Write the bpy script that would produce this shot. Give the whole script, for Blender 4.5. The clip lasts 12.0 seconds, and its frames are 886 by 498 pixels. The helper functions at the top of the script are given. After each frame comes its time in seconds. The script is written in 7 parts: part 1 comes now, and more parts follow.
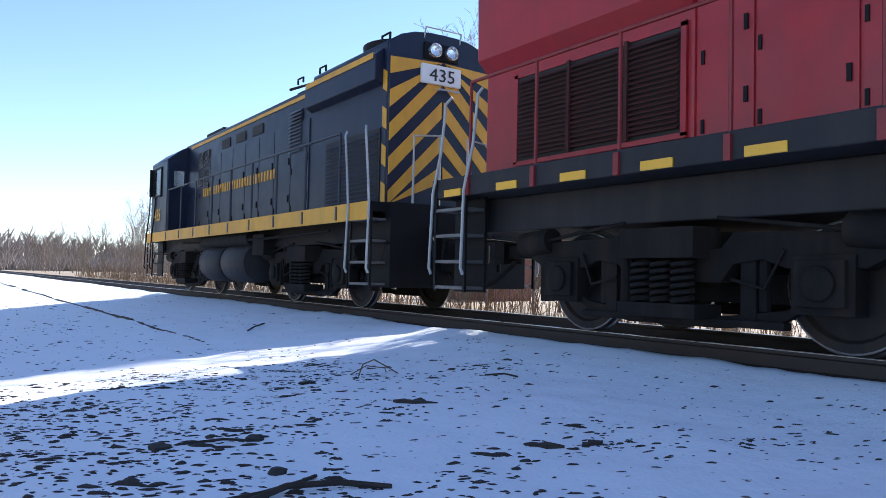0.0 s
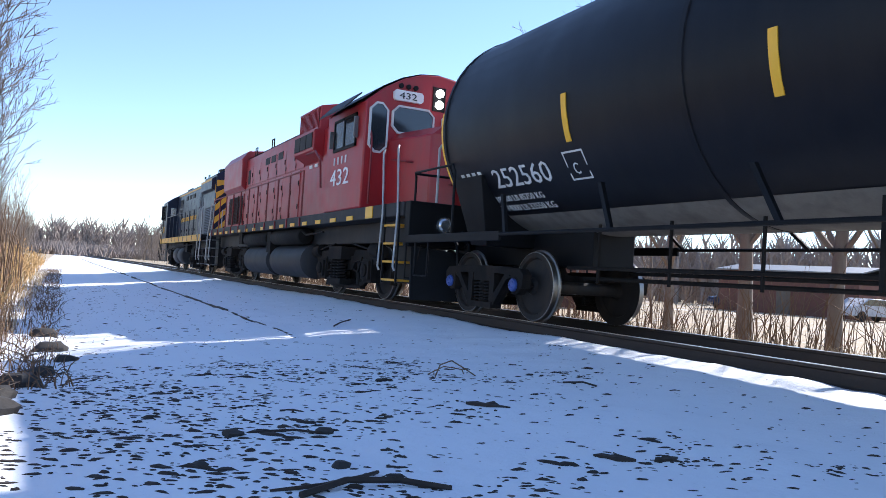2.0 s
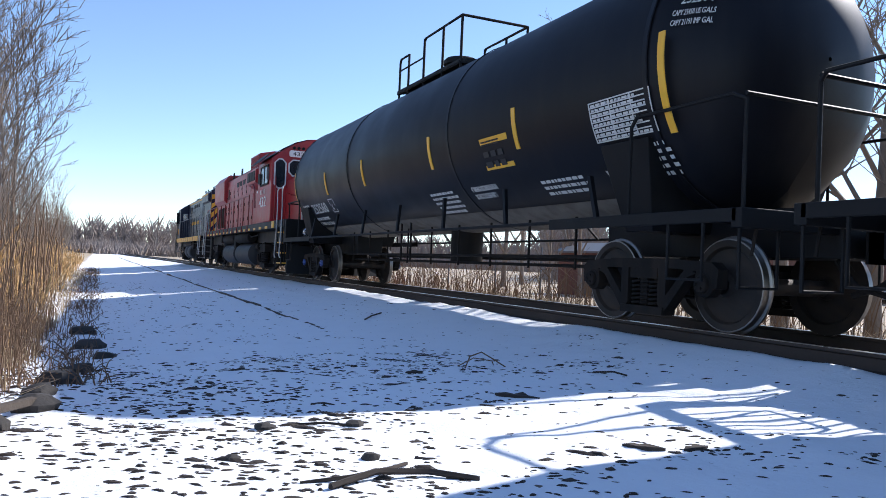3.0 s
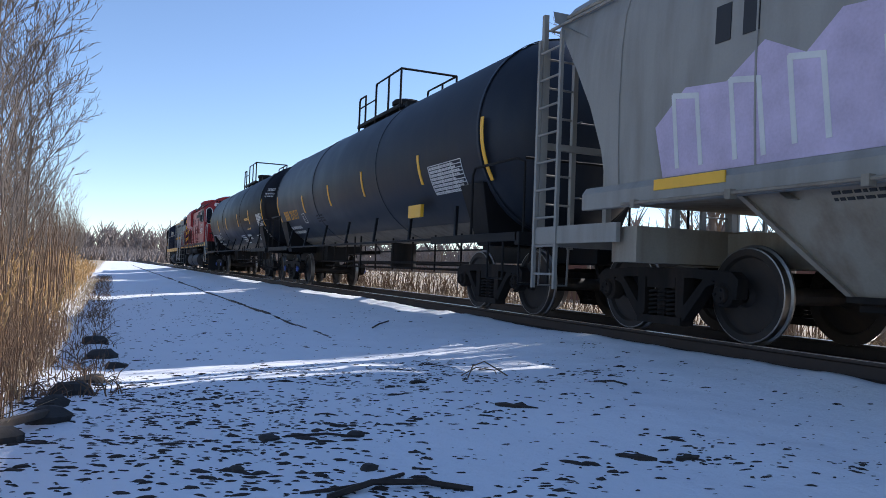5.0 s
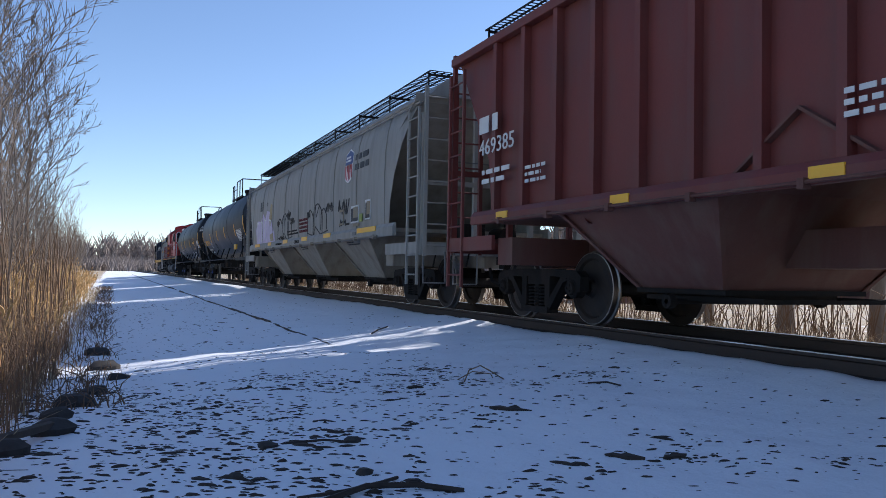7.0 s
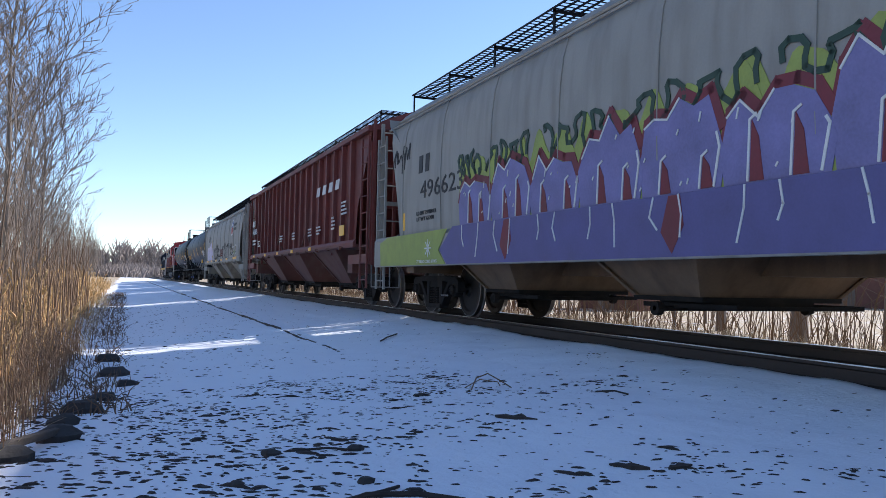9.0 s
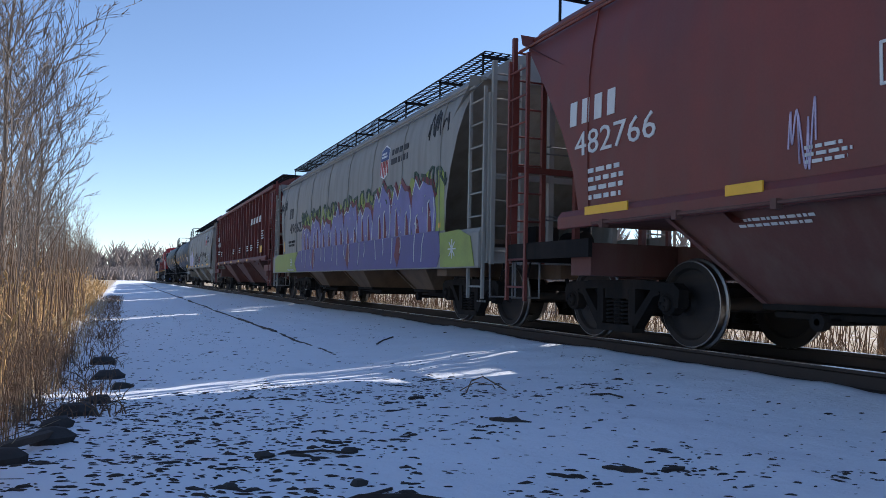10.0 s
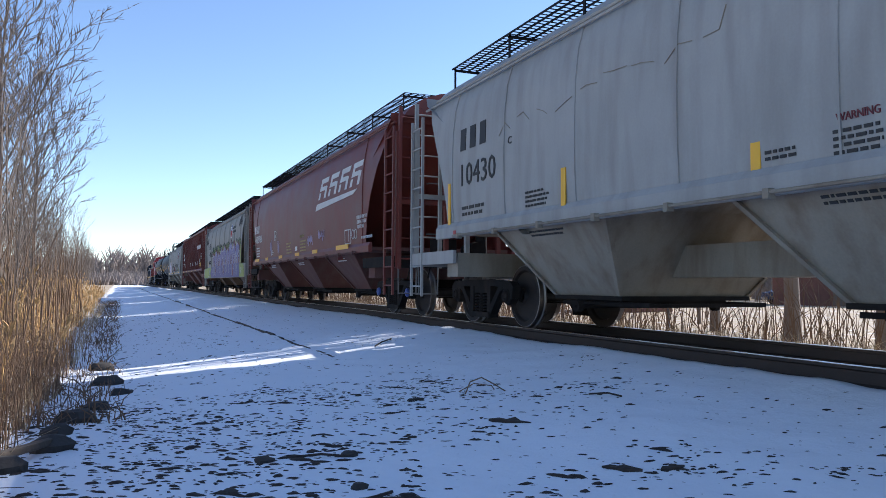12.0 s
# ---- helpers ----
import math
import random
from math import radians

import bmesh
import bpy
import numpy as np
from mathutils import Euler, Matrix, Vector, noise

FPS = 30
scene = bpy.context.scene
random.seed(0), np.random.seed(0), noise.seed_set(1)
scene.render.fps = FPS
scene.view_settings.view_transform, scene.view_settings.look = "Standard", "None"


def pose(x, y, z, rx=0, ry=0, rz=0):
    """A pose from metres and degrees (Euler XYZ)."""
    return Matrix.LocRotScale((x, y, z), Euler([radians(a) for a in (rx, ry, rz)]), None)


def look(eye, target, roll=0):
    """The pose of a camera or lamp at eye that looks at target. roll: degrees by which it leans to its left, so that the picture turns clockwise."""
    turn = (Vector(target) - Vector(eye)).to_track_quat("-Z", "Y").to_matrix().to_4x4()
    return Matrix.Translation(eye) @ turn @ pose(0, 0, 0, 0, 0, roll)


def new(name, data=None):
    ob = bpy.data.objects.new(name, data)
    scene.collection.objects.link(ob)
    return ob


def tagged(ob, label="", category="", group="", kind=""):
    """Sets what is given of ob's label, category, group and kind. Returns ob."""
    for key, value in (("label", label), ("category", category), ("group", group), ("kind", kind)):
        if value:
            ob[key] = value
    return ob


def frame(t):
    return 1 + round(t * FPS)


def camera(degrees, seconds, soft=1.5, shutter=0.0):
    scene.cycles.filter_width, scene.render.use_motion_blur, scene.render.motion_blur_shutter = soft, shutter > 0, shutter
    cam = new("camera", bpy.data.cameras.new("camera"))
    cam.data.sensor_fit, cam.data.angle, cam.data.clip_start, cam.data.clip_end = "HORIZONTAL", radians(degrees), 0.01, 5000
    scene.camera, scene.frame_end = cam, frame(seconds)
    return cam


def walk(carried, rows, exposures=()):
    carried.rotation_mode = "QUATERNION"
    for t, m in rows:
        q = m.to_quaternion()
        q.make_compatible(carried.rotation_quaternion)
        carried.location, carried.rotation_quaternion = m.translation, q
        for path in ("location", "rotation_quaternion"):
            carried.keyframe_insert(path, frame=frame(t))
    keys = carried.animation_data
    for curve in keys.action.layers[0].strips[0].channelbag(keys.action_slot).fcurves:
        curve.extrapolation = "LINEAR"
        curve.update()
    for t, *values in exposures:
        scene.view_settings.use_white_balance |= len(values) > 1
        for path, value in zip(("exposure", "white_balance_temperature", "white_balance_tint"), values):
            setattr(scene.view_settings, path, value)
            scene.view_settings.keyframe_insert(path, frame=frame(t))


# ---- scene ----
cam = camera(60.13, 12.0, soft=0.55)
# seconds, eye x y z, yaw, pitch, roll: a person standing beside the track, turning a little
ROWS = [
    (0.0, -0.172, 0.346, 0.810, -33.44, 2.01, -1.21),
    (0.5, -0.159, 0.357, 0.800, -33.75, 4.24, -1.93),
    (1.0, -0.142, 0.376, 0.796, -30.16, 3.57, -0.61),
    (1.5, -0.101, 0.364, 0.804, -27.02, 2.51, -3.42),
    (2.0, -0.082, 0.328, 0.804, -26.64, 1.98, -3.57),
    (2.5, -0.062, 0.323, 0.805, -24.49, 2.13, -2.96),
    (3.0, -0.065, 0.297, 0.811, -24.29, 1.23, -2.48),
    (3.5, -0.074, 0.243, 0.805, -24.99, 1.50, -2.50),
    (3.7, -0.072, 0.211, 0.804, -25.97, 1.25, -2.05),
    (5.3, -0.050, 0.148, 0.872, -21.43, 1.78, -2.27),
    (5.5, -0.044, 0.134, 0.869, -19.29, 1.69, -1.42),
    (6.0, -0.027, 0.068, 0.886, -19.98, 2.25, -0.42),
    (6.5, -0.054, 0.023, 0.884, -22.83, 1.34, -0.76),
    (6.7, -0.057, 0.033, 0.892, -23.40, 1.55, -0.97),
    (8.3, -0.009, 0.031, 0.896, -22.93, 3.56, -1.29),
    (8.5, -0.007, 0.031, 0.903, -22.98, 3.90, -0.80),
    (9.0, -0.010, 0.024, 0.898, -22.52, 2.34, -1.14),
    (9.5, -0.012, 0.020, 0.896, -22.15, 2.36, -1.11),
    (10.0, 0.002, 0.007, 0.896, -22.73, 2.59, -1.21),
    (10.5, -0.004, 0.009, 0.897, -23.10, 3.00, -0.73),
    (11.0, -0.011, 0.014, 0.895, -22.67, 2.59, -0.57),
    (11.5, -0.011, 0.007, 0.896, -22.17, 2.22, -0.82),
    (12.0, 0.000, 0.000, 0.906, -22.90, 2.62, -0.41),
]
walk(cam, [(t, pose(x, y, z, 90 + pitch, roll, yaw)) for t, x, y, z, yaw, pitch, roll in ROWS],
     exposures=[(t, stops, 6100, 14) for t, stops in ((0.0, 0.8), (1.0, 1.0), (1.5, 0.8), (2.0, 0.82), (2.5, 0.66), (3.0, 0.48), (5.5, 0.2), (6.5, 0.15), (8.5, 0.42), (9.5, 0.52), (10.0, 0.2), (10.5, 0.5), (11.0, 0.66), (11.5, 0.32), (12.0, 0.5))])

# ---- light: low winter sun ahead on the far side of the train, clear sky ----
SUN_EL, SUN_AZ = 36.0, 75.0
world = bpy.data.worlds.new("sky")
scene.world = world
world.use_nodes = True
wn = world.node_tree
sky = wn.nodes.new("ShaderNodeTexSky")
sky.sky_type, sky.sun_disc = "NISHITA", False
sky.sun_elevation, sky.sun_rotation = radians(SUN_EL), radians(SUN_AZ)
sky.altitude, sky.air_density, sky.dust_density, sky.ozone_density = 1500, 1.0, 0.0, 2.0
wn.links.new(sky.outputs["Color"], wn.nodes["Background"].inputs["Color"])
wn.nodes["Background"].inputs["Strength"].default_value = 0.15
sun = new("sun", bpy.data.lights.new("sun", "SUN"))
sun.data.energy, sun.data.angle, sun.data.color = 4.5, radians(0.5), (1.0, 0.95, 0.87)
sun.matrix_world = look((40, 42, 28), (40 - math.sin(radians(SUN_AZ)) * math.cos(radians(SUN_EL)),
                                         42 - math.cos(radians(SUN_AZ)) * math.cos(radians(SUN_EL)), 28 - math.sin(radians(SUN_EL))))
scene.view_settings.exposure = 0.0

# ---- materials ----


def mat(name, col, rough=0.6, metal=0.0, var=0.18, scale=3.0, fine=40.0, bump=0.05, stretch=(1, 1, 1), dirt=None, dirt_amt=0.0, spec=0.5):
    """A painted or natural surface: two scales of noise in colour and gloss, streaks of dirt, fine relief."""
    m = bpy.data.materials.new(name)
    m.use_nodes = True
    n, l = m.node_tree.nodes, m.node_tree.links
    b = n["Principled BSDF"]
    co = n.new("ShaderNodeTexCoord")
    mp = n.new("ShaderNodeMapping")
    mp.inputs["Scale"].default_value = stretch
    l.new(co.outputs["Object"], mp.inputs["Vector"])
    big = n.new("ShaderNodeTexNoise")
    big.inputs["Scale"].default_value, big.inputs["Detail"].default_value = scale, 6
    small = n.new("ShaderNodeTexNoise")
    small.inputs["Scale"].default_value, small.inputs["Detail"].default_value = fine, 4
    l.new(mp.outputs[0], big.inputs["Vector"]), l.new(co.outputs["Object"], small.inputs["Vector"])
    add = n.new("ShaderNodeMath")
    add.operation = "MULTIPLY_ADD"
    add.inputs[1].default_value = 0.35
    l.new(small.outputs["Fac"], add.inputs[0]), l.new(big.outputs["Fac"], add.inputs[2])
    ramp = n.new("ShaderNodeValToRGB")
    ramp.color_ramp.elements[0].position, ramp.color_ramp.elements[1].position = 0.42, 0.92
    lo = tuple(c * (1 - var) for c in col)
    hi = tuple(min(1, c * (1 + var)) for c in col)
    ramp.color_ramp.elements[0].color, ramp.color_ramp.elements[1].color = (*lo, 1), (*hi, 1)
    l.new(add.outputs[0], ramp.inputs["Fac"])
    colour = ramp.outputs["Color"]
    if dirt:
        dn = n.new("ShaderNodeTexNoise")
        dm = n.new("ShaderNodeMapping")
        dm.inputs["Scale"].default_value = (2.2, 2.2, 0.35)
        dn.inputs["Scale"].default_value, dn.inputs["Detail"].default_value = 2.0, 8
        l.new(co.outputs["Object"], dm.inputs["Vector"]), l.new(dm.outputs[0], dn.inputs["Vector"])
        dr = n.new("ShaderNodeValToRGB")
        dr.color_ramp.elements[0].position, dr.color_ramp.elements[1].position = 0.45, 0.8
        dr.color_ramp.elements[0].color, dr.color_ramp.elements[1].color = (0, 0, 0, 1), (dirt_amt, dirt_amt, dirt_amt, 1)
        l.new(dn.outputs["Fac"], dr.inputs["Fac"])
        mx = n.new("ShaderNodeMix")
        mx.data_type = "RGBA"
        l.new(dr.outputs["Color"], mx.inputs["Factor"]), l.new(colour, mx.inputs["A"])
        mx.inputs["B"].default_value = (*dirt, 1)
        colour = mx.outputs["Result"]
    l.new(colour, b.inputs["Base Color"])
    rr = n.new("ShaderNodeMapRange")
    rr.inputs["To Min"].default_value, rr.inputs["To Max"].default_value = max(0.02, rough - 0.12), min(1, rough + 0.12)
    l.new(big.outputs["Fac"], rr.inputs["Value"]), l.new(rr.outputs[0], b.inputs["Roughness"])
    b.inputs["Metallic"].default_value = metal
    b.inputs["Specular IOR Level"].default_value = spec
    if bump:
        bp = n.new("ShaderNodeBump")
        bp.inputs["Strength"].default_value, bp.inputs["Distance"].default_value = bump, 0.02
        l.new(add.outputs[0], bp.inputs["Height"]), l.new(bp.outputs[0], b.inputs["Normal"])
    return m


DUST = (0.16, 0.13, 0.1)
M_NAVY = mat("navy_paint", (0.010, 0.016, 0.038), 0.36, dirt=(0.03, 0.035, 0.05), dirt_amt=0.3, spec=0.3)
M_CAB_TEAL = mat("navy_roof_paint", (0.02, 0.03, 0.05), 0.45)
M_RED = mat("red_engine_paint", (0.36, 0.017, 0.022), 0.4, dirt=(0.16, 0.03, 0.03), dirt_amt=0.45, var=0.12)
M_GREYSILL = mat("dark_grey_paint", (0.026, 0.026, 0.029), 0.6, dirt=(0.08, 0.062, 0.048), dirt_amt=0.35, spec=0.25)
M_YELLOW = mat("yellow_paint", (0.72, 0.36, 0.03), 0.5, var=0.1, dirt=(0.25, 0.14, 0.05), dirt_amt=0.35)
M_REFL = mat("yellow_reflector", (0.85, 0.45, 0.03), 0.4, var=0.06)
M_WHITE = mat("white_paint", (0.8, 0.8, 0.78), 0.5, var=0.06)
M_LETTER = mat("letter_white", (0.62, 0.62, 0.6), 0.6, var=0.1)
M_BLACKL = mat("letter_black", (0.02, 0.02, 0.022), 0.6)
M_UNDER = mat("grimy_underframe_and_shaded_end", (0.014, 0.012, 0.011), 0.8, dirt=(0.06, 0.044, 0.032), dirt_amt=0.35, bump=0.25, spec=0.15)
M_TRUCK = mat("grimy_cast_steel", (0.014, 0.012, 0.011), 0.8, dirt=(0.07, 0.048, 0.034), dirt_amt=0.4, bump=0.35, spec=0.15)
M_WHEEL = mat("wheel_steel", (0.02, 0.016, 0.014), 0.7, 0.2, dirt=(0.12, 0.07, 0.04), dirt_amt=0.4)
M_TREAD = mat("polished_tread", (0.28, 0.26, 0.24), 0.38, 1.0, var=0.25)
M_TANKBLK = mat("black_tank_paint", (0.007, 0.0075, 0.011), 0.45, dirt=(0.022, 0.021, 0.02), dirt_amt=0.35, scale=1.2, spec=0.2)
M_TANKGREY = mat("blue_grey_tank_paint", (0.02, 0.026, 0.038), 0.48, dirt=(0.05, 0.05, 0.05), dirt_amt=0.3, scale=1.2, spec=0.25)
# tank belly: light bounced off the snow is put into the colour, plus thin dust
M_TANKLOW = mat("bounce_lit_dusty_tank_belly", (0.15, 0.135, 0.115), 0.85, dirt=(0.05, 0.042, 0.034), dirt_amt=0.7)
M_GREY = mat("light_grey_hopper_paint", (0.285, 0.272, 0.245), 0.6, dirt=(0.13, 0.115, 0.095), dirt_amt=0.6, scale=1.5, var=0.1)
M_GREYB = mat("pale_grey_hopper_paint", (0.345, 0.34, 0.325), 0.6, dirt=(0.17, 0.15, 0.13), dirt_amt=0.5, scale=1.5, var=0.1)
M_BAY = mat("dusty_grey_hopper_bay", (0.27, 0.235, 0.185), 0.75, dirt=(0.13, 0.075, 0.04), dirt_amt=0.75, scale=1.2, var=0.2)
M_RUSTBAY = mat("rust_stained_hopper_bay", (0.17, 0.105, 0.06), 0.8, dirt=(0.06, 0.035, 0.022), dirt_amt=0.7, scale=1.2, var=0.25)
M_OXBAY = mat("dusty_red_hopper_bay", (0.12, 0.045, 0.035), 0.75, dirt=(0.16, 0.11, 0.08), dirt_amt=0.6, scale=1.2, var=0.2)
M_OXIDE = mat("oxide_red_hopper_paint", (0.15, 0.03, 0.025), 0.6, dirt=(0.12, 0.06, 0.05), dirt_amt=0.6, scale=1.5)
M_BROWN = mat("brown_red_hopper_paint", (0.165, 0.034, 0.025), 0.5, dirt=(0.13, 0.055, 0.042), dirt_amt=0.5, scale=1.5)
M_GALV = mat("galvanised_steel", (0.16, 0.16, 0.16), 0.5, 0.5)
M_BLACK = mat("black_steel", (0.008, 0.008, 0.009), 0.6, spec=0.2)
M_DARKGRILLE = mat("dark_grille", (0.02, 0.018, 0.018), 0.7)
M_HANDRAIL = mat("white_handrail_paint", (0.4, 0.4, 0.39), 0.45)
M_REDRAIL = mat("red_handrail_paint", (0.22, 0.02, 0.022), 0.5)
M_SLAT = mat("grimy_radiator_slat", (0.07, 0.022, 0.02), 0.75, dirt=(0.05, 0.04, 0.03), dirt_amt=0.6, spec=0.2)
M_BLUECAP = mat("blue_bearing_cap", (0.05, 0.09, 0.3), 0.5)
M_RAIL = mat("rail_rust", (0.05, 0.035, 0.028), 0.75, 0.2, bump=0.2)
M_RAILTOP = mat("rail_head_polished", (0.5, 0.49, 0.48), 0.3, 1.0, var=0.08)
M_TIE = mat("creosoted_tie", (0.06, 0.045, 0.035), 0.9, bump=0.5, stretch=(0.3, 5, 5))
M_BALLAST = mat("ballast_stone", (0.085, 0.072, 0.062), 0.9, scale=20, var=0.5, bump=0.6)
M_BARK = mat("grey_brown_bark", (0.2, 0.16, 0.125), 0.9, bump=0.5, stretch=(4, 4, 0.6))
M_TWIG = mat("pale_twig", (0.2, 0.155, 0.12), 0.85, bump=0)
M_FARWOOD = mat("far_bare_wood", (0.29, 0.24, 0.21), 0.95, var=0.3, bump=0)
M_REED = mat("dry_golden_grass", (0.55, 0.34, 0.14), 0.8, var=0.45, scale=1.5, bump=0)
M_STALK = mat("dead_weed_stalk", (0.17, 0.105, 0.06), 0.85, var=0.35, bump=0)
M_STRAW = mat("straw", (0.48, 0.37, 0.22), 0.85, var=0.3, bump=0)
M_LEAFLIT = mat("dead_leaf_litter", (0.04, 0.03, 0.024), 0.9, var=0.5, scale=6, bump=0)
M_LOG = mat("rotten_log", (0.075, 0.058, 0.045), 0.9, bump=0.8, stretch=(4, 0.6, 4))
M_STONE = mat("dark_stone", (0.045, 0.04, 0.036), 0.85, bump=0.6, scale=9)
M_POLE = mat("weathered_pole", (0.16, 0.13, 0.1), 0.9, bump=0.4, stretch=(5, 5, 0.5))
M_SHED = mat("red_brown_shed", (0.16, 0.07, 0.05), 0.8)
M_CARBLUE = mat("dark_blue_car_paint", (0.02, 0.03, 0.07), 0.25)
M_CARWHITE = mat("silver_car_paint", (0.5, 0.5, 0.52), 0.3)
M_TYRE = mat("tyre_rubber", (0.02, 0.02, 0.02), 0.9)
M_PURPLE = mat("purple_spray_paint", (0.17, 0.155, 0.33), 0.55, var=0.25, scale=2.5)
M_PURPLE2 = mat("deep_purple_spray_paint", (0.10, 0.088, 0.23), 0.55, var=0.15)
M_LIME = mat("lime_spray_paint", (0.27, 0.32, 0.07), 0.55, var=0.2)
M_DKGREEN = mat("dark_green_spray_paint", (0.02, 0.05, 0.03), 0.55)
M_MAROON = mat("maroon_spray_paint", (0.16, 0.02, 0.03), 0.55)
M_PALEVIO = mat("pale_violet_spray_paint", (0.5, 0.42, 0.56), 0.6, var=0.2)
M_OCHRE = mat("ochre_spray_paint", (0.36, 0.26, 0.12), 0.6)
M_TAPE = mat("tan_masking_tape", (0.26, 0.21, 0.14), 0.7)
M_EMBLUE = mat("emblem_blue", (0.03, 0.06, 0.2), 0.5)
M_EMRED = mat("emblem_red", (0.45, 0.05, 0.05), 0.5)
M_LIGHT = mat("headlight_glass", (0.7, 0.7, 0.7), 0.1, 0.8)
M_LIT = bpy.data.materials.new("lit_headlamp")
M_LIT.use_nodes = True
M_LIT.node_tree.nodes["Principled BSDF"].inputs["Emission Color"].default_value = (1, 0.97, 0.9, 1)
M_LIT.node_tree.nodes["Principled BSDF"].inputs["Emission Strength"].default_value = 4
M_GLASS = mat("tinted_window_glass", (0.02, 0.025, 0.03), 0.05, 0.0, bump=0, spec=1.0)


def ground_material():
    """Snow on the path, straw and soil at its edges and beyond the track, joined along ragged lines."""
    m = bpy.data.materials.new("snow_and_straw")
    m.use_nodes = True
    n, l = m.node_tree.nodes, m.node_tree.links
    b = n["Principled BSDF"]
    co = n.new("ShaderNodeTexCoord")
    sep = n.new("ShaderNodeSeparateXYZ")
    l.new(co.outputs["Object"], sep.inputs[0])

    def noise_tex(scale, detail=8, rough=0.6):
        t = n.new("ShaderNodeTexNoise")
        t.inputs["Scale"].default_value, t.inputs["Detail"].default_value, t.inputs["Roughness"].default_value = scale, detail, rough
        l.new(co.outputs["Object"], t.inputs["Vector"])
        return t.outputs["Fac"]

    def math_node(op, a, c, clamp=False):
        t = n.new("ShaderNodeMath")
        t.operation, t.use_clamp = op, clamp
        for i, v in enumerate((a, c)):
            if isinstance(v, (int, float)):
                t.inputs[i].default_value = v
            else:
                l.new(v, t.inputs[i])
        return t.outputs[0]

    def mix(f, a, c):
        t = n.new("ShaderNodeMix")
        t.data_type = "RGBA"
        l.new(f, t.inputs["Factor"])
        for key, v in (("A", a), ("B", c)):
            if isinstance(v, tuple):
                t.inputs[key].default_value = (*v, 1)
            else:
                l.new(v, t.inputs[key])
        return t.outputs["Result"]

    x = sep.outputs["X"]
    coarse, mid, fine = noise_tex(0.5), noise_tex(3.0), noise_tex(30.0)
    # straw left of x = -1.2 and right of x = 8.4, with ragged borders and snow left in the hollows
    left = math_node("MULTIPLY", math_node("SUBTRACT", -1.0, x), 1.2)
    right = math_node("MULTIPLY", math_node("SUBTRACT", x, 8.3), 0.8)
    side = math_node("MINIMUM", math_node("MAXIMUM", left, right), 0.55)
    ragged = math_node("ADD", side, math_node("MULTIPLY", math_node("SUBTRACT", mid, 0.5), 3.0))
    straw_f = math_node("MULTIPLY", ragged, 3.0, True)
    far_snow = math_node("MULTIPLY", math_node("SUBTRACT", coarse, 0.61), 14.0, True)
    lot = math_node("MULTIPLY", math_node("SUBTRACT", x, 24.0), 0.5, True)
    straw_f = math_node("MULTIPLY", straw_f, math_node("SUBTRACT", 1.0, math_node("MULTIPLY", far_snow, lot)), True)
    straw = mix(mid, (0.30, 0.22, 0.13), (0.58, 0.46, 0.30))
    straw = mix(math_node("MULTIPLY", math_node("SUBTRACT", fine, 0.55), 3.0, True), straw, (0.14, 0.1, 0.07))
    snow = mix(mid, (0.86, 0.88, 0.92), (0.93, 0.945, 0.965))
    spots = math_node("MULTIPLY", math_node("SUBTRACT", noise_tex(14.0, 3, 0.5), 0.705), 30.0, True)
    snow = mix(spots, snow, (0.16, 0.13, 0.1))
    l.new(mix(straw_f, snow, straw), b.inputs["Base Color"])
    b.inputs["Roughness"].default_value = 0.75
    b.inputs["Specular IOR Level"].default_value = 0.25
    bp = n.new("ShaderNodeBump")
    bp.inputs["Strength"].default_value, bp.inputs["Distance"].default_value = 0.5, 0.05
    l.new(math_node("ADD", mid, math_node("MULTIPLY", fine, 0.25)), bp.inputs["Height"])
    l.new(bp.outputs[0], b.inputs["Normal"])
    return m


M_GROUND = ground_material()

# ---- building helpers ----
CX, RZ = 6.22, 0.28  # the track's centre line and the height of its rail heads


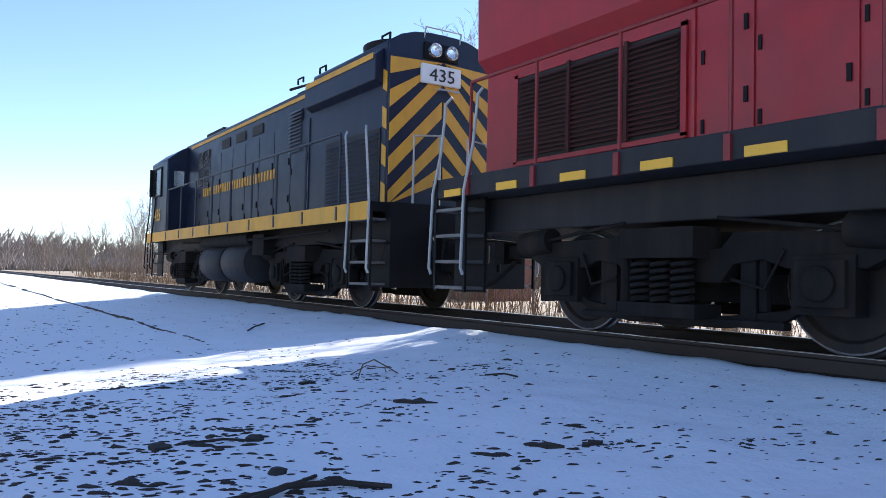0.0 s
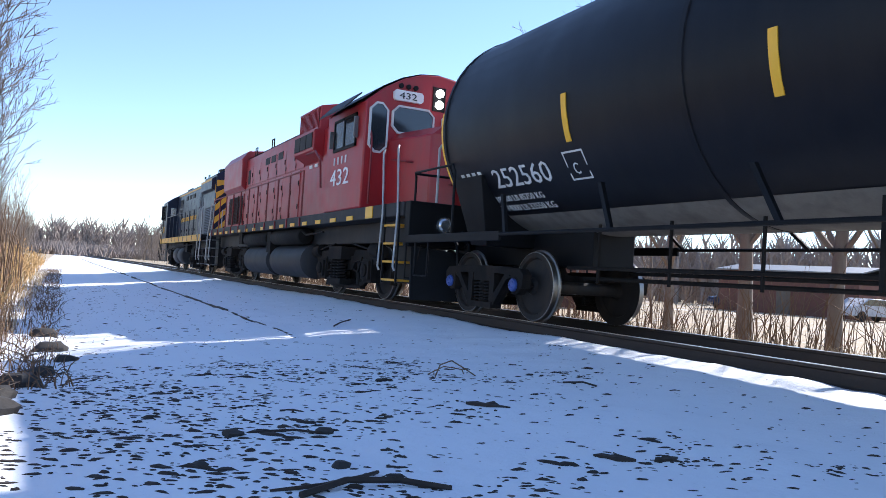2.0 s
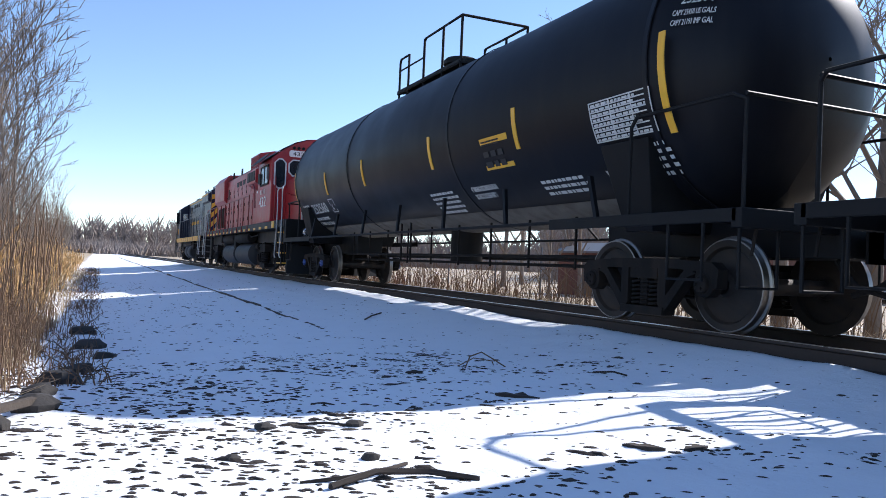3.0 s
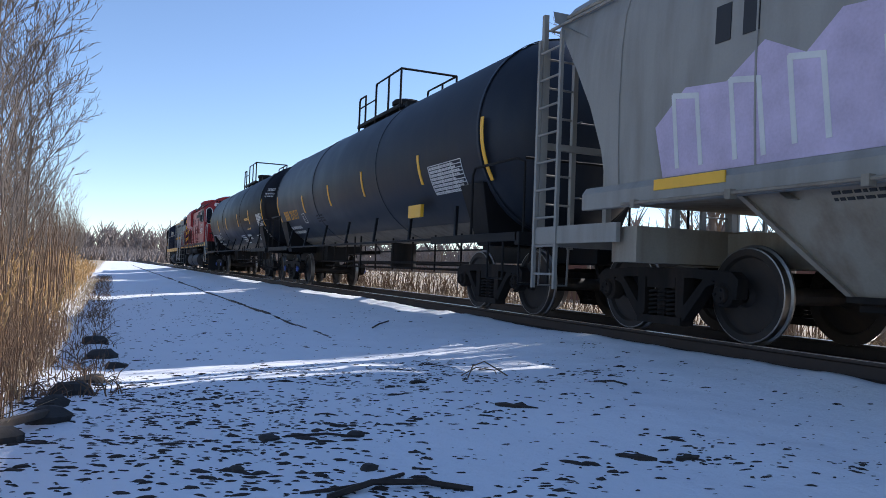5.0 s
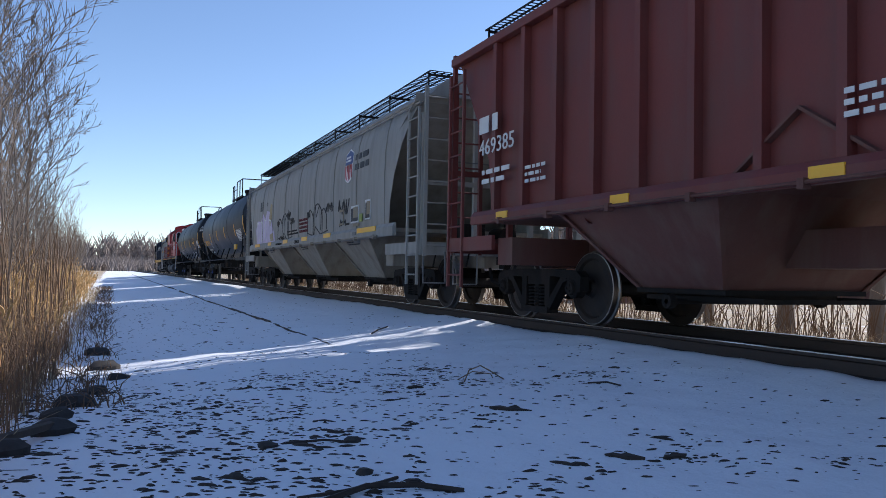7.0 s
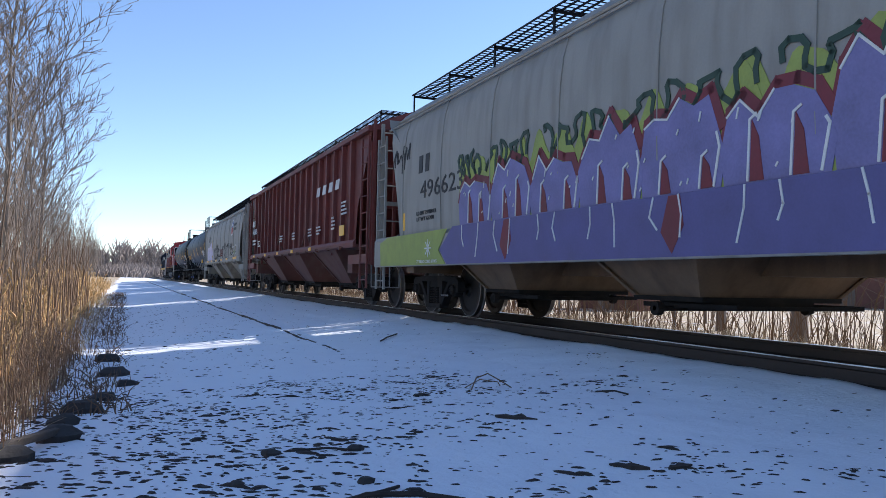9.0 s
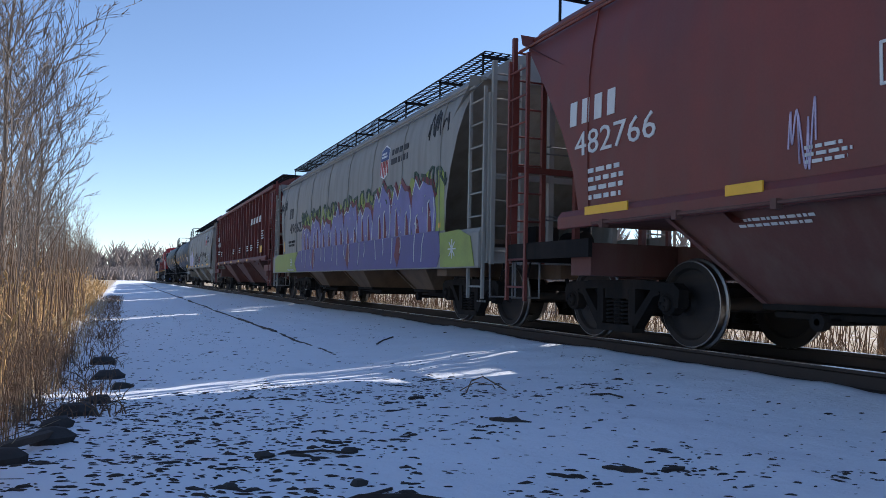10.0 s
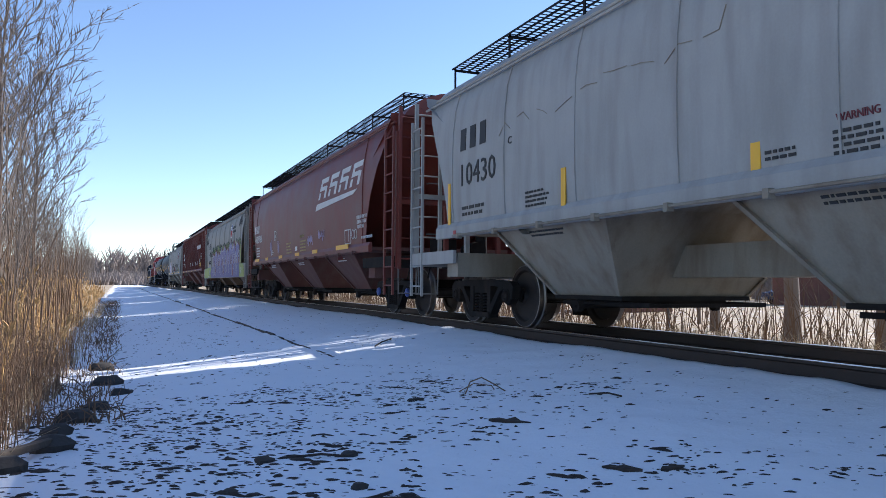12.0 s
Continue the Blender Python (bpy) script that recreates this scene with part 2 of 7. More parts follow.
class Mesh:
    """Collects vertices and faces of one part."""

    def __init__(self):
        self.v, self.f, self.cuts = [], [], []

    def add(self, verts, faces):
        k = len(self.v)
        self.cuts.append((k, len(self.f)))
        self.v += [tuple(p) for p in verts]
        self.f += [tuple(i + k for i in f) for f in faces]
        return self

    def box(self, x0, x1, y0, y1, z0, z1):
        v = [(x, y, z) for z in (z0, z1) for y in (y0, y1) for x in (x0, x1)]
        return self.add(v, [(0, 2, 3, 1), (4, 5, 7, 6), (0, 1, 5, 4), (2, 6, 7, 3), (0, 4, 6, 2), (1, 3, 7, 5)])

    def hexa(self, a, b):
        """A solid between two quads a and b, each of four points in the same order."""
        return self.add(list(a) + list(b), [(3, 2, 1, 0), (4, 5, 6, 7), (0, 1, 5, 4), (1, 2, 6, 5), (2, 3, 7, 6), (3, 0, 4, 7)])

    def extrude(self, pts, axis, a, b):
        """A closed outline swept along an axis. axis 'y': points are (x, z); 'x': points are (y, z)."""
        n = len(pts)
        v = [((p[0], c, p[1]) if axis == "y" else (c, p[0], p[1])) for c in (a, b) for p in pts]
        f = [tuple(range(n))[::-1], tuple(range(n, 2 * n))]
        f += [(i, (i + 1) % n, n + (i + 1) % n, n + i) for i in range(n)]
        return self.add(v, f)

    def tube(self, p, q, r, r2=None, seg=6, caps=True):
        p, q = Vector(p), Vector(q)
        d = (q - p).normalized()
        s = d.orthogonal().normalized()
        u = d.cross(s)
        r2 = r if r2 is None else r2
        v = []
        for c, rad in ((p, r), (q, r2)):
            for i in range(seg):
                a = 2 * math.pi * i / seg
                v.append(c + (s * math.cos(a) + u * math.sin(a)) * rad)
        f = [(i, (i + 1) % seg, seg + (i + 1) % seg, seg + i) for i in range(seg)]
        if caps:
            f += [tuple(range(seg))[::-1], tuple(range(seg, 2 * seg))]
        return self.add(v, f)

    def pipe(self, pts, r, seg=6):
        """A bent pipe through the points, with mitred joints."""
        pts = [Vector(p) for p in pts]
        v, f = [], []
        s = None
        for i, p in enumerate(pts):
            d = ((pts[i + 1] - p).normalized() if i + 1 < len(pts) else Vector()) + ((p - pts[i - 1]).normalized() if i else Vector())
            d.normalize()
            s = d.orthogonal().normalized() if s is None else (s - d * s.dot(d)).normalized()
            u = d.cross(s)
            for k in range(seg):
                a = 2 * math.pi * k / seg
                v.append(p + (s * math.cos(a) + u * math.sin(a)) * r)
        for i in range(len(pts) - 1):
            f += [(i * seg + k, i * seg + (k + 1) % seg, (i + 1) * seg + (k + 1) % seg, (i + 1) * seg + k) for k in range(seg)]
        f += [tuple(range(seg))[::-1], tuple(range((len(pts) - 1) * seg, len(pts) * seg))]
        return self.add(v, f)

    def lathe(self, prof, axis, centre, seg=24):
        """Profile of (radius, along) turned round an axis through centre."""
        cx, cy, cz = centre
        v, f, n = [], [], len(prof)
        for k in range(seg):
            a = 2 * math.pi * k / seg
            c, s = math.cos(a), math.sin(a)
            for r, h in prof:
                v.append((cx + h, cy + r * c, cz + r * s) if axis == "x" else (cx + r * c, cy + h, cz + r * s) if axis == "y" else (cx + r * c, cy + r * s, cz + h))
        for k in range(seg):
            for i in range(n - 1):
                f.append((k * n + i, k * n + i + 1, ((k + 1) % seg) * n + i + 1, ((k + 1) % seg) * n + i))
        return self.add(v, f)

    def data(self, name, material, smooth=40):
        me = bpy.data.meshes.new(name)
        me.from_pydata(self.v, [], self.f)
        bm = bmesh.new()
        bm.from_mesh(me)
        bmesh.ops.recalc_face_normals(bm, faces=bm.faces)
        bm.to_mesh(me)
        bm.free()
        me.materials.append(material)
        if smooth:
            me.polygons.foreach_set("use_smooth", [True] * len(me.polygons))
            me.set_sharp_from_angle(angle=radians(smooth))
        return me


def part(name, mesh, material, parent, label="", at=None, smooth=40, bevel=0.0):
    """One mesh object under a thing or a part. mesh: a Mesh, or mesh data to share."""
    me = mesh.data(name, material, smooth) if isinstance(mesh, Mesh) else mesh
    ob = new(name, me)
    ob.parent = parent
    if at is not None:
        ob.matrix_basis = at
    if label:
        ob["label"] = label
    if bevel:
        md = ob.modifiers.new("worn_edges", "BEVEL")
        md.width, md.segments, md.limit_method, md.angle_limit = bevel, 2, "ANGLE", radians(50)
    return ob


def pieces(name, mesh, material, parent, label="", smooth=40, bevel=0.0):
    """Each solid that was added to the Mesh becomes a part of its own."""
    ends = mesh.cuts[1:] + [(len(mesh.v), len(mesh.f))]
    for (v0, f0), (v1, f1) in zip(mesh.cuts, ends):
        one = Mesh().add(mesh.v[v0:v1], [tuple(i - v0 for i in f) for f in mesh.f[f0:f1]])
        part(name, one, material, parent, label, smooth=smooth, bevel=bevel)


def thing(name, label, category, m=None, group=""):
    ob = new(name)
    ob.empty_display_size = 0.3
    if m is not None:
        ob.matrix_basis = m
    return tagged(ob, label, category, group)


def words(text, height, thick=0.004):
    """Lettering as a flat mesh: x along the line from its start, z up."""
    cu = bpy.data.curves.new("lettering", "FONT")
    cu.body, cu.size, cu.extrude, cu.resolution_u = text, height / 0.72, thick, 2
    ob = bpy.data.objects.new("lettering", cu)
    scene.collection.objects.link(ob)
    bpy.context.view_layer.update()
    me = bpy.data.meshes.new_from_object(ob.evaluated_get(bpy.context.evaluated_depsgraph_get()))
    bpy.data.objects.remove(ob)
    out = Mesh()
    out.add([(v.co.x, -v.co.z, v.co.y) for v in me.vertices], [tuple(p.vertices) for p in me.polygons])
    bpy.data.meshes.remove(me)
    return out


def side_words(text, x, y0, z, length, height, material, parent, lean=None, name="lettering"):
    """Lettering on the side that faces -x, from y0 towards -y, squeezed or drawn out to its length."""
    w = words(text, height)
    span = max(v[0] for v in w.v) or 1
    k = length / span
    w.v = [(x + v[1] - (lean(z + v[2]) if lean else 0), y0 - v[0] * k, z + v[2]) for v in w.v]
    return tagged(part(name, w, material, parent, smooth=0), kind="stuff" if name == "stencil" else "")


def panel(m, x, y0, y1, z0, z1, lean=None):
    """A flat painted rectangle that follows the side's curve."""
    a, b = (lean(z0), lean(z1)) if lean else (0, 0)
    m.hexa([(x - 0.004 - a, y0, z0), (x - 0.004 - a, y1, z0), (x + 0.004 - a, y1, z0), (x + 0.004 - a, y0, z0)],
           [(x - 0.004 - b, y0, z1), (x - 0.004 - b, y1, z1), (x + 0.004 - b, y1, z1), (x + 0.004 - b, y0, z1)])


def side_bars(x, y0, z, length, height, lines, material, parent, seed=1, lean=None, name="stencilled_notice", fill=0.5):
    """Unreadable notices: rows of short bars on the side that faces -x."""
    rnd = random.Random(seed)
    m = Mesh()
    step = height / lines
    for i in range(lines):
        zz = z + height - (i + 1) * step
        y, end = y0, y0 - length * rnd.uniform(0.7, 1.0)
        while y > end:
            w = min(rnd.uniform(0.4, 1.4) * step * 1.3, y - end)
            panel(m, x, y - w, y, zz, zz + step * fill, lean)
            y -= w + step * 0.45
    return tagged(part(name, m, material, parent, smooth=0), kind="stuff")


def blocks(x, y0, z, length, height, count, material, parent, lean=None, wide=0.55, name="company_mark"):
    """A company's mark as plain upright blocks in its colour."""
    m = Mesh()
    step = length / count
    for i in range(count):
        y = y0 - i * step
        w = step * wide
        panel(m, x, y - w, y, z, z + height, lean)
    pieces(name, m, material, parent, smooth=0)


def stroke(m, pts, x, w, lean=None):
    """A painted line of width w along (y, z) points on the side that faces -x, 3 mm proud."""
    q = [Vector((p[0], p[1])) for p in pts]
    for a, b in zip(q, q[1:]):
        d = b - a
        if d.length < 1e-4:
            continue
        d.normalize()
        s = Vector((-d.y, d.x)) * w / 2
        a2, b2 = a - d * w * 0.3, b + d * w * 0.3
        c = [a2 + s, a2 - s, b2 - s, b2 + s]
        ox = [lean(p.y) if lean else 0 for p in c]
        m.hexa([(x - 0.004 - o, p.x, p.y) for o, p in zip(ox, c)], [(x + 0.003 - o, p.x, p.y) for o, p in zip(ox, c)])


def scribble(y0, z0, w, h, loops, seed):
    """A sprayed tag: a looping pen path inside a box, from y0 towards -y."""
    rnd = random.Random(seed)
    n = loops * 3 + 2
    key = [(y0 - w * min(1, max(0, i / (n - 1) + rnd.uniform(-1.1, 1.1) / n)), z0 + h * (rnd.uniform(0.55, 1.0) if i % 2 else rnd.uniform(0.0, 0.45))) for i in range(n)]
    pts = []
    for i in range(n - 1):
        p0, p1, p2, p3 = (key[max(0, min(n - 1, i + k))] for k in (-1, 0, 1, 2))
        for j in range(6):
            t = j / 6
            pts.append(tuple(0.5 * (2 * b + (c - a) * t + (2 * a - 5 * b + 4 * c - d) * t * t + (3 * b - a - 3 * c + d) * t ** 3) for a, b, c, d in zip(p0, p1, p2, p3)))
    return pts


def blob(m, outline, x, lean=None, thick=0.003):
    """A painted patch with an outline of (y, z) points on the side that faces -x."""
    n = len(outline)
    v = [(x - (lean(p[1]) if lean else 0) - o, p[0], p[1]) for o in (thick, -0.003) for p in outline]
    f = [tuple(range(n)), tuple(range(n, 2 * n))[::-1]] + [(i, (i + 1) % n, n + (i + 1) % n, n + i) for i in range(n)]
    m.add(v, f)


# ---- running gear ----
def wheelset_data(r):
    w, rims = Mesh(), []
    for s in (-1, 1):
        t = Mesh()
        rims.append(t)
        face = [(0.02, 0.74), (0.09, 0.79), (0.12, 0.745), (r * 0.45, 0.735), (r * 0.78, 0.70), (r * 0.83, 0.735), (r * 0.965, 0.735)]
        back = [(r + 0.026, 0.635), (r * 0.82, 0.63), (r * 0.77, 0.665), (r * 0.4, 0.66), (0.12, 0.64), (0.09, 0.55)]
        w.lathe([(a, s * b) for a, b in face], "x", (0, 0, 0), 32)
        w.lathe([(a, s * b) for a, b in back], "x", (0, 0, 0), 32)
        t.lathe([(r * 0.965, s * 0.735), (r * 0.995, s * 0.732), (r, s * 0.665), (r + 0.026, s * 0.655), (r + 0.026, s * 0.635)], "x", (0, 0, 0), 32)
        for k in range(3):
            a = 2.1 * k
            w.tube((s * 0.78, 0.05 * math.cos(a), 0.05 * math.sin(a)), (s * 0.80, 0.05 * math.cos(a), 0.05 * math.sin(a)), 0.013)
    w.tube((-0.74, 0, 0), (0.74, 0, 0), 0.085, seg=12)
    return w.data("wheelset", M_WHEEL, 30), [t.data("tread", M_TREAD, 30) for t in rims]


WHEEL_36, TREAD_36 = wheelset_data(0.457)
WHEEL_40, TREAD_40 = wheelset_data(0.508)
ROLLING = []  # wheelsets that turn: object, its seat in the truck, wheel radius


def spring_data(h, r, wire, turns):
    m = Mesh()
    n = turns * 9
    m.pipe([(r * math.cos(2 * math.pi * i / 9), r * math.sin(2 * math.pi * i / 9), h * i / n) for i in range(n + 1)], wire, 5)
    return m.data("spring", M_TRUCK, 60)


SPRING = spring_data(0.27, 0.062, 0.016, 6)
SPRING_BIG = spring_data(0.36, 0.085, 0.024, 6)


def side_frame_data(s):
    """A cast side frame with a window for the springs and a box over each axle end."""
    m = Mesh()
    hw = 0.89
    x0, x1 = min(s * 0.90, s * 1.03), max(s * 0.90, s * 1.03)
    for e in (-1, 1):
        # jaw over the axle box, tension chord and column
        m.extrude([(e * (hw + 0.17), 0.42), (e * (hw + 0.19), 0.60), (e * (hw + 0.10), 0.67), (e * 0.55, 0.69), (e * 0.50, 0.60), (e * (hw - 0.10), 0.58),
                   (e * (hw - 0.13), 0.46), (e * (hw - 0.11), 0.40)], "x", x0, x1)
        m.extrude([(e * (hw - 0.10), 0.56), (e * (hw - 0.22), 0.52), (e * 0.36, 0.17), (e * 0.26, 0.13), (e * 0.26, 0.24), (e * 0.34, 0.30), (e * (hw - 0.24), 0.62)], "x", x0, x1)
        m.box(x0, x1, min(e * 0.24, e * 0.36), max(e * 0.24, e * 0.36), 0.22, 0.66)
        m.lathe([(0.0, s * 0.02), (0.1, s * 0.02), (0.125, s * 0.0), (0.125, s * -0.12)], "x", (s * 1.02, e * hw, 0.457), 16)
    m.box(x0, x1, -0.56, 0.56, 0.60, 0.70)
    m.box(x0 - 0.02, x1 + 0.02, -0.34, 0.34, 0.12, 0.20)
    m.box(x0 + 0.01, x1 - 0.01, -0.22, 0.22, 0.49, 0.60)
    m.box(x0 + 0.02, x1 - 0.02, -0.05, 0.05, 0.20, 0.5)
    return m.data("side_frame", M_TRUCK, 35)


SIDE_FRAMES = [side_frame_data(s) for s in (-1, 1)]
BOLSTER = Mesh().extrude([(-0.92, 0.42), (0.92, 0.42), (0.92, 0.62), (0.3, 0.64), (0.25, 0.74), (-0.25, 0.74), (-0.3, 0.64), (-0.92, 0.62)], "y", -0.2, 0.2).data("truck", M_TRUCK, 35)
BRAKE_BEAM = Mesh().extrude([(-0.75, 0.34), (0.75, 0.34), (0.75, 0.40), (0.0, 0.44), (-0.75, 0.40)], "y", -0.04, 0.04).data("brake_beam", M_TRUCK, 35)
BRAKE_ROD = Mesh().tube((-0.35, -0.45, 0.3), (-0.3, 0.45, 0.3), 0.02).data("brake_rod", M_TRUCK, 35)
CAP = Mesh().lathe([(0.0, -0.03), (0.075, -0.03), (0.085, -0.015), (0.085, 0.02)], "x", (0, 0, 0), 14)
for _k in range(3):
    CAP.tube((-0.045, 0.045 * math.cos(2.1 * _k), 0.045 * math.sin(2.1 * _k)), (-0.02, 0.045 * math.cos(2.1 * _k), 0.045 * math.sin(2.1 * _k)), 0.014)
CAP_DARK, CAP_BLUE = CAP.data("bearing_cap", M_TRUCK, 30), CAP.data("bearing_cap", M_BLUECAP, 30)


def freight_truck(car, y, cap=None, mark=False):
    tr = part("truck", BOLSTER, None, car, "grimy cast-steel two-axle truck", pose(0, y, 0))
    for fr in SIDE_FRAMES:
        part("side_frame", fr, None, tr)
    part("brake_rod", BRAKE_ROD, None, tr)
    for e in (-1, 1):
        part("brake_beam", BRAKE_BEAM, None, tr, "", pose(0, e * 0.37, 0))
    for e in (-1, 1):
        ws = part("wheelset", WHEEL_36, None, tr, "", pose(0, e * 0.89, 0.457))
        ROLLING.append((ws, (0, e * 0.89, 0.457), 0.457))
        tagged(ws, "worn steel wheels on an axle")
        for s in (-1, 1):
            part("bearing_cap", cap or CAP_DARK, None, tr, "blue bearing cap" if cap else "", pose(s * 1.05, e * 0.89, 0.457, 0, 0, 0 if s < 0 else 180))
    for s in (-1, 1):
        for k in (-0.14, 0.0, 0.14):
            part("spring", SPRING, None, tr, "", pose(s * 0.965, k, 0.205))
    if mark:
        side_bars(-1.036, -0.35, 0.34, 0.4, 0.06, 1, M_GALV, tr, 7, name="stencil")
    return tr


def add_treads():
    for ws, seat, r in ROLLING:
        for rim in TREAD_36 if r < 0.5 else TREAD_40:
            part("tread", rim, None, ws.parent, "polished steel tread", pose(*seat))


def coupler(car, y, s):
    """Coupler shank and knuckle at an end; s: +1 at the front, -1 at the rear."""
    m = Mesh()
    m.box(-0.09, 0.09, min(y, y - s * 0.9), max(y, y - s * 0.9), 0.78, 0.94)
    m.extrude([(-0.17, 0.70), (0.13, 0.70), (0.16, 0.98), (-0.17, 0.98)], "y", y - s * 0.02, y + s * 0.18)
    m.tube((0.1, y + s * 0.22, 0.72), (0.1, y + s * 0.22, 0.97), 0.08, seg=10)
    m.pipe([(-0.2, y - s * 0.3, 0.72), (-0.28, y - s * 0.05, 0.5), (-0.22, y + s * 0.25, 0.42)], 0.03)  # air hose
    m.pipe([(-0.1, y - s * 0.15, 0.98), (-0.5, y - s * 0.25, 0.99), (-1.25, y - s * 0.25, 0.97), (-1.3, y - s * 0.25, 0.72)], 0.016)  # uncoupling lever
    return part("coupler", m, M_UNDER, car)



# ---- covered hoppers ----
def ladder(x, y0, y1, z0, z1, rungs, r=0.014):
    m = Mesh()
    for y in (y0, y1):
        m.box(x - 0.02, x + 0.02, y - 0.022, y + 0.022, z0, z1)
    for i in range(rungs):
        z = z0 + (z1 - z0) * (i + 0.5) / rungs
        m.tube((x, y0, z), (x, y1, z), r)
    return m


def end_ladder(y, x0, x1, z0, z1, rungs):
    m = Mesh()
    for x in (x0, x1):
        m.box(x - 0.03, x + 0.03, y - 0.03, y + 0.03, z0, z1)
    for i in range(rungs):
        z = z0 + (z1 - z0) * (i + 0.5) / rungs
        m.tube((x0, y, z), (x1, y, z), 0.014)
    return m


def running_boards(car, half, material, z=4.42, x0=0.66, x1=1.22):
    """Steel grating walkways along both sides of the roof, joined across the ends."""
    for s in (-1, 1):
        m = Mesh()
        a, b = min(s * x0, s * x1), max(s * x0, s * x1)
        n = int(2 * half / 0.11)
        for i in range(n + 1):
            y = -half + 2 * half * i / n
            m.box(a, b, y - 0.004, y + 0.004, z - 0.014, z)
        for x in (a, a + (b - a) * 0.25, (a + b) / 2, a + (b - a) * 0.75, b):
            m.box(x - 0.008, x + 0.008, -half, half, z - 0.025, z)
        part("running_board", m, material, car, "steel grating roof walk", smooth=0)
        k = Mesh()
        c = 9
        for i in range(c):
            y = -half + 0.1 + (2 * half - 0.2) * i / (c - 1)
            k.box(b - 0.02 if s > 0 else a, b if s > 0 else a + 0.02, y - 0.02, y + 0.02, z - 0.42, z)
            k.box(a, b, y - 0.02, y + 0.02, z - 0.07, z - 0.035)
        pieces("walk_support", k, material, car, smooth=0)
    for s in (-1, 1):
        m = Mesh()
        for i in range(7):
            y = s * half - s * 0.075 * i
            m.box(-x0, x0, y - 0.006, y + 0.006, z - 0.035, z)
        for i in range(18):
            x = -x0 + 2 * x0 * i / 17
            m.box(x - 0.004, x + 0.004, min(s * half, s * half - s * 0.45), max(s * half, s * half - s * 0.45), z - 0.035, z)
        part("end_walk", m, material, car, smooth=0)


def hopper(label, y, tc, half, paint, frame_paint, board, seams, bays=3, sill=(1.28, 1.50), arc=(7.2, 8.3), ribbed=False, top=3.66, caps=None):
    """A covered hopper car. half: to the end posts; arc: where its side sheets end, at the sill and at the eaves."""
    car = thing("hopper_car", label, "hopper car", pose(CX, y, RZ), "cars of the train")
    zb, zt = sill[1] - 0.02, top
    if ribbed:
        prof = [(1.50, zb), (1.50, 2.2), (1.50, zt - 0.1), (1.47, zt), (1.2, zt + 0.16), (0.6, zt + 0.38), (0.0, zt + 0.43)]
    else:
        prof = [(1.60, zb), (1.62, 1.9), (1.625, 2.4), (1.61, 2.9), (1.57, 3.25), (1.50, zt - 0.16), (1.36, zt), (1.22, zt + 0.17), (0.95, zt + 0.36), (0.6, zt + 0.48), (0.0, zt + 0.53)]
    full = prof + [(-x, z) for x, z in prof[-2::-1]]

    def y_end(z):
        u = min(1, max(0, (z - zb) / (zt - zb)))
        return arc[0] + (arc[1] - arc[0]) * (u ** (2.0 if ribbed else 1.7))

    body = Mesh()
    ny = 2
    rows = []
    for x, z in full:
        e = y_end(z)
        rows.append([(x, -e + 2 * e * j / ny, z) for j in range(ny + 1)])
    n = len(full)
    v = [p for r in rows for p in r]
    body.add(v, [(i * (ny + 1) + j, i * (ny + 1) + j + 1, (i + 1) * (ny + 1) + j + 1, (i + 1) * (ny + 1) + j) for i in range(n - 1) for j in range(ny)])
    half_n = len(prof)
    for j in (0, ny):  # recessed ends: slope sheets between the sides
        s = -1 if j == 0 else 1
        zs = [zb - 0.25, 2.0, 2.7, zt - 0.1, zt + 0.05]
        ys = [arc[0] - 2.3, arc[0] - 1.25, arc[0] - 0.55, arc[1] - 0.15, arc[1] - 0.1]
        body.add([(x, s * yy, zz) for yy, zz in zip(ys, zs) for x in (-1.58 if not ribbed else -1.48, 1.58 if not ribbed else 1.48)],
                 [(2 * i, 2 * i + 1, 2 * i + 3, 2 * i + 2) for i in range(4)])
        # roof edge closing panel
        body.add([(x, s * arc[1], z) for x, z in full[half_n - 4 - 1:half_n + 4]] + [(x, s * (arc[1] - 0.12), zt - 0.1) for x in (-1.4, 1.4)],
                 [tuple(range(9))])
    part("body", body, paint, car, "", smooth=35)
    # weld seams or ribs down the sides
    seam = Mesh()
    for k in range(seams):
        yy = -arc[0] * 0.97 + 2 * arc[0] * 0.97 * k / (seams - 1)
        for s in (-1, 1):
            if ribbed:
                seam.box(min(s * 1.50, s * 1.60), max(s * 1.50, s * 1.60), yy - 0.045, yy + 0.045, zb, zt - 0.05)
            else:
                pts = [(s * (x + 0.006), yy, z) for x, z in prof[:7]]
                for a, b in zip(pts, pts[1:]):
                    seam.tube(a, b, 0.013, seg=4, caps=False)
    if ribbed:
        pieces("side_rib", seam, paint, car, smooth=0)
    else:
        tagged(part("weld_seam", seam, paint, car, smooth=0), kind="stuff")
    if ribbed:
        m = Mesh()
        for s in (-1, 1):
            m.box(min(s * 1.5, s * 1.62), max(s * 1.5, s * 1.62), -arc[1], arc[1], zt - 0.12, zt)
        part("top_chord", m, paint, car, smooth=0, bevel=0.01)
    else:
        m = Mesh()
        for s in (-1, 1):
            m.tube((s * 1.53, -arc[1], zt - 0.14), (s * 1.53, arc[1], zt - 0.14), 0.022, seg=6)
            m.tube((s * 1.38, -arc[1], zt), (s * 1.38, arc[1], zt), 0.03, seg=6)
        part("eaves_rail", m, paint, car)
    m = Mesh()
    deep = sill[0] < 1.1
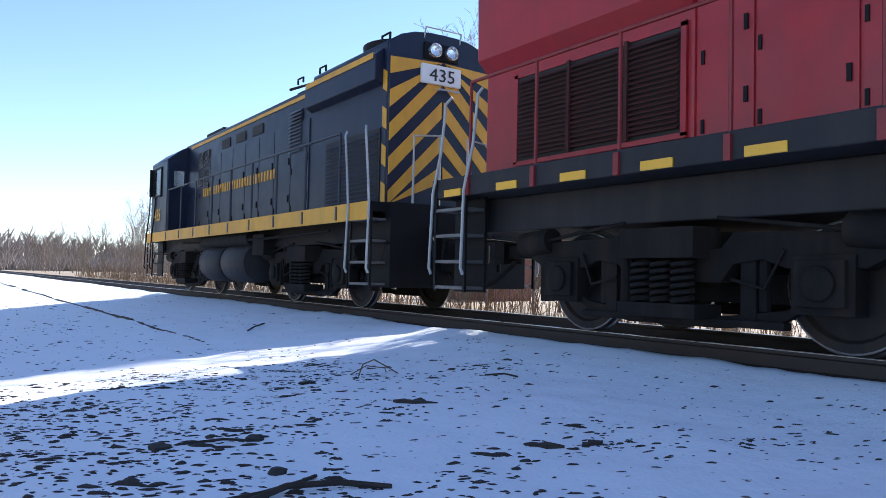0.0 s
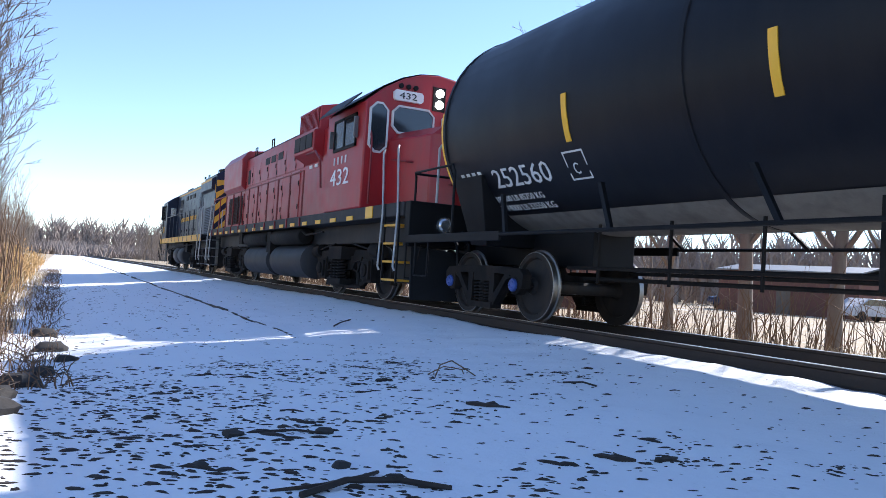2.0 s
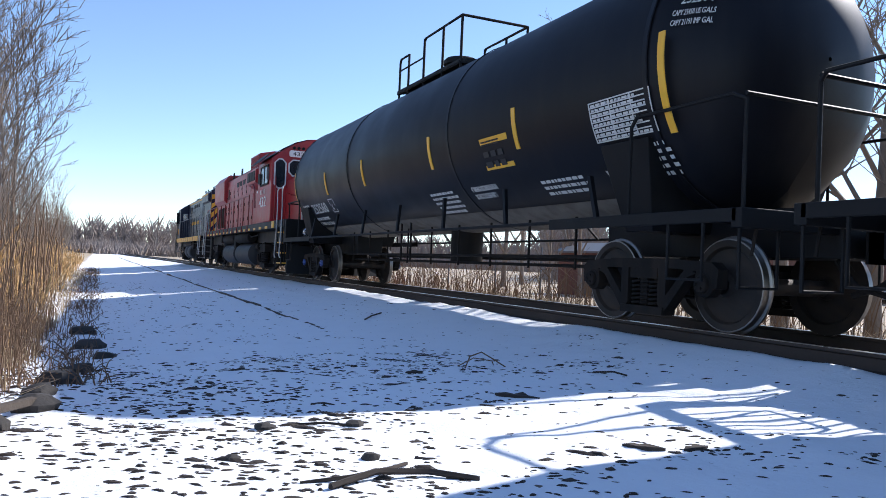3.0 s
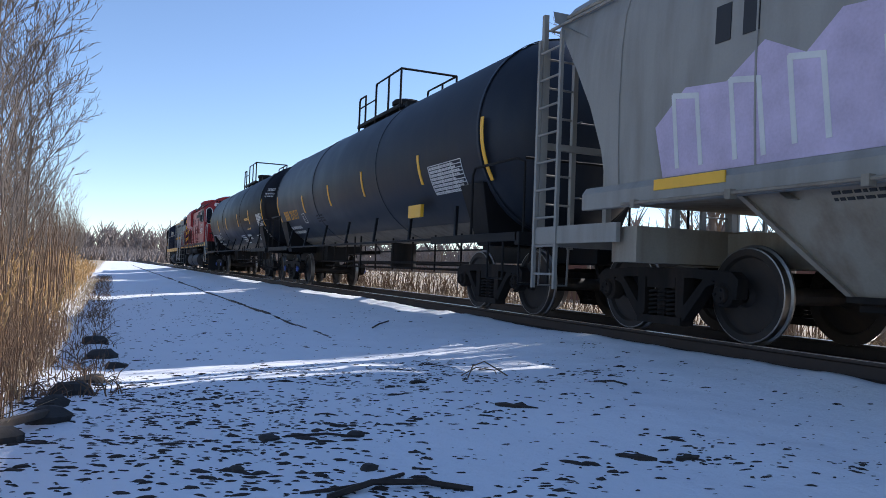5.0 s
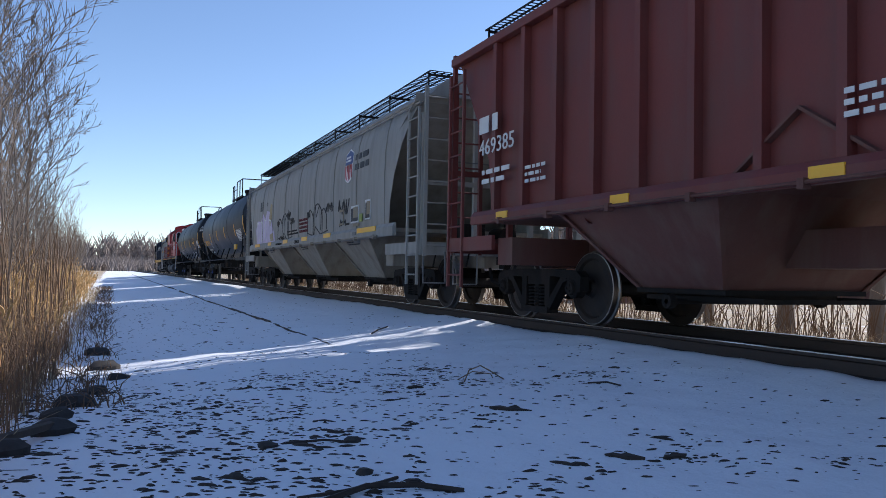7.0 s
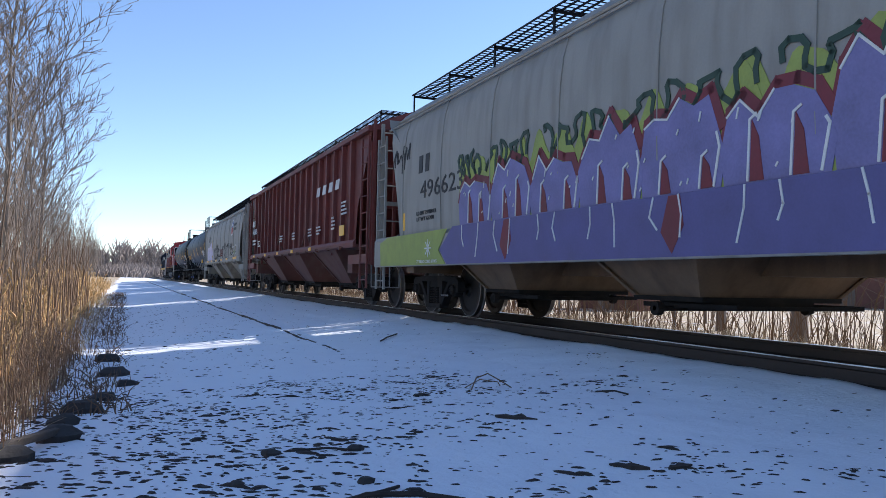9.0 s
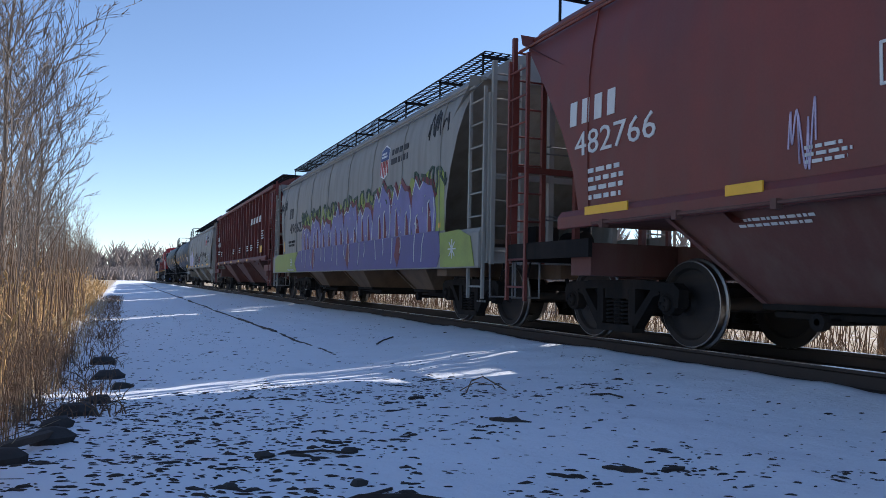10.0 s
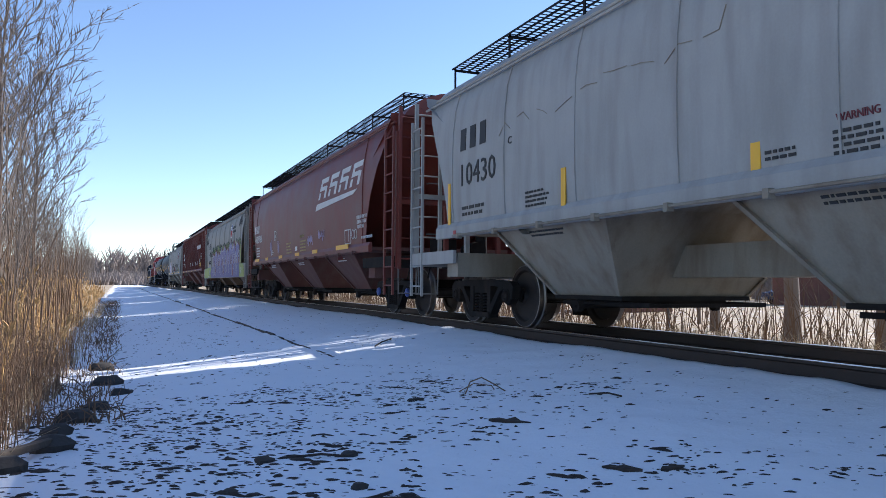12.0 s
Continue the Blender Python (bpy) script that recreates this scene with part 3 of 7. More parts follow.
    for s in (-1, 1):
        m.extrude([(s * 1.58, sill[0]), (s * 1.66, sill[0]), (s * 1.66, sill[1] - 0.05), (s * 1.61, sill[1] + 0.02), (s * 1.58, sill[1] + 0.02)], "y", -(half - 0.1 if deep else arc[0] + 0.35), half - 0.1 if deep else arc[0] + 0.35)
    part("side_sill", m, frame_paint, car, smooth=0, bevel=0.01)
    # the discharge bays
    zb0 = sill[1] - 0.06
    bay_paint = M_OXBAY if paint in (M_OXIDE, M_BROWN) else M_RUSTBAY if deep else M_BAY
    pitch = (tc - 0.9) / bays
    length = pitch * 0.62
    tops = [(-pitch * (bays - 1) / 2 + pitch * k - length / 2 - 0.15, -pitch * (bays - 1) / 2 + pitch * k + length / 2 - 0.15) for k in range(bays)]
    for y0, y1 in tops:
        b = Mesh()
        q0, q1 = y0 + 0.62, y1 - 0.72
        c = (q0 + q1) / 2
        b.hexa([(-0.92, q0, 0.50), (0.92, q0, 0.50), (0.92, q1, 0.50), (-0.92, q1, 0.50)], [(-1.58, y0, zb0), (1.58, y0, zb0), (1.58, y1, zb0), (-1.58, y1, zb0)])
        bay = part("discharge_bay", b, bay_paint, car, "sloping hopper bay", smooth=0)
        fl = Mesh()
        for s in (-1, 1):  # flanges down both edges of the slope sheets
            for yt, yq in ((y0, q0), (y1, q1)):
                fl.hexa([(s * 0.91, yq - 0.03, 0.5), (s * 0.97, yq - 0.03, 0.5), (s * 0.97, yq + 0.03, 0.5), (s * 0.91, yq + 0.03, 0.5)],
                        [(s * 1.57, yt - 0.03, zb0), (s * 1.63, yt - 0.03, zb0), (s * 1.63, yt + 0.03, zb0), (s * 1.57, yt + 0.03, zb0)])
        pieces("bay_flange", fl, bay_paint, bay, smooth=0)
        g = Mesh()
        g.box(-0.95, 0.95, q0 - 0.04, q1 + 0.04, 0.45, 0.50)
        g.box(-0.7, 0.7, q0 + 0.1, q1 - 0.1, 0.36, 0.45)
        for x in (-0.85, 0.80):
            g.box(x, x + 0.05, q0 - 0.4, q1, 0.38, 0.43)
        g.box(-0.8, 0.8, q0 - 0.4, q0 - 0.36, 0.38, 0.42)
        g.tube((-1.1, c, 0.37), (1.1, c, 0.37), 0.03)
        for s in (-1, 1):
            g.tube((s * 1.02, c, 0.37), (s * 1.1, c, 0.37), 0.075, seg=8)
        part("outlet_gate", g, M_UNDER, bay, "grimy steel outlet gate", smooth=0)
        if not ribbed:
            on_bay = lambda z: 0.92 + 0.66 * (z - 0.5) / (zb0 - 0.5) - 1.58
            side_bars(-1.586, c + 0.5, zb0 - 0.24, 0.9, 0.09, 2, M_LETTER if paint == M_BROWN else M_BLACKL, bay, int(c * 10) + 300, on_bay)
    # ridge sheets between the bays and floors over the trucks
    ends = [-arc[0] - 0.2] + [v for y0, y1 in tops for v in (y0, y1)] + [arc[0] + 0.2]
    m = Mesh()
    for a, b in zip(ends[2:-2:2], ends[3:-1:2]):
        mid = (a + b) / 2
        m.hexa([(-1.57, a, zb0 - 0.03), (1.57, a, zb0 - 0.03), (1.57, mid, zb0 + 0.5), (-1.57, mid, zb0 + 0.5)], [(-1.57, a, zb0), (1.57, a, zb0), (1.57, mid, zb0 + 0.53), (-1.57, mid, zb0 + 0.53)])
        m.hexa([(-1.57, mid, zb0 + 0.5), (1.57, mid, zb0 + 0.5), (1.57, b, zb0 - 0.03), (-1.57, b, zb0 - 0.03)], [(-1.57, mid, zb0 + 0.53), (1.57, mid, zb0 + 0.53), (1.57, b, zb0), (-1.57, b, zb0)])
    m.box(-1.55, 1.55, ends[0], ends[1], zb0 - 0.08, zb0 - 0.01)
    m.box(-1.55, 1.55, ends[-2], ends[-1], zb0 - 0.08, zb0 - 0.01)
    pieces("slope_sheet", m, bay_paint, car, smooth=0)
    if not deep:  # conduit along the sill on small brackets
        m = Mesh()
        m.tube((-1.70, -arc[0] + 0.4, sill[0] + 0.02), (-1.70, arc[0] - 0.4, sill[0] + 0.02), 0.016)
        for k in range(12):
            yy = -arc[0] + 0.6 + (2 * arc[0] - 1.2) * k / 11
            m.box(-1.725, -1.65, yy - 0.03, yy + 0.03, sill[0] - 0.03, sill[0] + 0.05)
        pieces("conduit", m, bay_paint, car, smooth=0)
    m = Mesh()
    m.box(-0.32, 0.32, -half + 0.1, half - 0.1, 0.72, 1.08)
    for s in (-1, 1):
        m.box(-1.5, 1.5, s * (tc / 2) - 0.2, s * (tc / 2) + 0.2, 0.74, 1.10)
    part("centre_sill", m, bay_paint, car, smooth=0)
    # end platforms, posts and ladders
    for s in (-1, 1):
        e = s * (half - 0.05)
        p = Mesh()
        p.box(-1.55, 1.55, min(e, e - s * 0.12), max(e, e - s * 0.12), 0.92, 1.14)
        for x in (-1.6, 1.55):
            p.box(x, x + 0.05, min(e, s * (arc[0] - 0.2)), max(e, s * (arc[0] - 0.2)), 0.94, 1.14)
        for i in range(9):
            yy = e - s * (0.16 + 0.075 * i)
            p.box(-1.5, 1.5, yy - 0.008, yy + 0.008, 1.08, 1.12)
        # brown car: the near-black colour here paints in the shade at its end corners
        pieces("end_platform", p, M_UNDER if paint == M_BROWN else frame_paint, car, smooth=0)
        q = Mesh()
        for x in (-1, 1):
            q.box(x * 1.52 - 0.045, x * 1.52 + 0.045, e - 0.045, e + 0.045, 0.92, zt - 0.35)
            q.box(x * 0.55 - 0.04, x * 0.55 + 0.04, e - 0.04, e + 0.04, 1.1, zt - 0.1)
        q.box(-1.5, 1.5, e - 0.03, e + 0.03, 2.1, 2.18)
        pieces("end_post", q, frame_paint, car, smooth=0)
        for x in (-1, 1):
            l = ladder(x * 1.60, e - s * 0.02, e - s * 0.50, 0.42, zt - 0.25, 9)
            part("ladder", l, frame_paint, car, "steel corner ladder", smooth=0)
            l = end_ladder(e + s * 0.05, min(x * 1.5, x * 1.05), max(x * 1.5, x * 1.05), 0.9, zt + 0.1, 8)
            part("end_ladder", l, frame_paint, car, smooth=0)
        h = Mesh()
        for z in (1.55, 2.5):
            h.pipe([(-0.95, e + s * 0.02, z), (-0.95, e + s * 0.11, z), (0.95, e + s * 0.11, z), (0.95, e + s * 0.02, z)], 0.013)
        h.pipe([(-1.5, e, 0.98), (-1.5, e + s * 0.02, 0.45), (-1.1, e + s * 0.02, 0.45), (-1.1, e, 0.98)], 0.016)
        pieces("grab_iron", h, M_GALV, car)
        coupler(car, e + s * 0.22, s)
    b = Mesh()  # brake gear on the rear platform
    b.tube((0.35, -half + 0.5, 1.3), (0.35, -half + 1.0, 1.3), 0.17, seg=14)
    b.box(-0.55, -0.15, -half + 0.45, -half + 0.85, 1.12, 1.5)
    b.lathe([(0.24, -0.015), (0.265, 0), (0.24, 0.015), (0.225, 0)], "y", (0.95, -half - 0.06, 2.3), 18)
    for k in range(4):
        a = k * math.pi / 2
        b.tube((0.95, -half - 0.06, 2.3), (0.95 + 0.24 * math.cos(a), -half - 0.06, 2.3 + 0.24 * math.sin(a)), 0.012)
    b.tube((0.6, -half + 0.9, 1.15), (0.6, -half + 0.9, 2.1), 0.12, seg=12)
    pieces("brake_gear", b, M_UNDER, car)
    running_boards(car, arc[1] - 0.35, board, z=zt + 0.53 if not ribbed else zt + 0.42)
    for s in (-1, 1):
        freight_truck(car, s * tc / 2, caps if s < 0 else None, mark=deep)

    def lean(z):
        """How far the side bulges beyond x = -1.62 there (negative: falls short)."""
        if ribbed:
            return 0.0
        for (xa, za), (xb, zb_) in zip(prof, prof[1:]):
            if za <= z <= zb_:
                return xa + (xb - xa) * (z - za) / (zb_ - za) - 1.62
        return 0.0
    return car, lean


def reflectors(car, x, spots, lean=None):
    m_list = []
    for y, z, w, h in spots:
        o = lean(z) if lean else 0
        m = Mesh().box(x - 0.006 - o, x + 0.01 - o, y - w / 2, y + w / 2, z, z + h)
        m_list.append(part("reflector", m, M_REFL, car, "yellow reflector strip", smooth=0))
    return m_list



# ---- tank cars ----
def tank_car(label, y, tc, paint, spots, dome_y):
    car = thing("tank_car", label, "tank car", pose(CX, y, RZ), "cars of the train")
    zc, r, half = 2.66, 1.50, 7.36

    def shell(a0, a1, grow=0.0, ends=True):
        m, seg = Mesh(), 40
        prof = [(-half - 0.78, 0.02), (-half - 0.74, 0.45), (-half - 0.58, 0.90), (-half - 0.33, 1.24), (-half, 1.46), (-half + 0.12, r)]
        prof = prof + [(-p[0], p[1]) for p in prof[::-1]]
        prof = prof if ends else [(-half + 0.4, r), (half - 0.4, r)]
        v = []
        for k in range(seg + 1):
            a = a0 + (a1 - a0) * k / seg
            for yy, rr in prof:
                v.append(((rr + grow) * math.sin(a), yy, zc + (rr + grow) * math.cos(a)))
        n = len(prof)
        m.add(v, [(k * n + i, k * n + i + 1, (k + 1) * n + i + 1, (k + 1) * n + i) for k in range(seg) for i in range(n - 1)])
        return m

    cut = math.acos((1.40 - zc) / r)
    part("tank", shell(-math.pi, math.pi), paint, car, smooth=50)
    # paler sheet over the underside imitates snow bounce, with a little dust
    part("tank_belly", shell(cut, 2 * math.pi - cut, 0.004, False), M_TANKLOW, car, "slightly dusty belly of the tank, coloured pale for light off the snow", smooth=50)
    m = Mesh()
    for yy in (-half + 0.1, -2.6, 2.6, half - 0.1):  # jacket bands
        m.lathe([(r + 0.001, -0.035), (r + 0.012, -0.03), (r + 0.012, 0.03), (r + 0.001, 0.035)], "y", (0, yy, zc), 48)
    pieces("jacket_band", m, paint, car)
    # stub sills, bolsters, draft gear
    for s in (-1, 1):
        m = Mesh()
        m.box(-0.33, 0.33, min(s * 5.2, s * 8.65), max(s * 5.2, s * 8.65), 0.74, 1.22)
        m.hexa([(-1.1, s * tc / 2 - 0.22, 0.98), (1.1, s * tc / 2 - 0.22, 0.98), (1.1, s * tc / 2 + 0.22, 0.98), (-1.1, s * tc / 2 + 0.22, 0.98)],
               [(-1.35, s * tc / 2 - 0.4, 1.9), (1.35, s * tc / 2 - 0.4, 1.9), (1.35, s * tc / 2 + 0.4, 1.9), (-1.35, s * tc / 2 + 0.4, 1.9)])
        m.box(-1.48, 1.48, s * 8.5 - 0.06, s * 8.5 + 0.06, 0.95, 1.12)
        for i in range(8):
            m.box(-1.45, 1.45, s * (7.6 + 0.1 * i) - 0.01, s * (7.6 + 0.1 * i) + 0.01, 1.06, 1.1)
        for x in (-1.48, 1.44):
            m.box(x, x + 0.04, min(s * 5.6, s * 8.5), max(s * 5.6, s * 8.5), 1.0, 1.12)
        pieces("stub_sill", m, M_BLACK, car, smooth=0, bevel=0.01)
        g = Mesh()
        for x in (-1, 1):  # railings round the end platform and hand grabs
            g.pipe([(x * 1.42, s * 7.0, 1.1), (x * 1.42, s * 7.0, 2.0), (x * 1.42, s * 7.08, 2.1), (x * 1.42, s * 8.35, 2.1), (x * 1.36, s * 8.45, 2.05), (x * 1.36, s * 8.45, 1.1)], 0.02)
            g.pipe([(x * 1.44, s * 8.5, 1.0), (x * 1.44, s * 8.5, 0.45), (x * 1.0, s * 8.5, 0.45), (x * 1.0, s * 8.5, 1.0)], 0.018)
            g.pipe([(x * 1.46, s * 8.1, 1.0), (x * 1.46, s * 8.1, 0.5), (x * 1.46, s * 7.65, 0.5), (x * 1.46, s * 7.65, 1.0)], 0.018)
        g.pipe([(-1.36, s * 8.45, 2.1), (1.36, s * 8.45, 2.1)], 0.02)
        pieces("end_railing", g, M_BLACK, car)
        coupler(car, s * 8.75, s)
        freight_truck(car, s * tc / 2, CAP_BLUE if s > 0 else None)
    # side rail with its brackets, heater pipes and valve below
    m = Mesh()
    for s in (-1, 1):
        m.tube((s * 1.46, -6.6, 1.08), (s * 1.46, 6.6, 1.08), 0.022)
        for k in range(7):
            yy = -6.0 + 2.0 * k
            m.hexa([(s * 1.2, yy - 0.06, 1.62), (s * 1.25, yy - 0.06, 1.62), (s * 1.25, yy + 0.0, 1.62), (s * 1.2, yy + 0.0, 1.62)],
                   [(s * 1.44, yy - 0.56, 1.06), (s * 1.48, yy - 0.56, 1.06), (s * 1.48, yy - 0.50, 1.06), (s * 1.44, yy - 0.50, 1.06)])
    pieces("side_rail", m, M_BLACK, car)
    m = Mesh()
    for x, z in ((-0.55, 0.72), (-0.3, 0.6), (0.45, 0.7)):
        m.tube((x, -5.4, z), (x, 5.4, z), 0.025)
    for k in range(9):
        yy = -4.8 + 1.2 * k
        m.box(-0.565, -0.535, yy - 0.012, yy + 0.012, 0.55, 1.25)
    m.tube((0, -0.4, 1.2), (0, -0.4, 0.62), 0.3, seg=14)
    m.box(-0.73, -0.70, 0.63, 0.67, 0.6, 1.35), m.box(-0.73, -0.70, 1.13, 1.17, 0.6, 1.35)
    m.tube((-0.71, 0.65, 0.9), (-0.71, 1.15, 0.9), 0.02)
    pieces("under_pipe", m, M_UNDER, car, "heater pipes and bottom valve")
    # manway, its platform and railing on top
    m = Mesh()
    m.lathe([(0.0, 0.40), (0.30, 0.40), (0.34, 0.36), (0.34, 0.28), (0.30, 0.26), (0.30, -0.1)], "z", (0, dome_y, zc + r), 20)
    m.box(-0.5, 0.5, dome_y - 0.45, dome_y + 0.45, zc + r - 0.1, zc + r + 0.02)
    m.box(-0.25, 0.2, dome_y - 0.75, dome_y - 0.45, zc + r - 0.05, zc + r + 0.24)
    part("manway", m, M_BLACK, car, "bolted manway housing")
    m = Mesh()
    for s in (-1, 1):
        for i in range(4):
            m.box(s * (0.40 + 0.09 * i) - 0.03, s * (0.40 + 0.09 * i) + 0.03, dome_y - 1.4, dome_y + 1.6, zc + r - 0.06, zc + r - 0.02)
        for a in (-1.4, -0.6, 0.3):
            m.tube((s * 0.66, dome_y + a, zc + r - 0.25), (s * 0.66, dome_y + a, zc + r + 0.78), 0.025)
        m.pipe([(s * 0.66, dome_y - 1.4, zc + r + 0.78), (s * 0.66, dome_y + 0.25, zc + r + 0.78), (s * 0.66, dome_y + 0.3, zc + r + 0.72), (s * 0.66, dome_y + 0.3, zc + r + 0.3)], 0.025)
        m.pipe([(s * 0.66, dome_y + 1.1, zc + r - 0.2), (s * 0.66, dome_y + 1.1, zc + r + 0.66), (s * 0.66, dome_y + 1.55, zc + r + 0.66), (s * 0.66, dome_y + 1.6, zc + r + 0.58), (s * 0.66, dome_y + 1.6, zc + r - 0.2)], 0.025)
        m.tube((s * 0.66, dome_y + 0.3, zc + r + 0.42), (s * 0.66, dome_y + 1.6, zc + r + 0.42), 0.018)
        m.box(s * 0.66 - 0.03, s * 0.66 + 0.03, dome_y - 1.45, dome_y + 1.65, zc + r - 0.08, zc + r + 0.0)
    m.tube((-0.66, dome_y - 1.4, zc + r + 0.78), (0.66, dome_y - 1.4, zc + r + 0.78), 0.025)
    pieces("dome_platform", m, M_BLACK, car, "black top platform with pipe railing")
    def bulge(z):
        return math.sqrt(max(0.01, r * r - (z - zc) ** 2)) - 1.5
    for yy, z0, z1, w in spots:  # curved reflector strips
        m = Mesh()
        n = 8
        zs = [z0 + (z1 - z0) * i / n for i in range(n + 1)]
        v = [(-1.5 - bulge(z) + o, yy + e * w / 2, z) for z in zs for o, e in ((-0.008, -1), (-0.008, 1), (0.004, 1), (0.004, -1))]
        m.add(v, [(4 * i + k, 4 * i + (k + 1) % 4, 4 * i + 4 + (k + 1) % 4, 4 * i + 4 + k) for i in range(n) for k in range(4)] + [(3, 2, 1, 0), tuple(4 * n + k for k in range(4))])
        part("reflector", m, M_REFL, car, "yellow reflector strip", smooth=0)
    return car, bulge


# ---- locomotives ----
def loco_truck(car, y, wb=2.75):
    m = Mesh()
    h = wb / 2
    for s in (-1, 1):
        x0, x1 = min(s * 0.92, s * 1.08), max(s * 0.92, s * 1.08)
        m.extrude([(-h - 0.5, 0.74), (-h - 0.42, 0.90), (-0.62, 0.93), (-0.5, 0.80), (0.5, 0.80), (0.62, 0.93), (h + 0.42, 0.90), (h + 0.5, 0.74), (h + 0.3, 0.64), (h - 0.3, 0.64),
                   (h - 0.5, 0.71), (0.62, 0.67), (0.5, 0.52), (-0.5, 0.52), (-0.62, 0.67), (-h + 0.5, 0.71), (-h + 0.3, 0.64), (-h - 0.3, 0.64)], "x", x0, x1)
        # drop equaliser bar from axle box to axle box
        m.extrude([(-h, 0.50), (-h + 0.32, 0.32), (-0.5, 0.25), (0.5, 0.25), (h - 0.32, 0.32), (h, 0.50), (h, 0.42), (h - 0.36, 0.22), (0.5, 0.15), (-0.5, 0.15), (-h + 0.36, 0.22), (-h, 0.42)], "x", x0 + 0.04, x1 - 0.04)
        for e in (-1, 1):
            m.tube((s * 1.0, e * (h - 0.52), 0.3), (s * 1.0, e * (h - 0.52), 0.72), 0.045, seg=8)
            m.pipe([(s * 1.1, e * 0.62, 0.55), (s * 1.12, e * (h - 0.45), 0.48), (s * 1.1, e * (h - 0.3), 0.78)], 0.016)
        for e in (-1, 1):
            m.box(x0 - 0.03, x1 + 0.05 if s > 0 else x1, e * h - 0.24, e * h + 0.24, 0.30, 0.74)
            m.box(min(s * 1.0, s * 1.16), max(s * 1.0, s * 1.16), e * h - 0.19, e * h + 0.19, 0.36, 0.70)
            m.lathe([(0.0, s * 0.04), (0.10, s * 0.04), (0.13, s * 0.02), (0.13, s * -0.08)], "x", (s * 1.17, e * h, 0.53), 16)
            m.tube((s * 1.06, e * (h + 0.62), 0.88), (s * 1.06, e * (h + 0.18), 0.92), 0.13, seg=12)  # brake cylinder
            m.pipe([(s * 1.1, e * (h + 0.3), 0.9), (s * 1.14, e * (h - 0.3), 0.98), (s * 1.12, e * 0.5, 1.05)], 0.02)
            m.box(min(s * 0.95, s * 1.05), max(s * 0.95, s * 1.05), e * (h - 0.64) - 0.07, e * (h - 0.64) + 0.07, 0.22, 0.8)
            m.box(min(s * 0.72, s * 0.86), max(s * 0.72, s * 0.86), e * (h + 0.56) - 0.04, e * (h + 0.56) + 0.04, 0.28, 0.8)
        m.box(min(s * 0.95, s * 1.3), max(s * 0.95, s * 1.3), -0.42, 0.42, 0.22, 0.34)  # spring plank
        m.box(min(s * 0.95, s * 1.3), max(s * 0.95, s * 1.3), -0.40, 0.40, 0.72, 0.98)  # spring cap
        m.tube((s * 1.14, 0.45, 0.3), (s * 1.14, 0.45, 0.9), 0.06, seg=10)
        m.box(min(s * 1.0, s * 1.1), max(s * 1.0, s * 1.1), -h + 0.3, h - 0.3, 0.17, 0.23)
    m.box(-0.95, 0.95, -0.4, 0.4, 0.5, 0.95)
    m.box(-0.6, 0.6, -h - 0.4, h + 0.4, 0.35, 0.6)
    tr = part("truck", m, M_TRUCK, car, "grimy two-axle power truck with coil springs", pose(0, y, 0), smooth=35, bevel=0.012)
    for e in (-1, 1):
        ws = part("wheelset", WHEEL_40, None, tr, "", pose(0, e * h, 0.508))
        ROLLING.append((ws, (0, e * h, 0.508), 0.508))
    for s in (-1, 1):
        for k in (-0.22, 0.0, 0.22):
            part("spring", SPRING_BIG, None, tr, "", pose(s * 1.2, k, 0.34))
    return tr


def louvres(m, x, y0, y1, z0, z1, n):
    """Slanted slats on the side that faces -x, in front of a dark recess."""
    for i in range(n):
        z = z0 + (z1 - z0) * (i + 0.5) / n
        d = (z1 - z0) / n * 0.42
        m.hexa([(x - 0.035, y0, z - d), (x - 0.035, y1, z - d), (x - 0.03, y1, z - d + 0.012), (x - 0.03, y0, z - d + 0.012)],
               [(x + 0.0, y0, z + d - 0.012), (x + 0.0, y1, z + d - 0.012), (x + 0.005, y1, z + d), (x + 0.005, y0, z + d)])


def arch(w, z0, zs, zt, n=8, sharp=2.4):
    """Cross-section of a hood or cab: upright sides to zs, then an arched roof to zt."""
    pts = [(-w, z0), (-w, zs)]
    for i in range(1, n):
        u = -1 + 2 * i / n
        pts.append((w * u, zs + (zt - zs) * (1 - abs(u) ** sharp)))
    return pts + [(w, zs), (w, z0)]


def hood_doors(car, x, ys, z0, z1, material, zlatch):
    """Tall hinged engine-room doors with latches; each is a panel a little proud of the hood."""
    for a, b in zip(ys, ys[1:]):
        y0, y1 = min(a, b) + 0.012, max(a, b) - 0.012
        m = Mesh().box(x - 0.014, x + 0.01, y0, y1, z0, z1)
        d = part("hood_door", m, material, car, smooth=0, bevel=0.006)
        k = Mesh()
        for z in zlatch:
            k.box(x - 0.032, x - 0.01, y0 + 0.05, y0 + 0.085, z, z + 0.13)
            k.box(x - 0.028, x - 0.01, y1 - 0.05, y1 - 0.02, z - 0.2, z - 0.08)
        pieces("latch", k, M_BLACK, d, smooth=0)


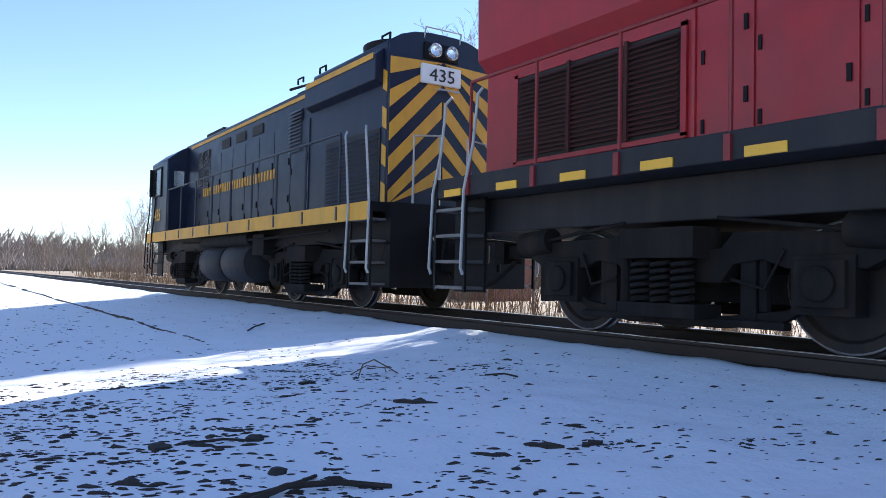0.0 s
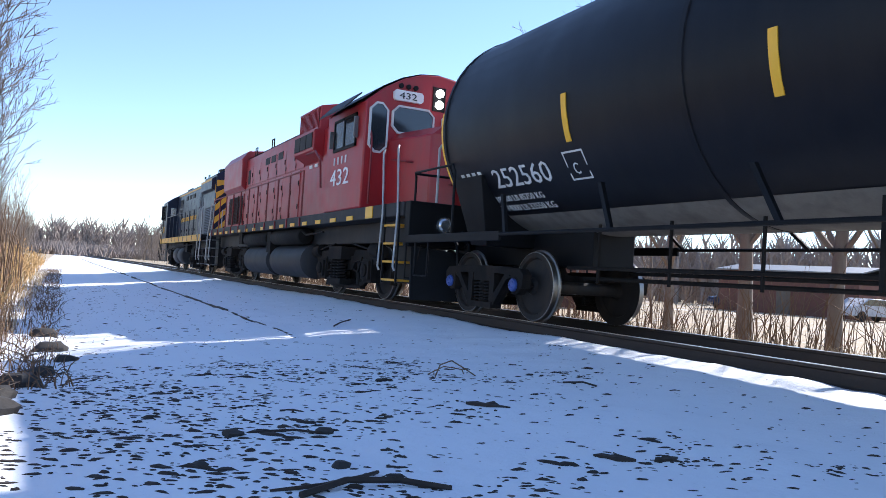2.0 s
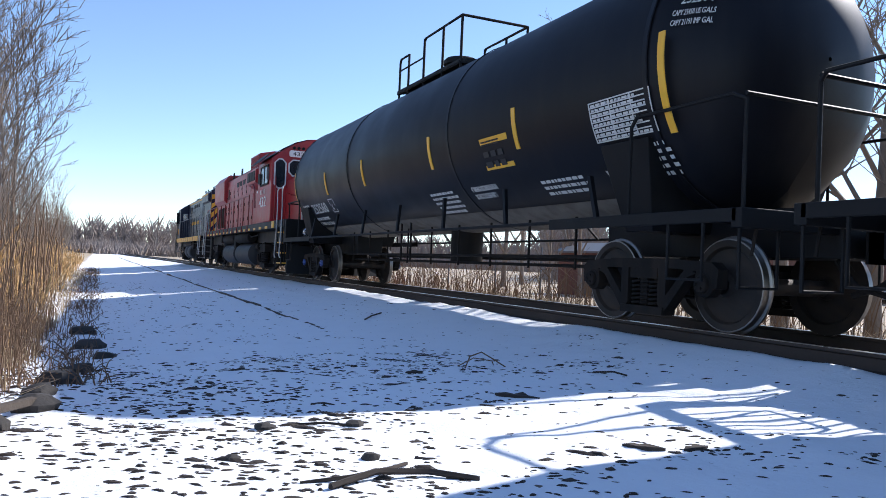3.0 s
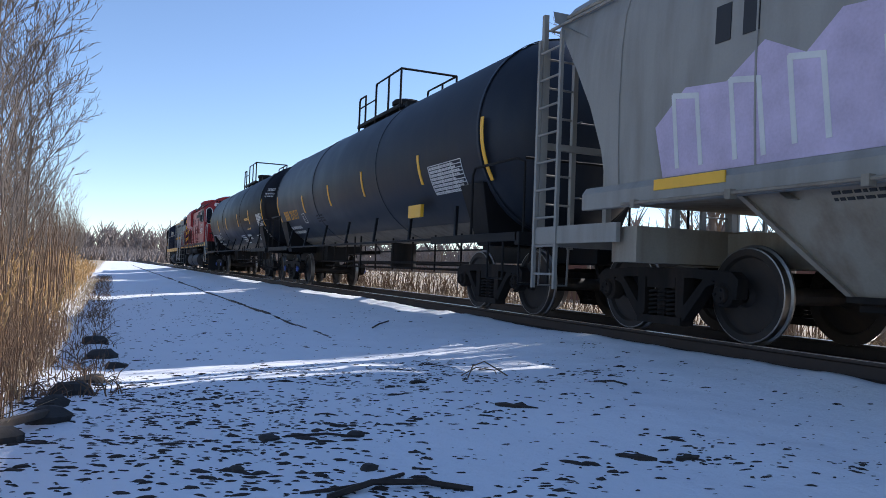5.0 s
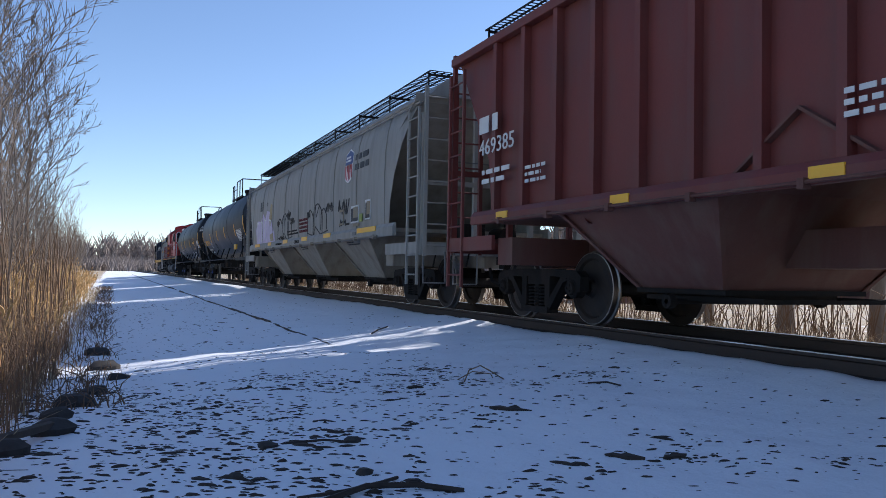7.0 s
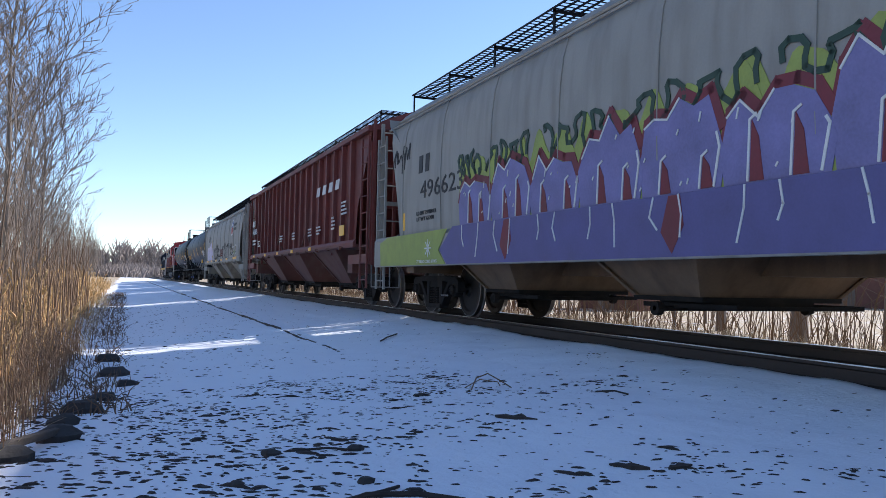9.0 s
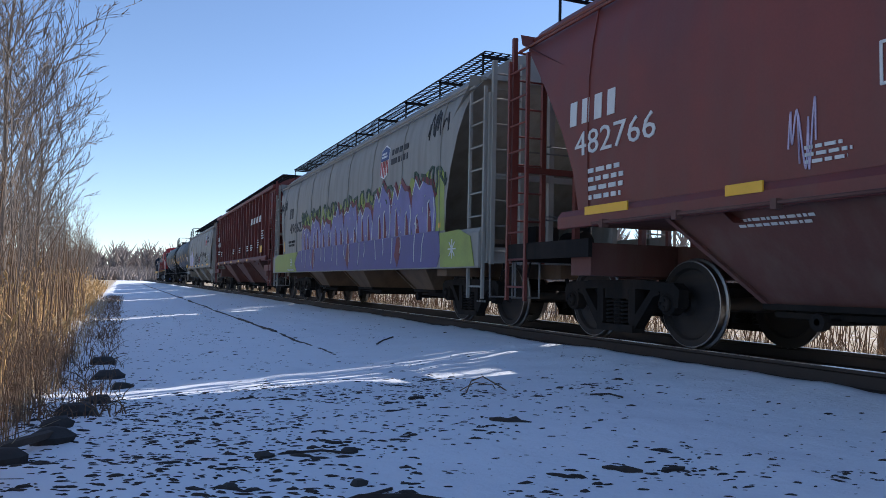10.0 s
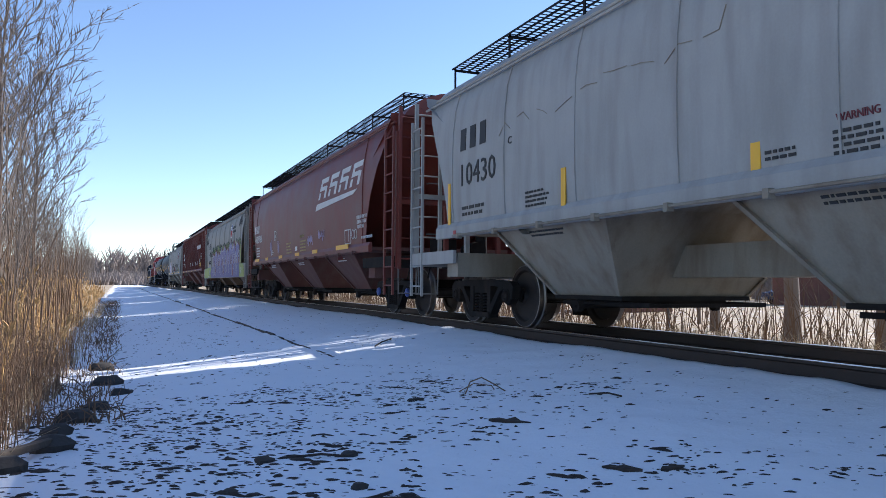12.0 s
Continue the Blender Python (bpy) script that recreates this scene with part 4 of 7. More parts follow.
def corner_steps(car, y, s, z_deck, rail_mat, tread_mat):
    """Stepwell at both corners of an end with treads and bent handrails."""
    for x in (-1, 1):
        m = Mesh()
        m.box(min(x * 1.47, x * 1.44), max(x * 1.47, x * 1.44), y - 0.32, y - 0.28, 0.35, z_deck)
        m.box(min(x * 1.47, x * 1.44), max(x * 1.47, x * 1.44), y + 0.28, y + 0.32, 0.35, z_deck)
        m.box(min(x * 1.15, x * 1.18), max(x * 1.15, x * 1.18), y - 0.3, y + 0.3, 0.35, z_deck)
        st = part("stepwell", m, M_BLACK, car, smooth=0)
        for k in range(4):
            z = 0.38 + k * 0.30
            part("step", Mesh().box(min(x * 1.16, x * 1.47), max(x * 1.16, x * 1.47), y - 0.28, y + 0.28, z, z + 0.035), tread_mat, st, smooth=0)
        for e in (-1, 1):
            h = Mesh().pipe([(x * 1.50, y + e * 0.33, 0.55), (x * 1.53, y + e * 0.33, 0.62), (x * 1.50, y + e * 0.32, 1.5), (x * 1.47, y + e * 0.32 - s * 0.12, 2.0), (x * 1.47, y + e * 0.32 - s * 0.2, 2.55), (x * 1.43, y + e * 0.3 - s * 0.25, 2.62)], 0.018, 8)
            part("handrail", h, rail_mat, car, "bent pipe handrail")


def side_railing(car, y0, y1, z_deck, posts, material, x=1.44, top=2.62):
    for s in (-1, 1):
        m = Mesh()
        m.tube((s * x, y0, top), (s * x, y1, top), 0.02)
        for i in range(posts):
            yy = y0 + (y1 - y0) * i / (posts - 1)
            m.tube((s * x, yy, z_deck - 0.12), (s * x, yy, top), 0.02)
            m.box(min(s * x, s * (x + 0.05)), max(s * x, s * (x + 0.05)), yy - 0.03, yy + 0.03, z_deck - 0.18, z_deck + 0.02)
        pieces("side_railing", m, material, car, "pipe handrail along the walkway")


def blue_locomotive():
    car = thing("locomotive", "dark blue diesel locomotive with yellow chevrons, road number 435", "locomotive", pose(CX, 16.3, RZ), "cars of the train")
    # frame, with the yellow side band
    m = Mesh().box(-1.46, 1.46, -6.65, 6.75, 1.40, 1.54)
    m.box(-1.1, 1.1, -6.6, 6.7, 1.0, 1.40)
    part("underframe", m, M_BLACK, car, smooth=0, bevel=0.015)
    m = Mesh()
    for s in (-1, 1):
        m.box(min(s * 1.46, s * 1.48), max(s * 1.46, s * 1.48), -6.65, 6.75, 1.29, 1.545)
    pieces("side_band", m, M_YELLOW, car, "yellow band along the frame", smooth=0)
    # long hood with the raised radiator end towards the following engine
    part("hood", Mesh().extrude(arch(0.93, 1.54, 3.84, 4.08), "y", -3.4, 4.9), M_NAVY, car, bevel=0.02)
    part("radiator_hood", Mesh().extrude(arch(0.95, 1.54, 4.0, 4.26, sharp=3), "y", -6.12, -3.4), M_NAVY, car, bevel=0.03)
    m = Mesh()
    for s in (-1, 1):  # shoulder over the radiator and the pale roof line
        m.extrude([(s * 0.95, 3.35), (s * 1.10, 3.42), (s * 1.10, 3.80), (s * 0.95, 3.92)], "y", -6.0, -3.4)
    pieces("radiator_shoulder", m, M_NAVY, car, smooth=0, bevel=0.015)
    m = Mesh()
    for s in (-1, 1):
        m.box(min(s * 1.105, s * 1.112), max(s * 1.105, s * 1.112), -5.95, -3.45, 3.74, 3.83)
        m.box(min(s * 0.935, s * 0.945), max(s * 0.935, s * 0.945), -3.38, 4.4, 3.70, 3.77)
    pieces("roof_stripe", m, M_YELLOW, car, "yellow stripe below the roof", smooth=0)
    hood_doors(car, -0.935, [-3.3, -2.45, -1.6, -0.75, 0.1, 0.95, 1.8, 2.65, 3.5], 1.62, 3.3, M_NAVY, (1.85, 2.55))
    m = Mesh()
    for i in range(3):
        m.box(-0.95, -0.93, -0.9 + 1.05 * i, -0.3 + 1.05 * i, 3.38, 3.58)
    pieces("hood_window", m, M_DARKGRILLE, car, smooth=0)
    m = Mesh()
    louvres(m, -0.95, -5.9, -4.1, 1.66, 2.68, 15)
    pieces("radiator_louvre", m, M_NAVY, car, smooth=0)
    m = Mesh().box(-0.965, -0.945, -5.95, -4.05, 1.60, 2.72)
    part("louvre_recess", m, M_DARKGRILLE, car, smooth=0)
    m = Mesh()
    louvres(m, -0.945, -2.95, -2.35, 2.75, 3.55, 12)
    part("air_intake", m, M_GALV, car, "pale louvred air intake", smooth=0)
    m = Mesh()  # diamond mesh panels by the cab
    for a in (2.75, 3.25):
        for z in (2.62, 3.1):
            m.box(-0.95, -0.935, a, a + 0.4, z, z + 0.4)
    pieces("mesh_panel", m, M_DARKGRILLE, car, smooth=0)
    m = Mesh()
    for a in (2.75, 3.25):
        for z in (2.62, 3.1):
            for i in range(4):
                m.tube((-0.955, a + 0.1 * i, z), (-0.955, a + 0.4, z + 0.4 - 0.1 * i), 0.008, seg=4)
                m.tube((-0.955, a + 0.4 - 0.1 * i, z), (-0.955, a, z + 0.4 - 0.1 * i), 0.008, seg=4)
    part("wire_mesh", m, M_GALV, car)
    # cab at the leading end, its roof rounded
    part("cab", Mesh().extrude(arch(1.45, 1.54, 3.45, 4.05, sharp=2.2), "y", 4.75, 6.45), M_NAVY, car, bevel=0.03)
    part("short_hood", Mesh().extrude(arch(0.9, 1.54, 2.5, 2.65), "y", 6.45, 6.7), M_NAVY, car, bevel=0.03)
    win = part("cab_window", Mesh().box(-1.47, -1.445, 5.35, 6.1, 2.55, 3.25), M_GLASS, car, "cab side window", smooth=0)
    m = Mesh()
    m.box(-1.48, -1.45, 5.29, 5.35, 2.5, 3.3), m.box(-1.48, -1.45, 6.1, 6.16, 2.5, 3.3), m.box(-1.48, -1.45, 5.35, 6.1, 3.25, 3.3), m.box(-1.48, -1.45, 5.35, 6.1, 2.5, 2.55)
    m.box(-1.56, -1.45, 6.2, 6.26, 2.55, 3.3)
    part("window_frame", m, M_BLACK, win, smooth=0)
    for s in (-1, 1):
        part("rear_window", Mesh().box(min(s * 1.28, s * 1.02), max(s * 1.28, s * 1.02), 4.738, 4.755, 2.75, 3.15), M_LIGHT, car, "bright window in the cab's rear wall", smooth=0)
    side_words("435", -1.463, 5.95, 1.85, 0.6, 0.34, M_YELLOW, car, name="road_number")
    blocks(-0.955, 3.15, 2.36, 4.9, 0.2, 29, M_YELLOW, car, name="company_name")
    # the end with its chevrons
    part("end_panel", Mesh().extrude(arch(0.94, 1.55, 3.98, 4.24, sharp=3), "y", -6.16, -6.12), M_NAVY, car, bevel=0.01)
    for k in range(6):
        z = 1.2 + 0.5 * k
        m = Mesh()
        for s in (-1, 1):
            zz = [(s * 0.93, z - 0.2), (s * 0.93, z + 0.06), (s * 0.02, z + 1.0), (s * 0.02, z + 0.74)]
            zz = [(x, min(3.80, max(1.56, q))) for x, q in zz]
            if zz[0][1] == zz[1][1]:
                zz = [zz[1], zz[2], zz[3]]
            m.extrude(zz, "y", -6.172, -6.158)
        part("chevron", m, M_YELLOW, car, "yellow warning chevron", smooth=0)
    for s in (-1, 1):  # the same stripes turn the corner on to the hood side
        for k in range(4):
            z = 1.75 + 0.56 * k
            part("side_stripe", Mesh().extrude([(-6.12, z - 0.2), (-6.12, z + 0.1), (-5.99, z + 0.17), (-5.99, z - 0.13)], "x", min(s * 0.95, s * 0.958), max(s * 0.95, s * 0.958)), M_YELLOW, car, smooth=0)
    nb = part("number_board", Mesh().box(-0.42, 0.30, -6.22, -6.16, 3.44, 3.74), M_WHITE, car, "white number board", smooth=0, bevel=0.02)
    w = words("435", 0.2)
    span = max(v[0] for v in w.v)
    w.v = [(-0.29 + v[0] * 0.46 / span, -6.226 + v[1], 3.49 + v[2]) for v in w.v]
    part("road_number", w, M_BLACKL, nb, smooth=0)
    part("headlight_housing", Mesh().box(-0.36, 0.26, -6.2, -6.15, 3.82, 4.08), M_BLACK, car, smooth=0, bevel=0.015)
    for x in (-0.2, 0.1):
        m = Mesh().lathe([(0.0, 0.03), (0.07, 0.02), (0.095, -0.03), (0.108, -0.02), (0.108, 0.1), (0.09, 0.12)], "y", (x, -6.25, 3.95), 18)
        part("headlight", m, M_LIGHT, car, "round sealed-beam headlight")
    m = Mesh()
    m.pipe([(-0.12, -6.2, 3.36), (-0.12, -6.28, 3.36), (0.22, -6.28, 3.36), (0.22, -6.2, 3.36)], 0.015)
    m.pipe([(-0.35, -6.14, 4.12), (-0.35, -6.2, 4.3), (0.3, -6.2, 4.3), (0.3, -6.14, 4.12)], 0.015)
    m.pipe([(-0.7, -6.5, 1.5), (-0.7, -6.5, 2.55), (-0.25, -6.5, 2.6), (-0.25, -6.5, 1.5)], 0.02)
    m.pipe([(0.7, -6.5, 1.5), (0.7, -6.5, 2.55), (0.25, -6.5, 2.6), (0.25, -6.5, 1.5)], 0.02)
    pieces("end_grab_iron", m, M_HANDRAIL, car)
    m = Mesh().box(-1.2, 1.2, -6.75, -6.6, 0.35, 1.54)
    m.box(-0.35, 0.35, -6.95, -6.6, 0.6, 1.1)
    m.pipe([(-0.55, -6.75, 1.2), (-0.62, -6.95, 1.0), (-0.6, -7.0, 0.55)], 0.03), m.pipe([(0.5, -6.75, 1.25), (0.55, -6.95, 1.0), (0.5, -7.0, 0.6)], 0.03)
    part("end_beam", m, M_BLACK, car, smooth=0)
    coupler(car, -6.95, -1), coupler(car, 6.95, 1)
    corner_steps(car, -6.35, -1, 1.54, M_HANDRAIL, M_GALV), corner_steps(car, 6.4, 1, 1.54, M_BLACK, M_GALV)
    side_railing(car, -5.6, 4.6, 1.5, 9, M_CAB_TEAL)
    # roof gear: fans, horn, aerial
    m = Mesh()
    m.lathe([(0.6, 0.0), (0.62, 0.16), (0.5, 0.2), (0.0, 0.2)], "z", (0, -4.8, 4.18), 24)
    m.box(-0.5, 0.5, -3.2, -1.6, 3.96, 4.12), m.box(-0.35, 0.35, -0.6, 0.5, 3.96, 4.18), m.box(-0.55, 0.55, 3.0, 4.4, 3.9, 4.14)
    m.pipe([(-0.3, -2.2, 4.1), (-0.3, -2.2, 4.28), (-0.45, -1.1, 4.3)], 0.03)
    for yy in (-5.9, -3.6, -2.6):
        m.pipe([(-0.8, yy, 4.1), (-0.8, yy, 4.2), (-0.8, yy + 0.25, 4.2), (-0.8, yy + 0.25, 4.1)], 0.02)
    pieces("roof_gear", m, M_BLACK, car, "fan, horn and lifting lugs on the roof", smooth=30)
    # fuel and air tanks, trucks
    m = Mesh()
    for s in (-1, 1):
        for a, b in ((-1.2, 0.25), (0.4, 1.85)):
            m.lathe([(0.0, a), (0.38, a + 0.02), (0.42, a + 0.08), (0.42, b - 0.08), (0.38, b - 0.02), (0.0, b)], "y", (s * 0.98, 0, 0.72), 20)
    pieces("fuel_tank", m, M_GREYSILL, car, "cylindrical grey fuel tanks")
    m = Mesh()
    for s in (-1, 1):
        m.lathe([(0.0, -1.6), (0.16, -1.58), (0.16, 1.58), (0.0, 1.6)], "y", (s * 1.2, 0.3, 1.2), 14)
        m.box(min(s * 0.9, s * 1.3), max(s * 0.9, s * 1.3), -2.1, -1.5, 0.85, 1.25)
        m.pipe([(s * 1.3, -5.0, 1.2), (s * 1.32, -2.0, 1.15), (s * 1.3, 3.5, 1.2)], 0.025)
    pieces("air_reservoir", m, M_UNDER, car)
    loco_truck(car, -3.65), loco_truck(car, 3.7)
    return car


def red_locomotive():
    car = thing("locomotive", "red diesel locomotive with grey frame, road number 432, headlights lit", "locomotive", pose(CX, -0.66, RZ), "cars of the train")
    m = Mesh().box(-1.46, 1.46, -9.2, 8.75, 1.44, 1.67)
    m.box(-1.0, 1.0, -9.2, 8.7, 1.05, 1.44)
    part("underframe", m, M_GREYSILL, car, "dark grey frame and walkway edge", smooth=0, bevel=0.015)
    part("hood", Mesh().extrude(arch(0.92, 1.67, 3.96, 4.18), "y", -3.3, 5.35), M_RED, car, bevel=0.02)
    m = Mesh()
    m.add([(x, y, z + 0.012) for y in (-3.3, 5.35) for x, z in arch(0.925, 1.67, 3.965, 4.19)[1:-1]], [(i, i + 1, i + 10, i + 9) for i in range(8)])
    part("hood_roof", m, M_GREYSILL, car, "dark roof of the hood")
    # radiator end, flared at the top
    prof = [(-0.93, 1.67), (-0.93, 2.95), (-1.08, 3.10), (-1.10, 3.98), (-0.9, 4.26), (0, 4.38), (0.9, 4.26), (1.10, 3.98), (1.08, 3.10), (0.93, 2.95), (0.93, 1.67)]
    part("radiator_hood", Mesh().extrude(prof, "y", 5.35, 8.4), M_RED, car, smooth=0, bevel=0.03)
    m = Mesh()
    louvres(m, -0.95, 5.5, 7.75, 1.88, 2.76, 18)
    pieces("radiator_louvre", m, M_SLAT, car, "dirty red radiator slats", smooth=0)
    part("louvre_recess", Mesh().box(-0.945, -0.925, 5.45, 7.8, 1.84, 2.8), M_DARKGRILLE, car, smooth=0)
    m = Mesh()
    for yy in (5.45, 7.8):
        m.box(-0.96, -0.94, yy - 0.03, yy + 0.03, 1.81, 2.83)
    m.box(-0.96, -0.93, 5.42, 7.83, 2.79, 2.84), m.box(-0.96, -0.93, 5.42, 7.83, 1.79, 1.84)
    pieces("grille_frame", m, M_RED, car, smooth=0)
    m = Mesh()
    for yy in (6.1, 6.9):
        m.box(-1.0, -0.97, yy - 0.02, yy + 0.02, 1.84, 2.8)
    pieces("grille_bar", m, M_SLAT, car, smooth=0)
    hood_doors(car, -0.925, [5.3, 4.75, 3.9, 3.05, 2.2, 1.35, 0.5, -0.35, -1.2], 1.75, 3.0, M_RED, (2.0, 2.6))
    hood_doors(car, -0.925, [5.3, 4.3, 3.3, 2.3, 1.3, 0.3, -0.7, -1.5], 3.04, 3.68, M_RED, (3.3,))
    m = Mesh()
    for yy in (0.9, 1.7, 2.4):
        m.box(-0.95, -0.93, yy - 0.25, yy + 0.25, 3.5, 3.7)
    m.box(-0.95, -0.93, 4.65, 4.95, 3.1, 3.55)
    pieces("hood_window", m, M_DARKGRILLE, car, "dark screened openings high on the hood", smooth=0)
    # dynamic brake box with its upright grille
    m = Mesh().extrude([(-1.25, 3.25), (-1.25, 3.72), (-1.12, 3.76), (-1.12, 4.3), (-0.6, 4.42), (0.6, 4.42), (1.12, 4.3), (1.12, 3.76), (1.25, 3.72), (1.25, 3.25), (0.9, 3.05), (-0.9, 3.05)], "y", -3.25, -1.6)
    part("brake_grid_box", m, M_RED, car, smooth=0, bevel=0.02)
    m = Mesh()
    for i in range(16):
        yy = -3.15 + 1.48 * i / 15
        m.box(-1.15, -1.115, yy - 0.014, yy + 0.014, 3.80, 4.26)
    m.box(-1.15, -1.115, -3.2, -1.62, 3.76, 3.80), m.box(-1.15, -1.115, -3.2, -1.62, 4.24, 4.28)
    pieces("upright_grille", m, M_RED, car, smooth=0)
    part("grille_back", Mesh().box(-1.128, -1.11, -3.18, -1.65, 3.8, 4.25), M_DARKGRILLE, car, smooth=0)
    m = Mesh()
    for a, b in ((-2.15, -1.7), (-2.65, -2.2), (-3.15, -2.7)):
        m.box(-1.27, -1.245, a, b, 3.32, 3.66)
    pieces("intake_screen", m, M_DARKGRILLE, car, smooth=0)
    # cabinet behind the cab
    part("electrical_cabinet", Mesh().extrude(arch(1.0, 1.67, 3.75, 4.1), "y", -5.0, -3.25), M_RED, car, bevel=0.02)
    m = Mesh()
    louvres(m, -1.01, -4.35, -3.95, 2.85, 3.35, 9), louvres(m, -1.01, -4.2, -3.6, 2.45, 2.62, 4), louvres(m, -1.01, -4.35, -3.95, 3.5, 3.68, 4)
    part("vent_louvre", m, M_REDRAIL, car, smooth=0)
    m = Mesh()
    for xx, yy, zz in ((-0.945, -2.1, 2.94), (-0.945, -2.55, 2.94), (-1.006, -3.75, 3.52)):
        m.box(xx, xx + 0.02, yy - 0.11, yy + 0.11, zz, zz + 0.08)
    pieces("warning_plate", m, M_WHITE, car, "small white warning plates", smooth=0)
    # cab and low nose
    cabp = arch(1.47, 1.67, 3.66, 4.36, sharp=2.0)
    part("cab", Mesh().extrude(cabp, "y", -7.2, -5.0), M_RED, car, bevel=0.03)
    m = Mesh()
    ring = arch(1.50, 1.67, 3.70, 4.39, sharp=2.0)[1:-1]
    m.add([(x, y, z) for y in (-7.1, -4.95) for x, z in ring], [(i, i + 1, i + 10, i + 9) for i in range(8)])
    m.add([(x, y, z - 0.04) for y in (-7.1, -4.95) for x, z in ring], [(i, i + 1, i + 10, i + 9) for i in range(8)])
    part("cab_roof", m, M_GREYSILL, car, "dark rounded cab roof")
    nose = [(-0.98, 1.67), (-0.98, 2.85), (-0.75, 3.02), (0.75, 3.02), (0.98, 2.85), (0.98, 1.67)]
    back = [(x, -7.2, z + (0.12 if z > 2 else 0)) for x, z in nose]
    front = [(x * 0.97, -9.0, z) for x, z in nose]
    tip = [(x * 0.62, -9.25, z - 0.04) for x, z in nose]
    n = 6
    m = Mesh().add(back + front + tip, [(i, (i + 1) % n, n + (i + 1) % n, n + i) for i in range(n)] + [(n + i, n + (i + 1) % n, 2 * n + (i + 1) % n, 2 * n + i) for i in range(n)] + [tuple(range(2 * n, 3 * n))])
    part("nose", m, M_RED, car, "low red nose with angled front", smooth=20, bevel=0.03)
    # windows: side sliders under an awning, end panes with pale rubber frames
    win = part("cab_window", Mesh().box(-1.485, -1.46, -6.75, -5.55, 2.92, 3.45), M_GLASS, car, "sliding cab window", smooth=0)
    m = Mesh()
    for yy in (-6.8, -6.15, -5.55):
        m.box(-1.50, -1.465, yy, yy + 0.05, 2.87, 3.5)
    m.box(-1.50, -1.465, -6.8, -5.5, 2.86, 2.92), m.box(-1.50, -1.465, -6.8, -5.5, 3.45, 3.5)
    part("window_frame", m, M_BLACK, win, smooth=0)
    part("awning", Mesh().hexa([(-1.47, -6.95, 3.86), (-1.47, -5.3, 3.86), (-1.47, -5.3, 3.83), (-1.47, -6.95, 3.83)], [(-1.78, -6.9, 3.55), (-1.78, -5.35, 3.55), (-1.78, -5.35, 3.52), (-1.78, -6.9, 3.52)]), M_GREYSILL, win, "dark window awning", smooth=0)
    part("mirror", Mesh().box(-1.56, -1.49, -6.9, -6.84, 3.0, 3.4).box(-1.56, -1.49, -5.46, -5.42, 2.95, 3.3), M_GALV, win, smooth=0)

    def rounded(x0, x1, z0, z1, c):
        return [(x0 + c, z0), (x1 - c, z0), (x1, z0 + c), (x1, z1 - c), (x1 - c, z1), (x0 + c, z1), (x0, z1 - c), (x0, z0 + c)]
    for x0, x1, z0, z1 in ((-1.36, -1.06, 2.75, 3.62), (-0.92, -0.12, 3.16, 3.62), (0.12, 0.92, 3.16, 3.62), (1.06, 1.36, 2.75, 3.62)):
        p = part("cab_end_window", Mesh().extrude(rounded(x0, x1, z0, z1, 0.1), "y", -7.225, -7.19), M_GLASS, car, "end window with pale rubber seal", smooth=0)
        o, i = rounded(x0 - 0.04, x1 + 0.04, z0 - 0.04, z1 + 0.04, 0.13), rounded(x0, x1, z0, z1, 0.1)
        m = Mesh().add([(x, -7.24, z) for x, z in o] + [(x, -7.24, z) for x, z in i] + [(x, -7.195, z) for x, z in o],
                       [(k, (k + 1) % 8, 8 + (k + 1) % 8, 8 + k) for k in range(8)] + [(k, (k + 1) % 8, 16 + (k + 1) % 8, 16 + k) for k in range(8)])
        part("window_seal", m, M_LETTER, p, smooth=0)
    for x0 in (-0.95, 0.35):
        nb = part("number_board", Mesh().extrude(rounded(x0, x0 + 0.6, 3.74, 3.94, 0.04), "y", -7.27, -7.19), M_WHITE, car, "white number board", smooth=0)
        w = words("432", 0.125)
        span = max(v[0] for v in w.v)
        w.v = [(x0 + 0.1 + v[0] * 0.36 / span, -7.275 + v[1], 3.78 + v[2]) for v in w.v]
        part("road_number", w, M_BLACKL, nb, smooth=0)
    for z in (3.78, 4.0):
        part("headlight", Mesh().lathe([(0.0, -0.03), (0.06, -0.03), (0.08, 0.0), (0.08, 0.1)], "y", (-0.0, -7.27, z), 18), M_LIT, car, "lit headlight")
    m = Mesh()
    for x in (-0.5, -0.65, -0.8):
        m.lathe([(0.0, -0.02), (0.045, -0.02), (0.055, 0.05)], "y", (x, -7.22, 4.03), 12)
    m.box(-0.13, 0.13, -7.22, -7.19, 3.66, 4.12)
    part("class_light", m, M_BLACK, car)
    blocks(-1.478, -5.55, 2.60, 0.9, 0.15, 4, M_LETTER, car, wide=0.34, name="company_mark")
    side_words("432", -1.478, -5.38, 2.18, 1.12, 0.34, M_WHITE, car, name="road_number")
    m = Mesh()
    for rr in (0.14, 0.11, 0.075, 0.04):
        m.lathe([(rr - 0.012, -0.004), (rr, -0.006), (rr, 0.004), (rr - 0.012, 0.004)], "y", (-0.3, -9.235, 2.68), 24)
    part("round_emblem", m, M_YELLOW, car, "round emblem of thin rings")
    m = Mesh()
    m.pipe([(-0.95, -7.6, 2.55), (-1.08, -7.65, 2.55), (-1.08, -8.3, 2.45), (-0.95, -8.35, 2.45)], 0.016)
    m.pipe([(-0.7, -9.25, 2.0), (-0.7, -9.33, 2.0), (0.3, -9.33, 2.0), (0.3, -9.25, 2.0)], 0.014)
    m.pipe([(-1.35, -7.28, 1.75), (-1.35, -7.3, 2.9), (-1.35, -7.22, 3.1)], 0.018)
    part("nose_grab_iron", m, M_REDRAIL, car)
    m = Mesh()
